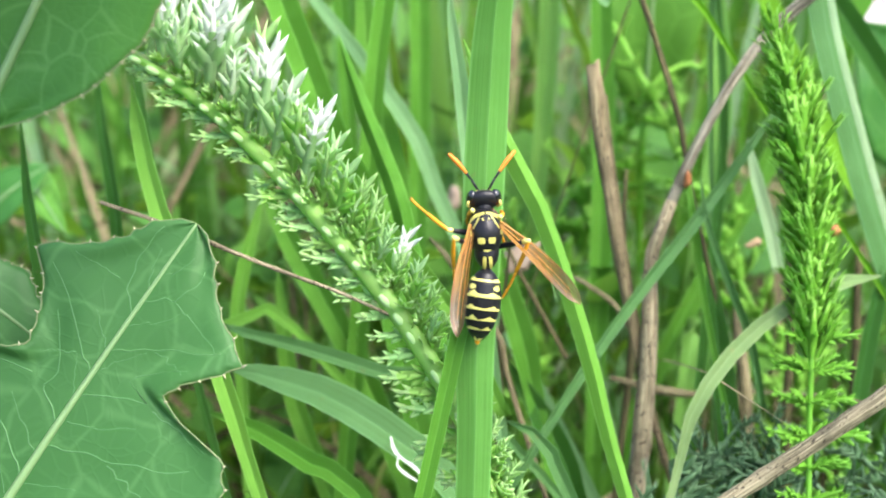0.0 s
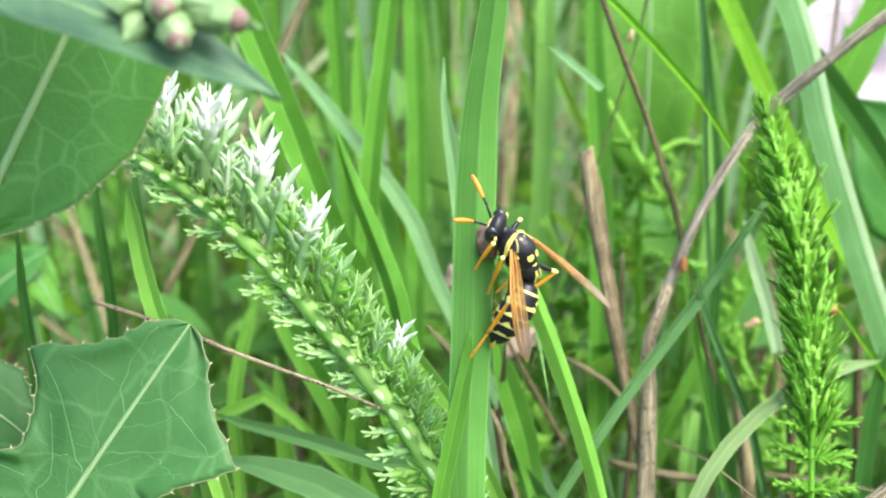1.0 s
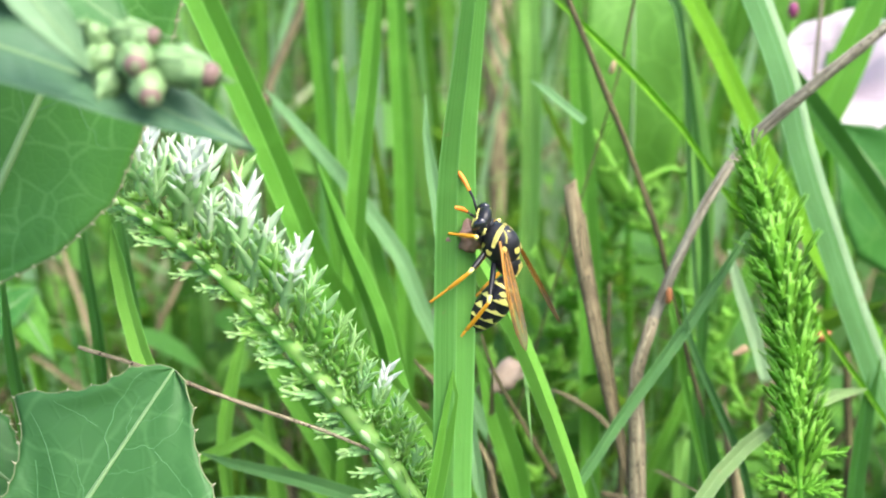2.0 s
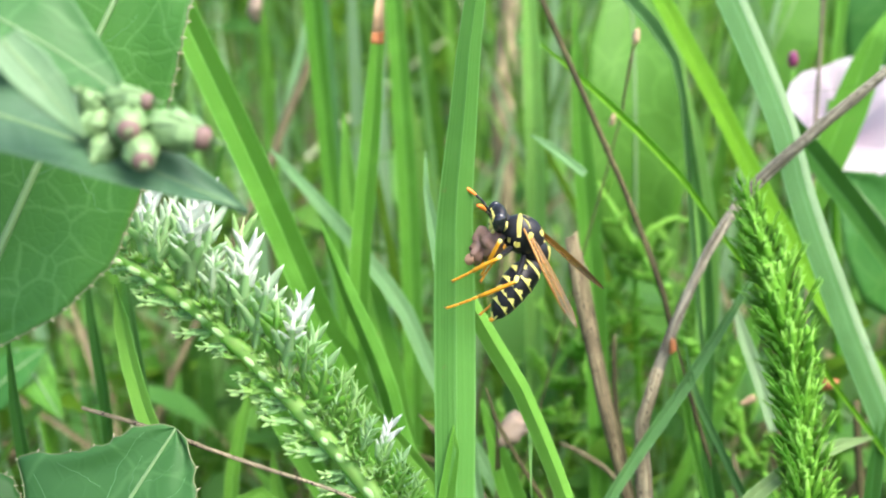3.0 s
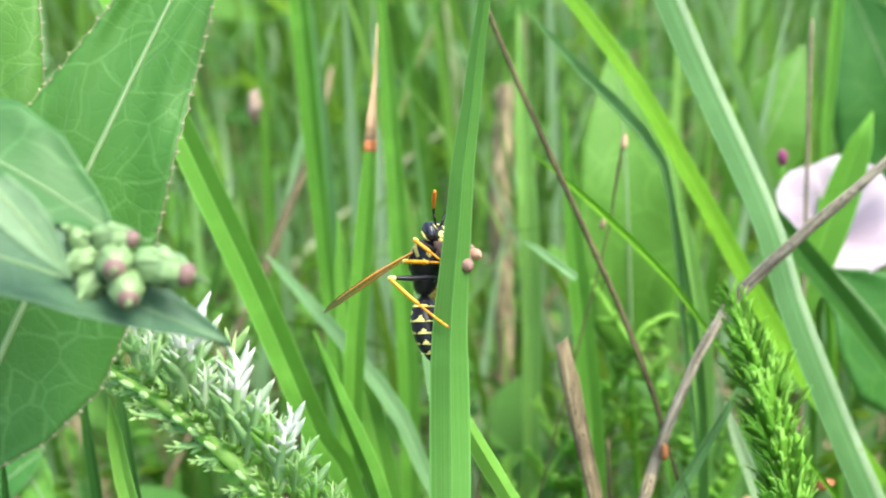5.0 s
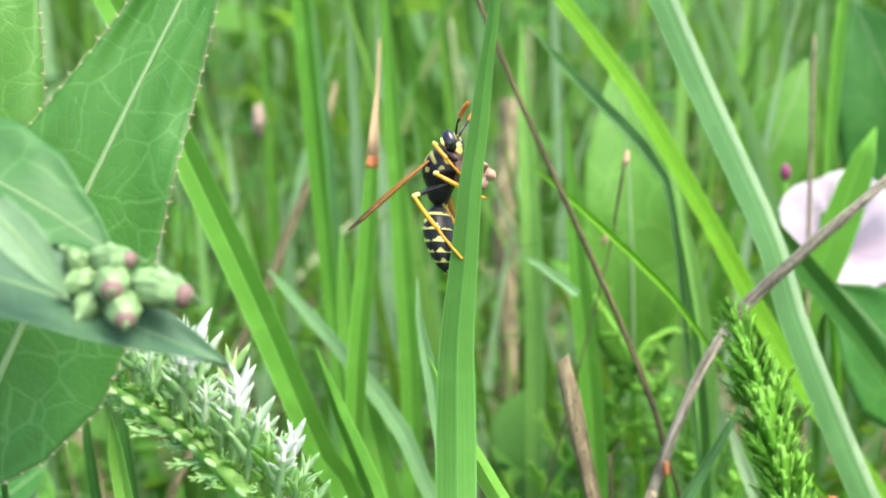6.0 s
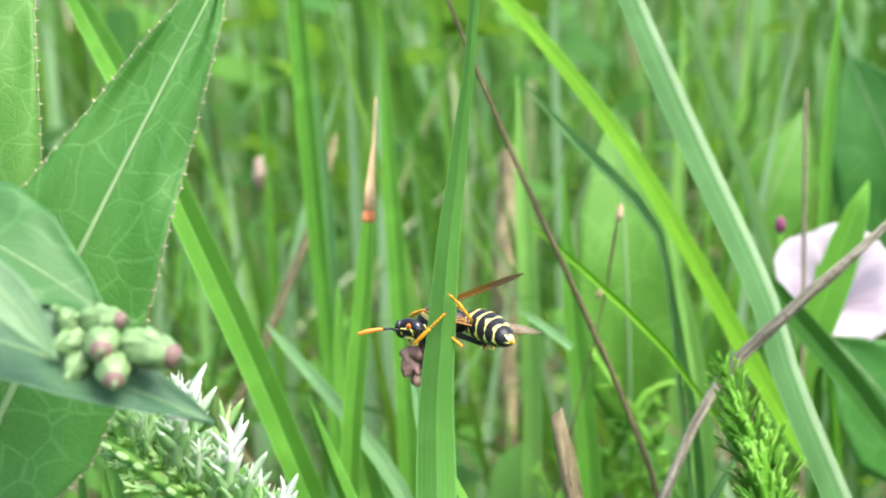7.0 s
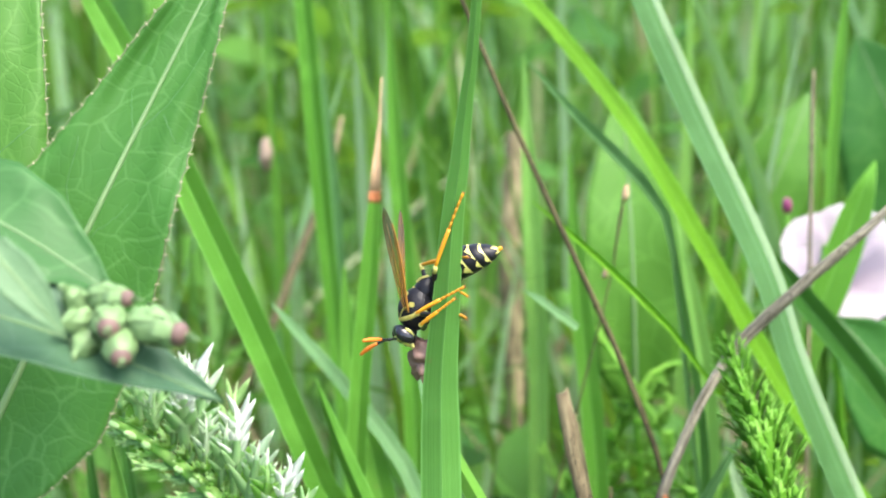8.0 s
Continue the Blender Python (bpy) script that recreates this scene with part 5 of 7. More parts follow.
for points, label, seed in (
    ([(0.0760, 0.0393, -0.0020, 0.00060), (0.0628, 0.0537, 0.0455, 0.00085), (0.0382, 0.0804, 0.0931, 0.00100), (0.0351, 0.0837, 0.1004, 0.00120), (0.0291, 0.0882, 0.1105, 0.00120), (0.0256, 0.0910, 0.1169, 0.00080)], "soft green feathery leaf behind the dry stalks", 15),
    ([(0.0001, 0.0554, -0.0020, 0.00065), (0.0104, 0.0700, 0.0459, 0.00092), (0.0294, 0.0972, 0.0938, 0.00108), (0.0316, 0.1002, 0.1007, 0.00129), (0.0359, 0.1037, 0.1086, 0.00108), (0.0391, 0.1064, 0.1145, 0.00065)], "soft green feathery leaf behind the dry stalks", 16),
    ([(-0.0267, 0.0685, -0.0020, 0.00062), (-0.0064, 0.0757, 0.0505, 0.00087), (0.0315, 0.0891, 0.1029, 0.00103), (0.0359, 0.0907, 0.1076, 0.00123), (0.0401, 0.0913, 0.1093, 0.00103), (0.0441, 0.0907, 0.1071, 0.00051)], "soft green feathery leaf behind the dry stalks", 17),
):
    feathery_leaf("yarrow_leaf", points, label, 22, lambda s, r: 0.0105 * min(1, 2.2 * (1.05 - s) + 0.2), (FEATHER_TUFT, FEATHER_TUFT), seed, (0, -1, 0.3), lambda s, r: 0.35, FEATHER_TUFT, spread=34, lobes=4, fan=4, wide_by=2.0)
# low leaves: their shade is painted through the dark leaf colour
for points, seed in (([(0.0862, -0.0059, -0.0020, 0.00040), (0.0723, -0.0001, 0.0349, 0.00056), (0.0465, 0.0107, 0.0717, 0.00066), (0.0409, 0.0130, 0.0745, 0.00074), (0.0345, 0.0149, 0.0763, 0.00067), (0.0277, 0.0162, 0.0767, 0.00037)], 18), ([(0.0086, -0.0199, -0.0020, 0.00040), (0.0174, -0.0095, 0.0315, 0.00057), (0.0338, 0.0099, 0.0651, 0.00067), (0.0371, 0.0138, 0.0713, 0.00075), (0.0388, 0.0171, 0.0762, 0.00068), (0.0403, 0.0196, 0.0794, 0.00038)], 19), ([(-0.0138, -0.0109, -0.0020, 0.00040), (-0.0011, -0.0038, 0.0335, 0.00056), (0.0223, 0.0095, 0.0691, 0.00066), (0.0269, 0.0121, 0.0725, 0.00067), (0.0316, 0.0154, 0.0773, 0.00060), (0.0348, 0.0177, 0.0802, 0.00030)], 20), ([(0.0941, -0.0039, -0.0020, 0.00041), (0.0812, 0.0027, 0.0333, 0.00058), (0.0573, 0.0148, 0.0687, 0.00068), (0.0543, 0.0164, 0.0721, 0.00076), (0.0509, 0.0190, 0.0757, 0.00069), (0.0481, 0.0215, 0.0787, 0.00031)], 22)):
    feathery_leaf("yarrow_leaf", points, "feathery leaf near the ground with shade put into its colour", 48, lambda s, r: 0.0085 * min(1, 4 * (1.05 - s) + 0.3), (FEATHER_SHADE, FEATHER_SHADE), seed, (0, -0.7, 0.7), lambda s, r: 0.35, FEATHER_SHADE, spread=34, lobes=4, fan=4, wide_by=0.9)



# ---- bindweed flower and broad leaves behind ----
def flower(at, way, size):
    ob = thing("bindweed_flower", (at[0], at[1], 0), "white and pink funnel-shaped bindweed flower", "flower")
    here = Vector(at) - ob.location
    turn = Vector(way).to_track_quat("Z", "Y").to_matrix().to_4x4()
    for k in range(5):
        bm = bmesh.new()
        rows = 10
        vs = []
        for i in range(rows + 1):
            s = i / rows
            r = size * (0.06 + 0.5 * s ** 1.7)
            z = size * (0.75 * s ** 0.75 - 0.08 * max(0, s - 0.8) * 5)
            ring = []
            for j in range(7):
                a = 2 * math.pi * (k + (j / 6 - 0.5) * 1.04) / 5
                rr = r * (1 + 0.05 * math.cos(5 * a) * s) 
                zz = z + size * 0.03 * math.sin(9 * a) * s * s
                ring.append(bm.verts.new(here + turn @ Vector((rr * math.cos(a), rr * math.sin(a), zz))))
            vs.append(ring)
        for r0, r1 in zip(vs, vs[1:]):
            for j in range(6):
                bm.faces.new((r0[j], r0[j + 1], r1[j + 1], r1[j]))
        bmesh.ops.solidify(bm, geom=bm.faces[:], thickness=0.00025)
        part("petal", bm, PETAL, ob)
    low = here + turn @ Vector((0, 0, 0.0))
    part("stalk", tube(bmesh.new(), spline([(0.01, 0.012, -0.002, 0.0016), (*(low * 0.5 + Vector((0.006, 0.006, 0))), 0.0015), (*low, 0.0016)], 16), 8), FEATHER_DEEP, ob)
    return ob


flower((0.0706, 0.0992, 0.1185), (-0.0502, -0.7762, 0.6285), 0.0205)


def ground_leaf(at, tip, face, width, material, label):
    """A single stalked broad leaf rising from the ground."""
    root = Vector((at[0], at[1] + 0.004, 0))
    ob = thing("broad_leaf", root, label, "leaf", "broad leaves")
    form = steps_between([(0, 0.12), (0.12, 0.38), (0.35, 0.5), (0.65, 0.4), (0.88, 0.17), (1, 0.01)])
    broad_leaf("blade", ob, Vector(at) - root, Vector(tip) - root, face, lambda s: (form(s) * width,) * 2, material, 0.0008, 0.08, 0.15, 0.0, 30, 6, seed=width * 1000)
    part("stalk", tube(bmesh.new(), spline([(0, 0, -0.002, 0.0016), (*((Vector(at) - root) * 0.5 + Vector((0.002, 0.003, 0))), 0.0014), (*(Vector(at) - root), 0.0012)], 12), 8), FEATHER_DEEP, ob)
    return ob


ground_leaf((0.0325, 0.0924, 0.1006), (0.0340, 0.1102, 0.1589), (0, -1, 0.3), 0.020, PALELEAF, "broad pale green leaf standing among the grass")
ground_leaf((0.0839, 0.0823, 0.0950), (0.0662, 0.0819, 0.1191), (-0.2, -0.8, 0.6), 0.024, DARKLEAF, "broad dark green leaf beside the flower")
ground_leaf((0.1155, 0.1638, 0.1132), (0.0959, 0.1639, 0.1630), (-0.2, -0.9, 0.3), 0.034, DARKLEAF, "broad dark green leaf behind the flower")
ground_leaf((0.0667, 0.1531, 0.1170), (0.0846, 0.1609, 0.1508), (0.2, -0.9, 0.4), 0.02, PALELEAF, "broad green leaf behind the flower")
ground_leaf((-0.0853, 0.0717, 0.0859), (-0.0726, 0.0761, 0.0957), (0.1, -0.6, 0.8), 0.009, DARKLEAF, "small broad leaf near the ground")
ground_leaf((-0.0858, 0.0945, 0.0879), (-0.0664, 0.0617, 0.0880), (0.1, -0.6, 0.8), 0.008, PALELEAF, "small broad leaf near the ground")

magenta = thing("bindweed_bud", (0.0628, 0.1008, 0.1356), "small magenta bindweed bud on a thin stalk", "flower bud")
magenta.location.z = 0
bm = bmesh.new()
ball(bm, Vector((0.0628, 0.1008, 0.1356)) - magenta.location, (0.001, 0.001, 0.0016), seg=12, rings=8)
part("bud", bm, PETAL_DARK, magenta)
top = Vector((0.0628, 0.1008, 0.1356)) - magenta.location
part("stalk", tube(bmesh.new(), spline([(0, 0.004, 0, 0.0009), (0.002, 0.003, top.z * 0.5, 0.0009), (*top, 0.0008)], 10), 6), FEATHER_DEEP, magenta)


# ---- meadow beyond: grass nobody could count, one object ----
def meadow(name, label, count, near, far, height, width, material, seed, lean=0.35, side=1.0):
    rnd = random.Random(seed)
    verts, faces, uvs = [], [], []
    for _ in range(count):
        y = near + (far - near) * rnd.random() ** 1.6
        x = rnd.uniform(-1, 1) * (0.06 + 0.52 * (y + 0.11)) * side
        h = rnd.uniform(*height) * (1 + 0.4 * y)
        w = rnd.uniform(*width)
        a, l = rnd.uniform(0, 6.28), h * rnd.uniform(0, lean)
        face = rnd.uniform(-0.9, 0.9)
        sx, sy = math.cos(face) * w / 2, math.sin(face) * w / 2
        start, n = len(verts), 7
        for i in range(n + 1):
            s = i / n
            taper = (0.6 + 1.2 * s) if s < 0.33 else max(0.03, 1 - ((s - 0.33) / 0.67) ** 2)
            px, py = x + math.cos(a) * l * s * s, y + math.sin(a) * l * s * s
            pz = h * (s - 0.12 * (l / h) * s * s) - 0.003
            verts += [(px - sx * taper, py - sy * taper, pz), (px + sy * 0.35 * taper, py + 0.35 * abs(sx) * taper, pz), (px + sx * taper, py + sy * taper, pz)]
            if i:
                b = start + 3 * i
                for k in (0, 1):
                    faces.append((b - 3 + k, b - 2 + k, b + 1 + k, b + k))
                    uvs += [(k / 2, (s - 1 / n) * h * 100), (k / 2 + 0.5, (s - 1 / n) * h * 100), (k / 2 + 0.5, s * h * 100), (k / 2, s * h * 100)]
    me = bpy.data.meshes.new(name)
    me.from_pydata(verts, [], faces)
    layer = me.uv_layers.new(name="UVMap")
    layer.data.foreach_set("uv", np.array(uvs, dtype=np.float32).ravel())
    for p in me.polygons:
        p.use_smooth = True
    me.materials.append(material)
    return tagged(new(name, me), label, "grass", kind="stuff")


meadow("meadow_grass", "dense green meadow grass in the background", 260, 0.13, 0.6, (0.09, 0.20), (0.0022, 0.005), MEADOW, 11)
meadow("far_grass", "tall meadow grass further away", 1500, 0.55, 2.4, (0.16, 0.32), (0.003, 0.007), MEADOW, 12, 0.5)
meadow("low_grass", "short fine grass close to the ground", 1500, 0.08, 0.9, (0.02, 0.07), (0.0012, 0.003), WEED_LEAF, 13, 0.9)
meadow("dry_grass", "dead straw among the meadow grass", 340, 0.07, 0.6, (0.04, 0.12), (0.001, 0.003), STRAW, 14, 1.2)


def grass_around(count, seed):
    """The same meadow beside and behind the place where the camera stands."""
    rnd = random.Random(seed)
    verts, faces, uvs = [], [], []
    while len(faces) < count * 5:
        x, y = rnd.uniform(-1.7, 1.7), rnd.uniform(-1.4, 2.5)
        if abs(x) < 0.080 + 0.47 * max(0, y + 0.11) and y > -0.16:
            continue
        h, w = rnd.uniform(0.09, 0.22), rnd.uniform(0.003, 0.006)
        a, l, face = rnd.uniform(0, 6.28), rnd.uniform(0, 0.5), rnd.uniform(0, 3.14)
        sx, sy = math.cos(face) * w / 2, math.sin(face) * w / 2
        b = len(verts)
        for i in range(6):
            s = i / 5
            t = max(0.03, 1 - s ** 2.5)
            px, py, pz = x + math.cos(a) * l * h * s * s, y + math.sin(a) * l * h * s * s, h * s - 0.003
            verts += [(px - sx * t, py - sy * t, pz), (px + sx * t, py + sy * t, pz)]
            if i:
                q = b + 2 * i
                faces.append((q - 2, q - 1, q + 1, q))
                uvs += [(0, s * h * 100 - 1), (1, s * h * 100 - 1), (1, s * h * 100), (0, s * h * 100)]
    me = bpy.data.meshes.new("surrounding_grass")
    me.from_pydata(verts, [], faces)
    layer = me.uv_layers.new(name="UVMap")
    layer.data.foreach_set("uv", np.array(uvs, dtype=np.float32).ravel())
    me.materials.append(MEADOW)
    return tagged(new("surrounding_grass", me), "meadow grass standing all round the spot", "grass", kind="stuff")


grass_around(17000, 41)


def weeds(count, near, far, top, size, seed, name="low_weeds", label="tangle of small weed leaves between the grass"):
    """Small leaves of low herbs at all angles between the grass."""
    rnd = random.Random(seed)
    verts, faces, uvs = [], [], []
    for _ in range(count):
        y = near + (far - near) * rnd.random() ** 1.5
        x = rnd.uniform(-1, 1) * (0.06 + 0.5 * (y + 0.11))
        z = top * (1 + 0.9 * y) * rnd.random() ** 1.4
        length = rnd.uniform(*size)
        wide = length * rnd.uniform(0.16, 0.32)
        turn = Euler((rnd.uniform(-0.9, 0.9), rnd.uniform(-1.2, 0.5), rnd.uniform(0, 6.28))).to_matrix()
        b, n = len(verts), 6
        for i in range(n + 1):
            s = i / n
            w = wide * math.sin(math.pi * (0.06 + 0.93 * s)) ** 0.8
            for k, u in enumerate((-1, 0, 1)):
                p = turn @ Vector((length * s, u * w, 0.22 * w * abs(u) - 0.25 * length * s * s))
                verts.append((p.x + x, p.y + y, max(0.001, p.z + z)))
            if i:
                for k in (0, 1):
                    q = b + 3 * i + k
                    faces.append((q - 3, q - 2, q + 1, q))
                    uvs += [(k / 2, s * length * 100), (k / 2 + 0.5, s * length * 100), (k / 2 + 0.5, (s + 0.16) * length * 100), (k / 2, (s + 0.16) * length * 100)]
    me = bpy.data.meshes.new(name)
    me.from_pydata(verts, [], faces)
    layer = me.uv_layers.new(name="UVMap")
    layer.data.foreach_set("uv", np.array(uvs, dtype=np.float32).ravel())
    for p in me.polygons:
        p.use_smooth = True
    me.materials.append(WEED_LEAF)
    return tagged(new(name, me), label, "weeds", kind="stuff")


weeds(2600, 0.07, 0.8, 0.07, (0.006, 0.022), 31)
weeds(650, 0.38, 1.6, 0.15, (0.016, 0.042), 33, "leafy_weeds", "broad-leaved weeds standing in the far grass")
meadow("fine_grass", "thin crossing grass blades and stalks between the tall blades", 300, 0.055, 0.17, (0.04, 0.10), (0.0007, 0.0024), MEADOW, 16, 0.9)
meadow("tangled_grass", "crossed and bent grass blades in the meadow", 260, 0.13, 0.8, (0.07, 0.17), (0.0012, 0.0034), MEADOW, 15, 2.2)


def litter(count, seed):
    """Dead stalks lying on the soil."""
    rnd = random.Random(seed)
    bm = bmesh.new()
    for _ in range(count):
        y = 0.03 + 0.7 * rnd.random() ** 1.3
        x = rnd.uniform(-1, 1) * (0.08 + 0.5 * (y + 0.1))
        a, l, z = rnd.uniform(0, 3.14), rnd.uniform(0.02, 0.07), rnd.uniform(0.001, 0.012)
        d = Vector((math.cos(a) * l, math.sin(a) * l, rnd.uniform(-0.006, 0.012)))
        p = Vector((x, y, z))
        w = rnd.uniform(0.0008, 0.0026)
        tube(bm, [(*p, w), (*(p + d * 0.5 + Vector((0, 0, 0.002))), w), (*(p + d), w * 0.5)], 5)
    return tagged(part("litter", bm, STRAW_DARK, None), "dead stalks and straw lying on the soil", "litter", kind="stuff")


litter(420, 21)




# ---- paper wasp, in millimetres: x ahead, y to its left, z up its back; origin in the middle of the thorax ----
MM = 0.001
wasp = thing("paper_wasp", (0, 0, 0), "black and yellow paper wasp with orange antennae climbing a grass blade", "wasp")


def mm(bm):
    for v in bm.verts:
        v.co *= MM
    return bm


def on_ball(centre, size, rows, wide, lift=0.13):
    """A strip laid on an ellipsoid through directions given in degrees (turn from ahead, height)."""
    out = []
    for turn, up in rows:
        a, b = radians(turn), radians(up)
        d = Vector((math.cos(a) * math.cos(b), math.sin(a) * math.cos(b), math.sin(b)))
        out.append((*(Vector(centre) + Vector((d.x * (size[0] + lift), d.y * (size[1] + lift), d.z * (size[2] + lift)))), wide))
    return out


def mark(parent, centre, size, rows, wide, n=10, label="yellow marking"):
    """A painted mark as a thin strip that follows the body."""
    line = spline(on_ball(centre, size, rows, wide), n)
    bm = bmesh.new()
    m = len(line) - 1
    rings = []
    for i, r in enumerate(line):
        p = Vector(r[:3])
        nrm = Vector(((p.x - centre[0]) / size[0] ** 2, (p.y - centre[1]) / size[1] ** 2, (p.z - centre[2]) / size[2] ** 2)).normalized()
        along = (Vector(line[min(i + 1, m)][:3]) - Vector(line[max(i - 1, 0)][:3])).normalized()
        side = along.cross(nrm).normalized()
        w = wide * (0.55 + 0.45 * math.sin(math.pi * (0.15 + 0.7 * i / m)))
        rings.append([bm.verts.new(p + side * w * u + nrm * (0.03 - 0.10 * u * u * 4)) for u in (-0.5, -0.25, 0, 0.25, 0.5)])
    for r0, r1 in zip(rings, rings[1:]):
        for j in range(4):
            bm.faces.new((r0[j], r0[j + 1], r1[j + 1], r1[j]))
    bmesh.ops.solidify(bm, geom=bm.faces[:], thickness=0.06)
    return part("marking", mm(bm), YELLOW, parent, label)


# thorax
TH = (2.55, 1.75, 1.95)
bm = bmesh.new()
ball(bm, (0, 0, 0), TH, seg=28, rings=20, shape=lambda v: Vector((v.x, v.y * (1 - 0.12 * max(0, -v.x)), v.z * (1 + 0.1 * max(0, v.z) - 0.15 * max(0, -v.x)))))
ball(bm, (-1.9, 0, -0.25), (1.75, 1.25, 1.35), seg=22, rings=14)
thorax = part("thorax", mm(bm), BLACK, wasp, "glossy black thorax")
REAR = ((-1.9, 0, -0.25), (1.75, 1.25, 1.35))
for s in (-1, 1):
    mark(thorax, (0, 0, 0), TH, [(s * 78, 2), (s * 56, 26), (s * 28, 43), (s * 3, 47)], 0.52, label="yellow collar line")
    mark(thorax, (0, 0, 0), TH, [(s * 32, 50), (s * 58, 53), (s * 82, 44)], 0.26, label="yellow shoulder line")
    mark(thorax, (0, 0, 0), TH, [(s * 22, 60), (s * 18, 68)], 0.34, n=5, label="yellow back spot")
    mark(thorax, (0, 0, 0), TH, [(s * 82, -12), (s * 90, -26)], 0.72, n=5, label="yellow side spot")
    mark(thorax, (0, 0, 0), TH, [(s * 60, -20), (s * 66, -36)], 0.42, n=5, label="yellow side spot")
    mark(thorax, (0, 0, 0), TH, [(s * 88, 27), (s * 101, 30)], 0.70, n=5, label="yellow wing base plate")
    mark(thorax, (0, 0, 0), TH, [(s * 132, 66), (s * 150, 55)], 0.80, n=5, label="yellow back patch")
    mark(thorax, *REAR, [(s * 150, 66), (s * 160, 44), (s * 164, 12)], 0.40, label="yellow stripe")
mark(thorax, *REAR, [(62, 56), (84, 80), (276, 80), (298, 56)], 0.36, label="yellow cross band")

# head: short and wide, its face turned ahead and a little down
HEAD_AT, TILT = Vector((3.3, 0, -0.2)), radians(32)
FACE = Vector((math.cos(TILT), 0, -math.sin(TILT)))
DOWN = Vector((-math.sin(TILT), 0, -math.cos(TILT)))
face_turn = Matrix((DOWN, Vector((0, 1, 0)), FACE)).transposed().to_4x4()


def on_face(down, y, out):
    return HEAD_AT + face_turn @ Vector((down, y, out))


bm = bmesh.new()
ball(bm, HEAD_AT, (1.42, 1.72, 0.86), face_turn, 28, 18, shape=lambda v: Vector((v.x, v.y * (1 - 0.16 * max(0, v.x)), v.z)))
ball(bm, HEAD_AT + Vector((-0.75, 0, 0.05)), (0.7, 0.8, 0.8), seg=14, rings=10)
head = part("head", mm(bm), BLACK, wasp, "glossy black head")
for s in (-1, 1):
    bm = bmesh.new()
    ball(bm, on_face(-0.12, s * 1.26, 0.18), (1.12, 0.56, 0.74), face_turn @ pose(0, 0, 0, 0, 0, s * 8), 20, 14)
    part("eye", mm(bm), EYE, head, "dark shiny compound eye")
    for rows, w in (([(-0.5, 1.58, -0.42), (0.1, 1.66, -0.42), (0.7, 1.36, -0.35)], 0.36), ([(-0.72, 0.62, 0.72), (-0.3, 0.78, 0.82), (0.1, 0.72, 0.86)], 0.2)):
        bm = bmesh.new()
        tube(bm, [(*on_face(d, s * y, o), w * f) for (d, y, o), f in zip(rows, (0.6, 1.0, 0.7))], 8)
        part("marking", mm(bm), YELLOW, head, "yellow line round the eye")
    # antenna: dark scape, then an orange club
    root = on_face(-0.35, s * 0.42, 0.78)
    bend = root + Vector((1.25, s * 0.75, 0.35))
    tip = bend + Vector((2.7, s * 2.2, 0.85 if s > 0 else -0.5))
    bm = bmesh.new()
    tube(bm, [(*root, 0.24), (*((root + bend) / 2), 0.28), (*bend, 0.26)], 8)
    antenna = part("antenna", mm(bm), BLACK, head, "antenna with a black base")
    line = spline([(*bend, 0.24), (*(bend.lerp(tip, 0.3) + Vector((0.1, 0, 0.1))), 0.34), (*(bend.lerp(tip, 0.65) + Vector((0.12, 0, 0.12))), 0.5), (*tip, 0.32)], 12)
    bm = bmesh.new()
    tube(bm, [(r[0], r[1], r[2], r[3] * (1 + 0.07 * (-1) ** i)) for i, r in enumerate(line[3:])], 8)
    part("club", mm(bm), ANTENNA, antenna, "bright orange antenna club")
    bm = bmesh.new()
    tube(bm, line[:4], 8)
    part("joint", mm(bm), BLACK, antenna)
    bm = bmesh.new()
    tube(bm, [(*on_face(1.05, s * 0.55, 0.40), 0.5), (*on_face(1.5, s * 0.5, 0.55), 0.42), (*on_face(1.85, s * 0.12, 0.6), 0.2)], 8)
    part("jaw", mm(bm), YELLOW, head, "yellow jaw")
bm = bmesh.new()
ball(bm, on_face(0.62, 0, 0.58), (0.62, 0.74, 0.34), face_turn, 18, 12)
part("face_plate", mm(bm), YELLOW, head, "yellow face plate")
bm = bmesh.new()
ball(bm, on_face(0.72, 0, 0.80), (0.22, 0.34, 0.15), face_turn, 12, 8)
part("marking", mm(bm), BLACK, head, "black spot on the face plate")
bm = bmesh.new()
ball(bm, on_face(-0.62, 0, 0.70), (0.15, 0.62, 0.14), face_turn, 14, 8)
part("forehead_band", mm(bm), YELLOW, head, "yellow band across the forehead")

# abdomen: overlapping rings, each with a yellow hind edge; its origin is the waist
WAIST = Vector((-3.2, 0, -0.35))
TAIL = 8.0
def girth(s):
    rows = [(0, 0.26), (0.05, 0.42), (0.12, 1.05), (0.24, 1.66), (0.40, 1.90), (0.58, 1.86), (0.74, 1.60), (0.88, 1.12), (0.96, 0.62), (1, 0.2)]
    for (a, ra), (b, rb) in zip(rows, rows[1:]):
        if s <= b:
            t = (s - a) / (b - a)
            t = t * t * (3 - 2 * t) * 0.5 + t * 0.5
            return ra + (rb - ra) * t
    return 0.12
cuts = [0.0, 0.21, 0.41, 0.57, 0.71, 0.84, 1.0]
abdomen = None
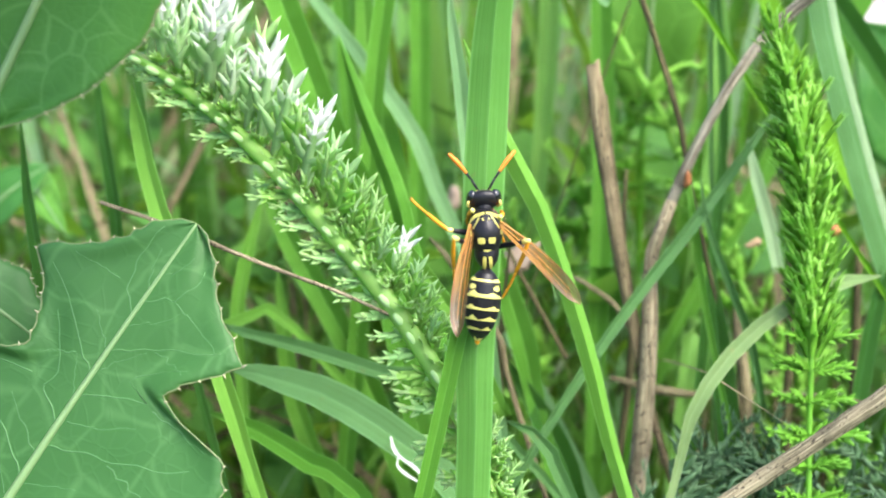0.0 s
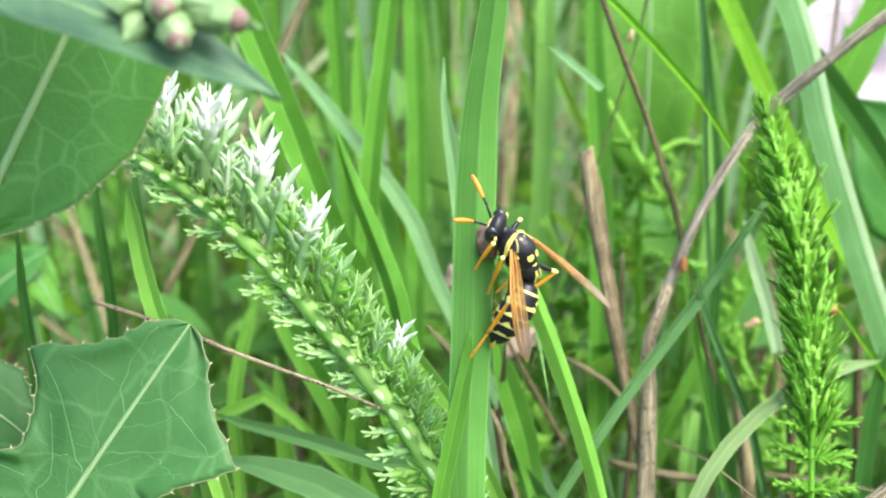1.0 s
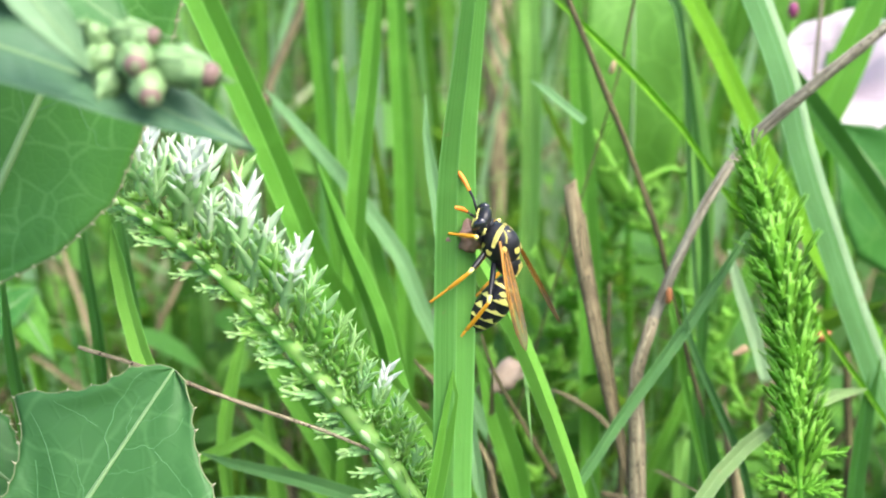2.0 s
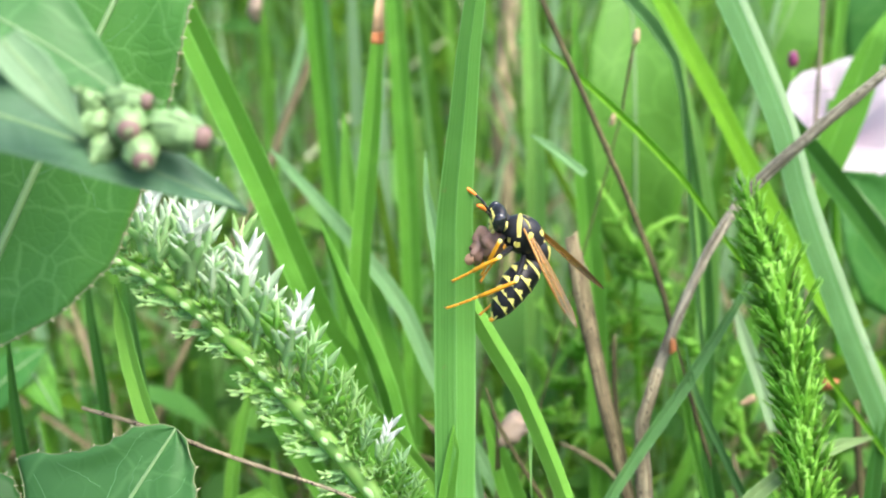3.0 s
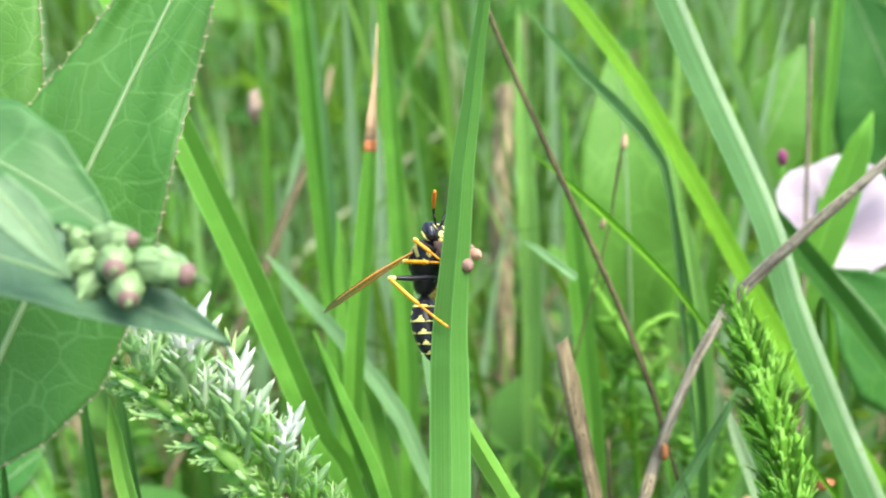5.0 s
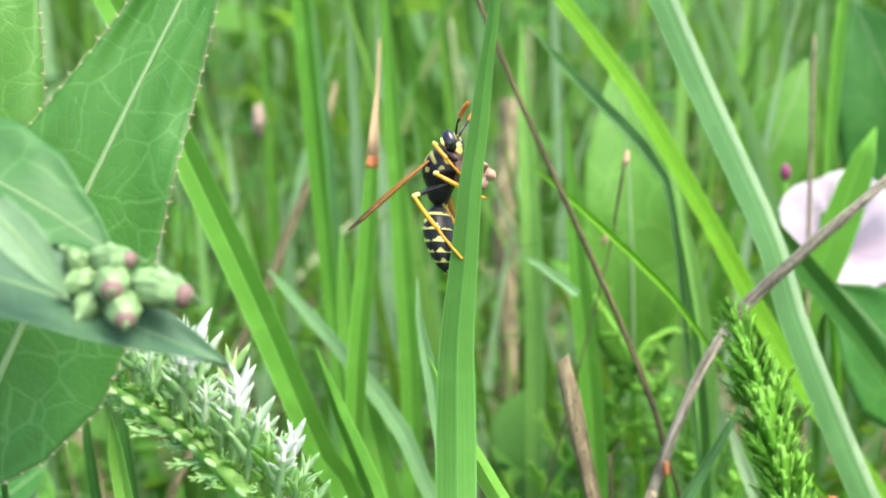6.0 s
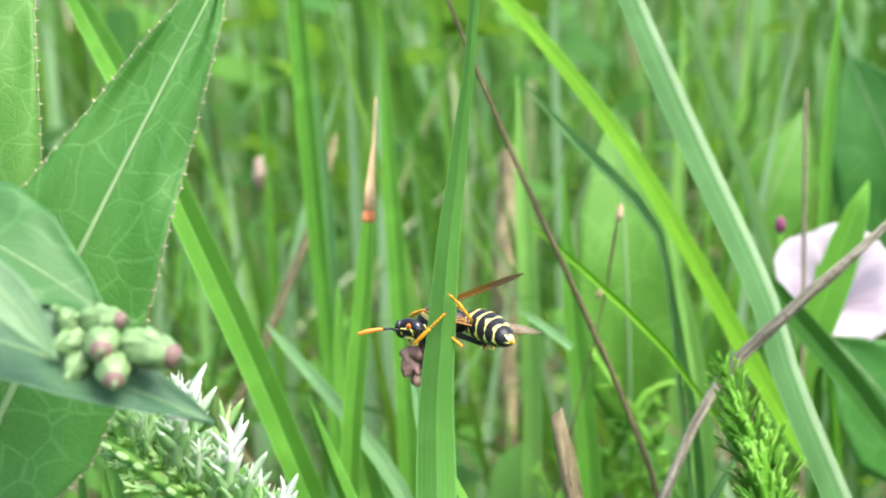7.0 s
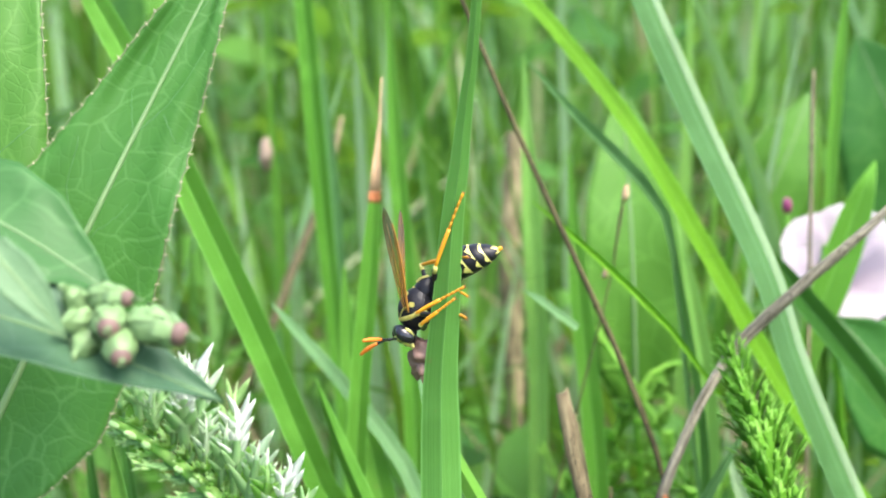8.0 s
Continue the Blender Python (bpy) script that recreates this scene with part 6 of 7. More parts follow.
for k, (c0, c1) in enumerate(zip(cuts, cuts[1:])):
    bm = bmesh.new()
    n, sides, rings = 22, 56, []
    for i in range(n + 1):
        s = c0 + (c1 - c0) * i / n - (0.012 if k and i == 0 else 0)
        grow = (0.955 + 0.05 * (i / n)) if k < 5 else 0.97
        r = girth(max(0, s)) * grow
        sag = -1.7 * s * s
        rings.append([bm.verts.new((-TAIL * s, r * math.cos(a), r * 0.92 * math.sin(a) + sag)) for a in [2 * math.pi * j / sides for j in range(sides)]])
    for i, (r0, r1) in enumerate(zip(rings, rings[1:])):
        for j in range(sides):
            f = bm.faces.new((r0[j], r0[(j + 1) % sides], r1[(j + 1) % sides], r1[j]))
            a = 2 * math.pi * (j + 0.5) / sides
            side_a = min(abs(a - math.pi / 2), 2 * math.pi - abs(a - math.pi / 2))
            wander = noise.noise((3.1 * math.cos(a), 3.1 * math.sin(a), 1.7 * k)) + 0.5 * noise.noise((7 * math.cos(a), 7 * math.sin(a), 2.9 * k))
            if k == 0:
                edge = 0.80 + 0.08 * abs(math.sin(a)) + 0.10 * wander
            else:
                # broad over the back with two forward lobes, pinched at the flank, a blotch low down
                over = max(0.0, math.cos(side_a * 0.95)) ** 0.7 if side_a < 1.65 else 0.0
                edge = 0.93 - 0.15 * over - 0.16 * math.exp(-((side_a - 0.62) / 0.26) ** 2) + 0.06 * math.exp(-(side_a / 0.2) ** 2)
                edge += 0.10 * math.exp(-((side_a - 1.35) / 0.16) ** 2) - 0.34 * math.exp(-((side_a - 1.85) / 0.22) ** 2) + 0.17 * wander
            spot = k == 1 and ((i + 0.5) / n - 0.36) ** 2 / 0.030 + (side_a - 0.85) ** 2 / 0.07 < 1
            f.material_index = 1 if (i + 0.5) / n > edge or spot else 0
    for ring in (rings[0], rings[-1]):
        bm.faces.new(ring)
    if abdomen is None:
        abdomen = part("abdomen", mm(bm), (BLACK, YELLOW), wasp, "black abdomen with yellow bands")
    else:
        part("segment", mm(bm), (BLACK, YELLOW), abdomen)
bm = bmesh.new()
ball(bm, (-TAIL * 1.0, 0, -1.72), (0.42, 0.28, 0.26), seg=10, rings=8)
part("tail_tip", mm(bm), ORANGE, abdomen, "orange tail tip")

# wings, folded lengthwise, along +x from their hinge
wing = {}
for s, key in ((1, "left"), (-1, "right")):
    rows = [(0, 0, 0, 0.5), (1.5, 0, 0.05, 1.0), (4.5, -s * 0.15, 0.1, 1.55), (8.0, -s * 0.1, 0.05, 1.75), (10.2, s * 0.05, 0, 1.35), (11.4, s * 0.2, 0, 0.25)]
    rows = [tuple(v * MM for v in r) for r in spline(rows, 24)]
    wing[key] = part("wing", ribbon(bmesh.new(), rows, (0, 0, 1), 0.30, (0, 12 * s), 0.000025, 6), WING, wasp, "translucent amber folded wing")
    for side, w in ((-0.42, 0.22), (-0.1, 0.12), (0.2, 0.09)):
        vein = [(r[0], r[1] + side * r[3] * s, r[2] + (abs(side * 2) - 0.5) * 0.3 * r[3] + 0.00003, w * MM * (1 - 0.6 * i / 20)) for i, r in enumerate(rows[:21])]
        part("vein", tube(bmesh.new(), vein, 6), VEIN, wing[key], "amber wing vein")

# legs: thigh part with a shank under it
HIP = {"front": (1.55, 0.75, -1.25), "middle": (0.15, 0.9, -1.4), "hind": (-1.35, 0.8, -1.25)}
LONG = {"front": (2.7, 4.6), "middle": (3.2, 5.8), "hind": (4.5, 8.2)}
leg, shank = {}, {}
for kind, s in product(HIP, (1, -1)):
    l1, l2 = LONG[kind]
    bm = bmesh.new()
    tube(bm, [(-0.5, 0, 0.35, 0.7), (0, 0, 0, 0.62), (l1 * 0.45, 0, 0.08, 0.62), (l1 * 0.82, 0, 0.03, 0.46), (l1, 0, 0, 0.42)], 10)
    me_leg = part("leg", mm(bm), BLACK, wasp, "leg with a black thigh")
    bm = bmesh.new()
    tube(bm, [(l1 * 0.84, 0, 0.03, 0.50), (l1 * 0.95, 0, 0.01, 0.5), (l1 * 1.03, 0, 0, 0.40)], 10)
    part("knee", mm(bm), YELLOW, me_leg, "yellow knee")
    bm = bmesh.new()
    shin, foot = l2 * 0.52, l2 * 0.48
    tube(bm, spline([(0, 0, 0, 0.36), (shin * 0.5, 0, 0.07, 0.46), (shin, 0, 0, 0.42)], 8), 10)
    shank[kind, s] = part("shin", mm(bm), ORANGE, me_leg, "yellow-orange shin and foot")
    for q in range(5):
        bm = bmesh.new()
        x0, x1 = shin + foot * q / 5, shin + foot * (q + 1) / 5
        tube(bm, [(x0, 0, -0.02 * q * q * 0.6, 0.24), (x1 - 0.05, 0, -0.02 * (q + 1) ** 2 * 0.6, 0.32), (x1, 0, -0.02 * (q + 1) ** 2 * 0.6, 0.26)], 8)
        part("foot_joint", mm(bm), ORANGE, shank[kind, s])
        if q == 4:
            for e in (-1, 1):
                bm = bmesh.new()
                tube(bm, [(x1 - 0.05, 0, -0.3, 0.12), (x1 + 0.15, e * 0.15, -0.3, 0.09), (x1 + 0.25, e * 0.22, -0.45, 0.03)], 6)
                part("claw", mm(bm), RUST, shank[kind, s])
    leg[kind, s] = me_leg

# chewed prey in the jaws
bm = bmesh.new()
ball(bm, (0, 0, 0), (1.55, 1.5, 2.1), seg=30, rings=22)
for v in bm.verts:
    n = noise.noise(v.co * 1.1 + Vector((4, 1, 2))) * 0.55 + noise.noise(v.co * 2.7) * 0.28
    v.co *= 1 + n
prey = thing("prey_lump", (0, 0, 0), "chewed pinkish-brown insect prey carried in the jaws", "prey")
part("flesh", mm(bm), PREY, prey)
for at, r, mat, name in (((0.3, 0.7, -2.1), 0.62, PREY_PALE, "pale flesh knob"), ((-0.9, -0.5, -1.9), 0.8, PREY, "brown flesh knob"), ((0.9, -0.8, -0.6), 0.6, PREY, "brown flesh knob")):
    bm = bmesh.new()
    ball(bm, at, (r, r * 0.85, r * 1.25), seg=14, rings=10)
    for v in bm.verts:
        v.co += Vector((1, 1, 1)) * 0.12 * noise.noise(v.co * 3)
    part("shred", mm(bm), mat, prey, name)

# ---- what the wasp does: seconds, thorax, ahead, back, tail, left and right wing, bow of the head, feet (front, middle, hind; left then right) ----
ACTS = [
    (0, (-0.0003, -0.0058, 0.1178), (-0.050, 0.495, 0.867), (0.000, -0.869, 0.496), (-0.119, -0.358, -0.926), (-0.146, -0.572, -0.807), (0.713, -0.373, -0.593), -8.0, (-0.0024, -0.0024, 0.1174), (0.0017, -0.0018, 0.1186), (-0.0081, -0.0018, 0.1198), (0.0020, -0.0032, 0.1154), (-0.0035, -0.0053, 0.1107), (0.0018, -0.0056, 0.1102)),
    (0.3, (-0.0002, -0.0046, 0.1198), (-0.296, 0.380, 0.876), (0.095, -0.846, 0.525), (-0.104, -0.301, -0.948), (-0.006, -0.607, -0.795), (0.793, -0.333, -0.511), -4.0, (-0.0033, -0.0021, 0.1187), (0.0017, -0.0004, 0.1214), (-0.0042, -0.0024, 0.1179), (0.0026, -0.0013, 0.1180), (-0.0033, -0.0049, 0.1113), (0.0029, -0.0034, 0.1132)),
    (0.5, (0.0002, -0.0033, 0.1218), (-0.557, 0.230, 0.798), (0.247, -0.766, 0.594), (-0.249, -0.284, -0.926), (0.199, -0.590, -0.783), (0.852, -0.298, -0.430), 0.0, (-0.0045, -0.0029, 0.1201), (0.0015, 0.0014, 0.1253), (-0.0031, -0.0035, 0.1162), (0.0022, 0.0008, 0.1199), (-0.0037, -0.0048, 0.1118), (0.0036, -0.0019, 0.1149)),
    (0.8, (0.0022, -0.0024, 0.1236), (-0.556, 0.214, 0.803), (0.358, -0.706, 0.610), (-0.296, -0.313, -0.902), (0.135, -0.583, -0.801), (0.793, -0.274, -0.544), 2.0, (-0.0030, -0.0024, 0.1215), (0.0018, 0.0021, 0.1246), (-0.0013, -0.0028, 0.1179), (0.0021, 0.0008, 0.1194), (-0.0025, -0.0043, 0.1128), (0.0029, -0.0008, 0.1156)),
    (1.0, (0.0037, -0.0017, 0.1248), (-0.550, 0.155, 0.820), (0.504, -0.613, 0.608), (-0.420, -0.333, -0.844), (0.087, -0.577, -0.812), (0.749, -0.239, -0.618), 4.0, (-0.0008, -0.0017, 0.1227), (0.0017, 0.0026, 0.1235), (0.0006, -0.0020, 0.1201), (0.0018, 0.0008, 0.1190), (-0.0012, -0.0041, 0.1138), (0.0012, -0.0000, 0.1168)),
    (1.2, (0.0043, 0.0002, 0.1255), (-0.492, 0.219, 0.843), (0.787, -0.286, 0.546), (-0.498, -0.317, -0.807), (0.133, -0.534, -0.835), (0.643, -0.229, -0.731), 4.0, (0.0003, -0.0013, 0.1231), (0.0013, 0.0026, 0.1234), (-0.0017, -0.0014, 0.1207), (0.0016, 0.0009, 0.1190), (-0.0015, -0.0034, 0.1149), (0.0013, 0.0001, 0.1171)),
    (1.5, (0.0061, 0.0012, 0.1251), (-0.411, 0.232, 0.882), (0.900, -0.046, 0.434), (-0.524, -0.310, -0.794), (0.177, -0.446, -0.878), (0.547, -0.204, -0.812), 4.0, (0.0016, -0.0005, 0.1234), (0.0017, 0.0026, 0.1237), (-0.0020, -0.0005, 0.1215), (0.0018, 0.0008, 0.1190), (-0.0007, -0.0026, 0.1163), (0.0016, 0.0003, 0.1177)),
    (1.7, (0.0055, 0.0015, 0.1262), (-0.383, 0.230, 0.895), (0.872, -0.144, 0.467), (-0.527, -0.304, -0.794), (0.096, -0.444, -0.891), (0.292, -0.238, -0.926), 4.0, (0.0004, 0.0004, 0.1256), (0.0010, 0.0024, 0.1237), (-0.0028, -0.0008, 0.1218), (0.0014, 0.0016, 0.1215), (-0.0021, -0.0029, 0.1162), (0.0010, 0.0001, 0.1176)),
    (2.8, (0.0016, -0.0000, 0.1336), (-0.779, -0.017, 0.626), (0.275, -0.780, 0.562), (0.100, -0.120, -0.988), (0.510, -0.528, -0.679), (0.939, -0.095, -0.329), 2.0, (-0.0015, -0.0002, 0.1292), (0.0022, 0.0045, 0.1382), (-0.0023, 0.0002, 0.1265), (0.0039, 0.0038, 0.1322), (0.0030, -0.0001, 0.1237), (0.0044, 0.0032, 0.1306)),
    (3.0, (0.0069, 0.0034, 0.1347), (-0.699, 0.057, 0.713), (0.657, -0.074, 0.750), (-0.815, -0.282, -0.507), (0.404, -0.367, -0.838), (0.708, 0.007, -0.707), 4.0, (0.0023, 0.0014, 0.1312), (0.0024, 0.0042, 0.1314), (-0.0007, 0.0015, 0.1307), (0.0022, 0.0036, 0.1298), (-0.0014, 0.0006, 0.1280), (0.0021, 0.0025, 0.1264)),
    (3.2, (0.0081, 0.0043, 0.1372), (-0.521, 0.150, 0.840), (0.797, -0.008, 0.604), (-0.560, -0.250, -0.790), (0.255, -0.336, -0.907), (0.474, -0.053, -0.879), 5.0, (0.0014, 0.0025, 0.1343), (0.0019, 0.0050, 0.1341), (0.0004, 0.0026, 0.1337), (0.0025, 0.0037, 0.1295), (-0.0002, 0.0006, 0.1276), (0.0022, 0.0030, 0.1272)),
    (3.5, (0.0090, 0.0048, 0.1382), (-0.381, 0.188, 0.905), (0.930, 0.027, 0.366), (-0.500, -0.220, -0.838), (0.165, -0.290, -0.943), (0.294, 0.019, -0.955), 6.0, (0.0011, 0.0033, 0.1362), (0.0014, 0.0058, 0.1360), (0.0011, 0.0034, 0.1359), (0.0026, 0.0040, 0.1302), (0.0004, 0.0010, 0.1282), (0.0021, 0.0038, 0.1294)),
    (3.7, (0.0094, 0.0049, 0.1390), (-0.302, 0.173, 0.937), (0.947, 0.159, 0.278), (-0.500, -0.300, -0.812), (0.144, -0.285, -0.948), (0.287, 0.072, -0.955), 6.0, (0.0018, 0.0036, 0.1374), (0.0020, 0.0060, 0.1373), (0.0014, 0.0035, 0.1366), (0.0029, 0.0043, 0.1315), (0.0008, 0.0013, 0.1293), (0.0024, 0.0040, 0.1302)),
    (4.0, (0.0089, 0.0051, 0.1404), (-0.195, 0.124, 0.973), (0.859, 0.509, 0.063), (-0.539, -0.431, -0.724), (0.141, -0.276, -0.951), (0.247, 0.258, -0.934), 8.0, (0.0035, 0.0040, 0.1388), (0.0032, 0.0068, 0.1429), (0.0012, 0.0030, 0.1361), (0.0024, 0.0045, 0.1341), (0.0019, 0.0018, 0.1313), (0.0024, 0.0039, 0.1321)),
    (4.2, (0.0052, 0.0075, 0.1404), (0.010, 0.076, 0.997), (0.583, 0.810, -0.058), (-0.246, -0.403, -0.881), (0.289, -0.157, -0.945), (-0.163, 0.279, -0.946), 9.0, (0.0040, 0.0058, 0.1391), (0.0011, 0.0061, 0.1404), (0.0037, 0.0052, 0.1368), (0.0002, 0.0052, 0.1370), (0.0033, 0.0041, 0.1328), (0.0009, 0.0041, 0.1330)),
    (4.5, (0.0035, 0.0095, 0.1402), (0.140, 0.003, 0.990), (0.244, 0.968, -0.061), (-0.107, -0.300, -0.948), (0.183, -0.150, -0.972), (-0.687, 0.003, -0.726), 10.0, (0.0036, 0.0055, 0.1416), (-0.0015, 0.0049, 0.1399), (0.0035, 0.0047, 0.1387), (-0.0016, 0.0047, 0.1381), (0.0033, 0.0037, 0.1347), (-0.0014, 0.0043, 0.1367)),
    (4.7, (-0.0002, 0.0086, 0.1406), (0.110, 0.101, 0.989), (-0.571, 0.818, -0.071), (-0.135, -0.345, -0.929), (0.476, 0.225, -0.850), (-0.816, -0.159, -0.556), 10.0, (0.0026, 0.0057, 0.1422), (0.0005, 0.0038, 0.1423), (0.0024, 0.0046, 0.1381), (0.0003, 0.0038, 0.1424), (0.0024, 0.0037, 0.1347), (-0.0004, 0.0020, 0.1354)),
    (5.25, (-0.0016, 0.0087, 0.1481), (0.263, 0.139, 0.955), (-0.853, 0.478, 0.209), (0.150, -0.335, -0.930), (-0.283, 0.499, -0.819), (-0.827, -0.246, -0.505), 13.0, (0.0017, 0.0071, 0.1483), (0.0008, 0.0051, 0.1485), (0.0028, 0.0067, 0.1465), (0.0017, 0.0049, 0.1482), (0.0016, 0.0055, 0.1419), (0.0007, 0.0033, 0.1420)),
    (5.8, (-0.0034, 0.0089, 0.1559), (0.441, 0.121, 0.889), (-0.898, 0.179, 0.401), (0.407, -0.304, -0.861), (-0.773, 0.406, -0.488), (-0.853, -0.331, -0.403), 14.0, (0.0007, 0.0085, 0.1550), (0.0005, 0.0067, 0.1548), (0.0027, 0.0081, 0.1531), (0.0032, 0.0060, 0.1544), (0.0004, 0.0071, 0.1492), (0.0018, 0.0044, 0.1478)),
    (6.0, (0.0010, 0.0105, 0.1550), (0.270, 0.177, 0.945), (-0.875, 0.405, 0.265), (-0.095, -0.330, -0.939), (0.137, 0.390, -0.911), (-0.792, -0.161, -0.589), 24.0, (0.0050, 0.0083, 0.1547), (0.0030, 0.0069, 0.1551), (0.0050, 0.0079, 0.1524), (0.0054, 0.0062, 0.1525), (0.0035, 0.0067, 0.1472), (0.0025, 0.0044, 0.1466)),
    (6.2, (0.0007, 0.0100, 0.1547), (0.062, -0.078, 0.995), (-0.458, 0.885, 0.080), (0.024, -0.320, -0.947), (0.349, 0.327, -0.879), (-0.645, -0.187, -0.741), 18.0, (0.0045, 0.0079, 0.1552), (0.0021, 0.0071, 0.1543), (0.0042, 0.0074, 0.1523), (0.0034, 0.0058, 0.1529), (0.0031, 0.0063, 0.1471), (0.0016, 0.0041, 0.1465)),
    (6.5, (0.0006, 0.0097, 0.1563), (-0.138, -0.183, 0.973), (-0.154, 0.976, 0.157), (0.004, -0.308, -0.952), (0.472, 0.262, -0.842), (-0.475, -0.099, -0.875), 24.0, (0.0040, 0.0062, 0.1522), (-0.0002, 0.0084, 0.1552), (0.0038, 0.0060, 0.1512), (0.0041, 0.0052, 0.1530), (0.0030, 0.0059, 0.1478), (0.0014, 0.0038, 0.1472)),
    (6.7, (0.0002, 0.0086, 0.1543), (-0.344, -0.564, 0.750), (-0.097, 0.830, 0.550), (0.137, -0.151, -0.979), (0.590, 0.294, -0.752), (-0.208, -0.108, -0.972), 16.0, (0.0036, 0.0062, 0.1588), (-0.0017, 0.0073, 0.1547), (0.0044, 0.0063, 0.1533), (0.0041, 0.0050, 0.1533), (0.0039, 0.0061, 0.1491), (0.0021, 0.0039, 0.1483)),
    (6.8, (0.0013, 0.0083, 0.1532), (-0.444, -0.692, 0.569), (-0.058, 0.578, 0.814), (0.154, -0.098, -0.983), (0.848, 0.243, -0.471), (-0.059, -0.202, -0.978), 8.0, (0.0018, 0.0060, 0.1607), (0.0027, 0.0059, 0.1552), (0.0055, 0.0062, 0.1534), (0.0045, 0.0050, 0.1529), (0.0045, 0.0053, 0.1491), (0.0023, 0.0034, 0.1472)),
    (6.9, (0.0013, 0.0078, 0.1479), (-0.773, -0.576, 0.265), (-0.045, 0.294, 0.955), (0.729, -0.516, -0.450), (0.961, -0.029, -0.274), (0.731, 0.436, -0.525), 2.0, (0.0018, 0.0039, 0.1500), (0.0005, 0.0054, 0.1485), (0.0049, 0.0040, 0.1486), (0.0041, 0.0054, 0.1495), (0.0038, 0.0039, 0.1499), (0.0046, 0.0052, 0.1484)),
    (7.0, (0.0011, 0.0075, 0.1452), (-0.929, -0.368, -0.029), (-0.089, -0.014, 0.996), (0.560, -0.820, 0.120), (0.974, -0.118, -0.194), (0.944, 0.184, 0.274), -10.0, (0.0019, 0.0034, 0.1472), (-0.0002, 0.0054, 0.1475), (0.0036, 0.0041, 0.1436), (0.0039, 0.0055, 0.1475), (0.0029, 0.0037, 0.1491), (0.0062, 0.0058, 0.1425)),
    (7.2, (0.0007, 0.0073, 0.1440), (-0.904, -0.345, -0.252), (-0.249, -0.021, 0.968), (0.660, -0.740, 0.070), (0.987, -0.057, -0.154), (0.957, 0.180, 0.228), -14.0, (0.0019, 0.0034, 0.1469), (0.0002, 0.0053, 0.1465), (0.0034, 0.0041, 0.1432), (0.0038, 0.0054, 0.1465), (0.0028, 0.0038, 0.1494), (0.0047, 0.0056, 0.1471)),
    (7.5, (-0.0014, 0.0080, 0.1473), (-0.850, -0.400, -0.340), (-0.420, 0.066, 0.900), (0.740, -0.670, 0.010), (0.913, -0.058, -0.403), (0.303, 0.305, 0.903), -16.0, (0.0022, 0.0035, 0.1464), (-0.0005, 0.0052, 0.1453), (0.0034, 0.0044, 0.1440), (0.0036, 0.0058, 0.1474), (0.0021, 0.0040, 0.1487), (0.0021, 0.0056, 0.1567)),
    (7.7, (-0.0018, 0.0075, 0.1464), (-0.660, -0.310, -0.680), (-0.700, 0.037, 0.700), (0.890, -0.400, 0.200), (0.061, 0.057, 0.996), (0.249, 0.402, 0.881), -27.0, (0.0022, 0.0032, 0.1465), (0.0038, 0.0042, 0.1442), (0.0035, 0.0033, 0.1469), (0.0040, 0.0048, 0.1471), (0.0027, 0.0045, 0.1527), (0.0040, 0.0058, 0.1511)),
    (8.0, (-0.0017, 0.0070, 0.1449), (-0.380, -0.200, -0.900), (-0.870, -0.080, 0.400), (0.900, -0.120, 0.620), (-0.139, 0.102, 0.985), (-0.004, 0.493, 0.870), -50.0, (0.0023, 0.0028, 0.1467), (0.0037, 0.0038, 0.1445), (0.0034, 0.0031, 0.1479), (0.0039, 0.0043, 0.1468), (0.0038, 0.0052, 0.1573), (0.0040, 0.0053, 0.1508)),
]


# the broad blade gives a little under the load: seconds, degrees
SWAY = [(0, 0), (1.5, -0.25), (3.5, -0.22), (4.5, -0.08), (5.8, 0.40), (6.0, 0.42), (6.5, 0.24), (7.0, -0.05), (7.5, -0.05), (8.0, -0.1)]


# the head's turn to its left: seconds, degrees
ASIDE = [(0, 0), (0.5, 18), (4.0, 24), (4.5, 0), (6.8, 0), (7.0, 34), (7.5, 16), (8.0, 10)]


def axes(x, z):
    """A turn whose x points along x and whose z leans to z."""
    x = Vector(x).normalized()
    y = Vector(z).cross(x).normalized()
    return Matrix((x, y, x.cross(y))).transposed()


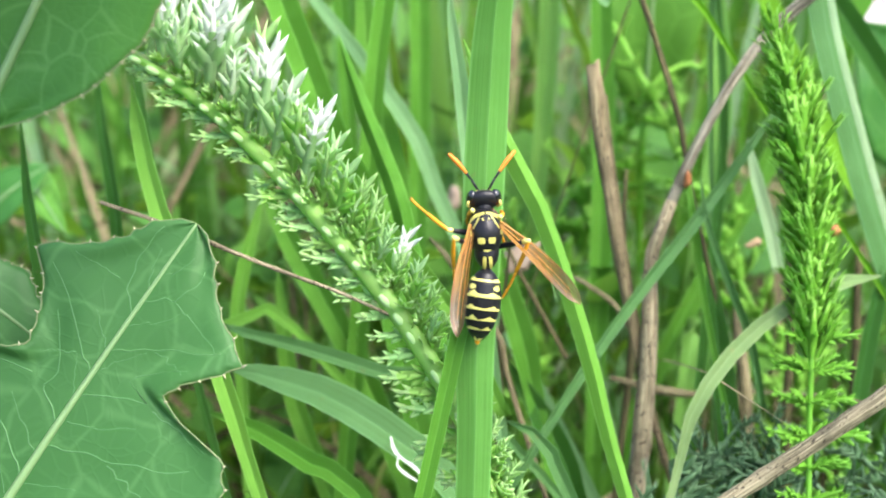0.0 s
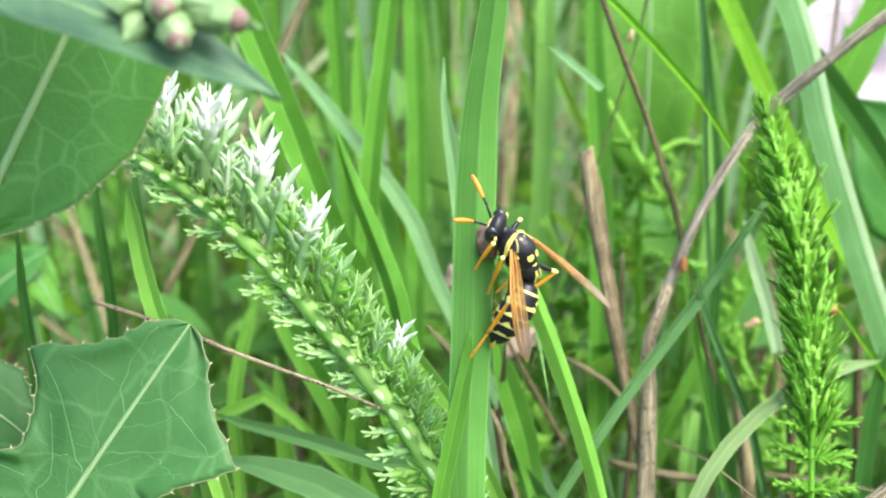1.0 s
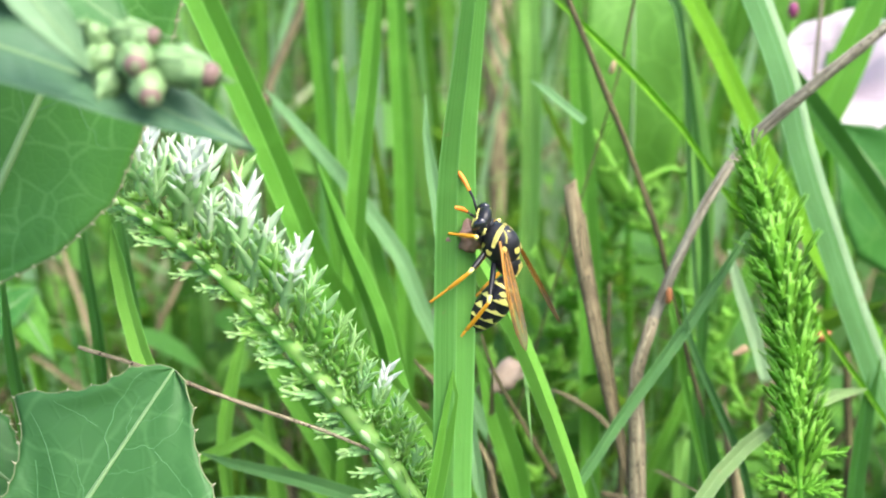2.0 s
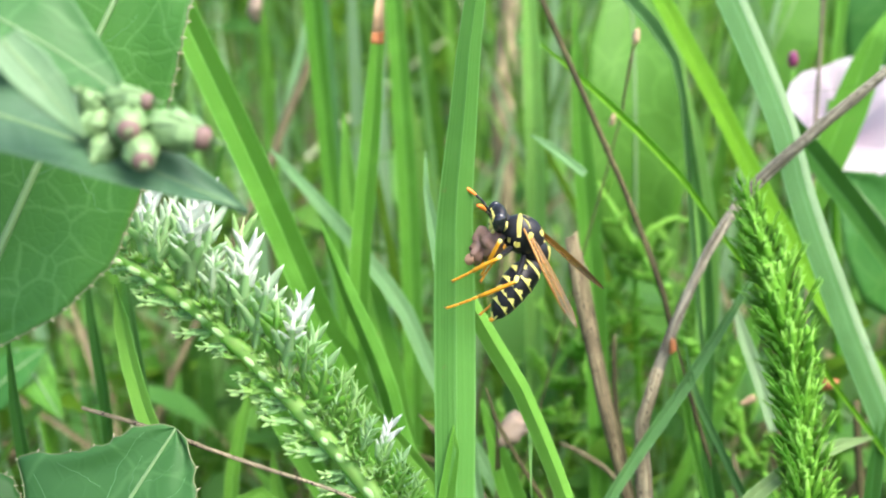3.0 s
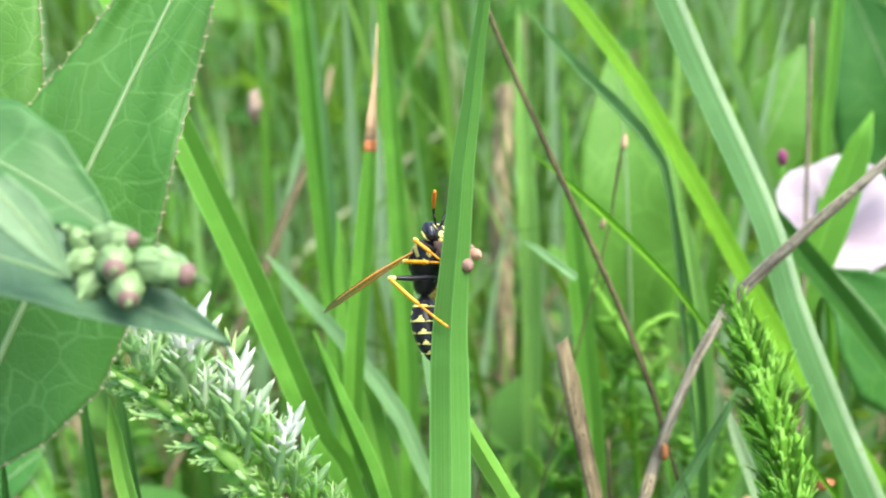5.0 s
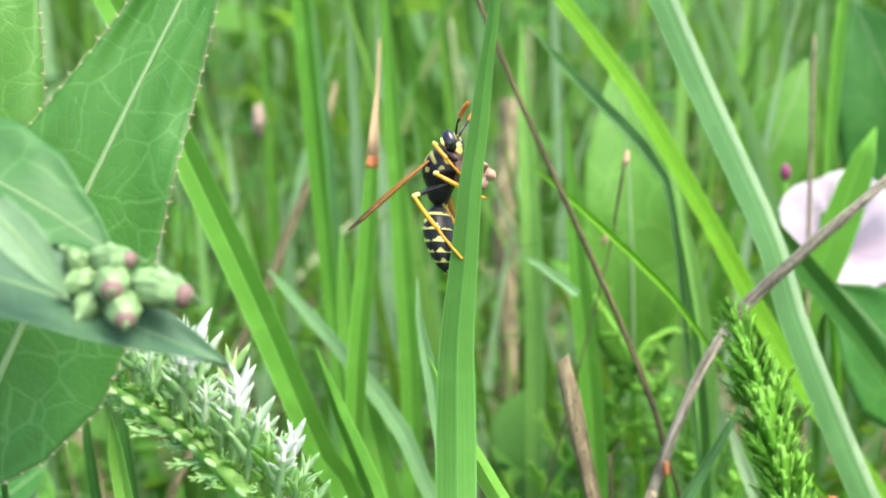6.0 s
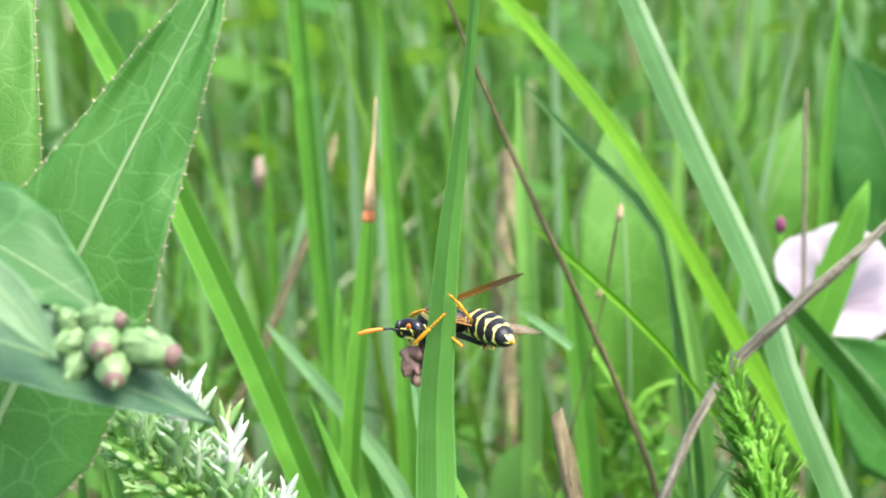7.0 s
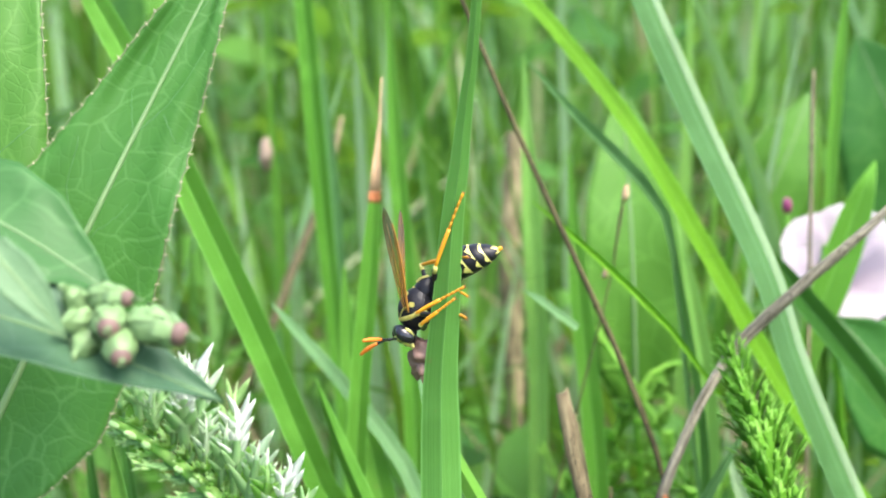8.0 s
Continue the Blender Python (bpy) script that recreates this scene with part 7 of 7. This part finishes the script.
def bend_leg(hip, foot, l1, l2, pole):
    """Turns of thigh and shank (in the thigh's space) that set the foot at its place."""
    way = foot - hip
    d = min(max(way.length, abs(l1 - l2) * 1.05), (l1 + l2) * 0.985)
    way.normalize()
    out = (pole - way * pole.dot(way)).normalized()
    c = (l1 * l1 + d * d - l2 * l2) / (2 * l1 * d)
    knee = hip + way * l1 * c + out * l1 * math.sqrt(max(0, 1 - c * c))
    thigh = axes(knee - hip, out)
    low = axes(hip + way * d - knee, out)
    return Matrix.Translation(hip) @ thigh.to_4x4(), Matrix.Translation((l1, 0, 0)) @ (thigh.transposed() @ low).to_4x4()


def motions():
    body, tail, left, right, load, nod = [], [], [], [], [], []
    legs = {key: [] for key in leg}
    shanks = {key: [] for key in leg}
    for t, at, ahead, back, behind, wing_l, wing_r, bow, *feet in ACTS:
        turn = axes(ahead, back)
        m = Matrix.Translation(at) @ turn.to_4x4()
        inv = turn.transposed()
        body.append((t, m))
        b = inv @ Vector(behind)
        tail.append((t, Matrix.Translation(WAIST * MM) @ axes(-b, Vector((0, 0, 1)) if abs(b.normalized().z) < 0.9 else Vector((1, 0, 0)) * (1 if b.z < 0 else -1)).to_4x4()))
        for rows, d, s in ((left, wing_l, 1), (right, wing_r, -1)):
            w = inv @ Vector(d)
            rows.append((t, Matrix.Translation(Vector((0.75, s * 1.35, 1.05)) * MM) @ axes(w, Vector((-0.25, s * 0.55, 0.8))).to_4x4()))
        neck = Matrix.Translation((2.6 * MM, 0, 0)) @ pose(0, 0, 0, 0, bow, float(np.interp(t, *zip(*ASIDE)))) @ Matrix.Translation((-2.6 * MM, 0, 0))
        nod.append((t, neck))
        load.append((t, m @ neck @ pose(2.3 * MM, 0, -3.45 * MM, 0, -10, 0)))
        for i, (kind, s) in enumerate(product(HIP, (1, -1))):
            hip = Vector(HIP[kind]) * MM
            hip.y *= s
            foot = inv @ (Vector(feet[i]) - Vector(at))
            pole = Vector((0.3 if kind == "front" else (0.0 if kind == "middle" else -0.35), s * 0.9, 0.55))
            a, c = bend_leg(hip, foot, LONG[kind][0] * MM, LONG[kind][1] * MM, pole)
            legs[kind, s].append((t, a))
            shanks[kind, s].append((t, c))
    root = main_blade.location.copy()
    walk(main_blade, [(t, pose(*root, 0, lean, 0)) for t, lean in SWAY])
    walk(wasp, body)
    walk(abdomen, tail)
    walk(wing["left"], left)
    walk(wing["right"], right)
    walk(prey, load)
    walk(head, nod)
    for key in leg:
        walk(leg[key], legs[key])
        walk(shank[key], shanks[key])


motions()
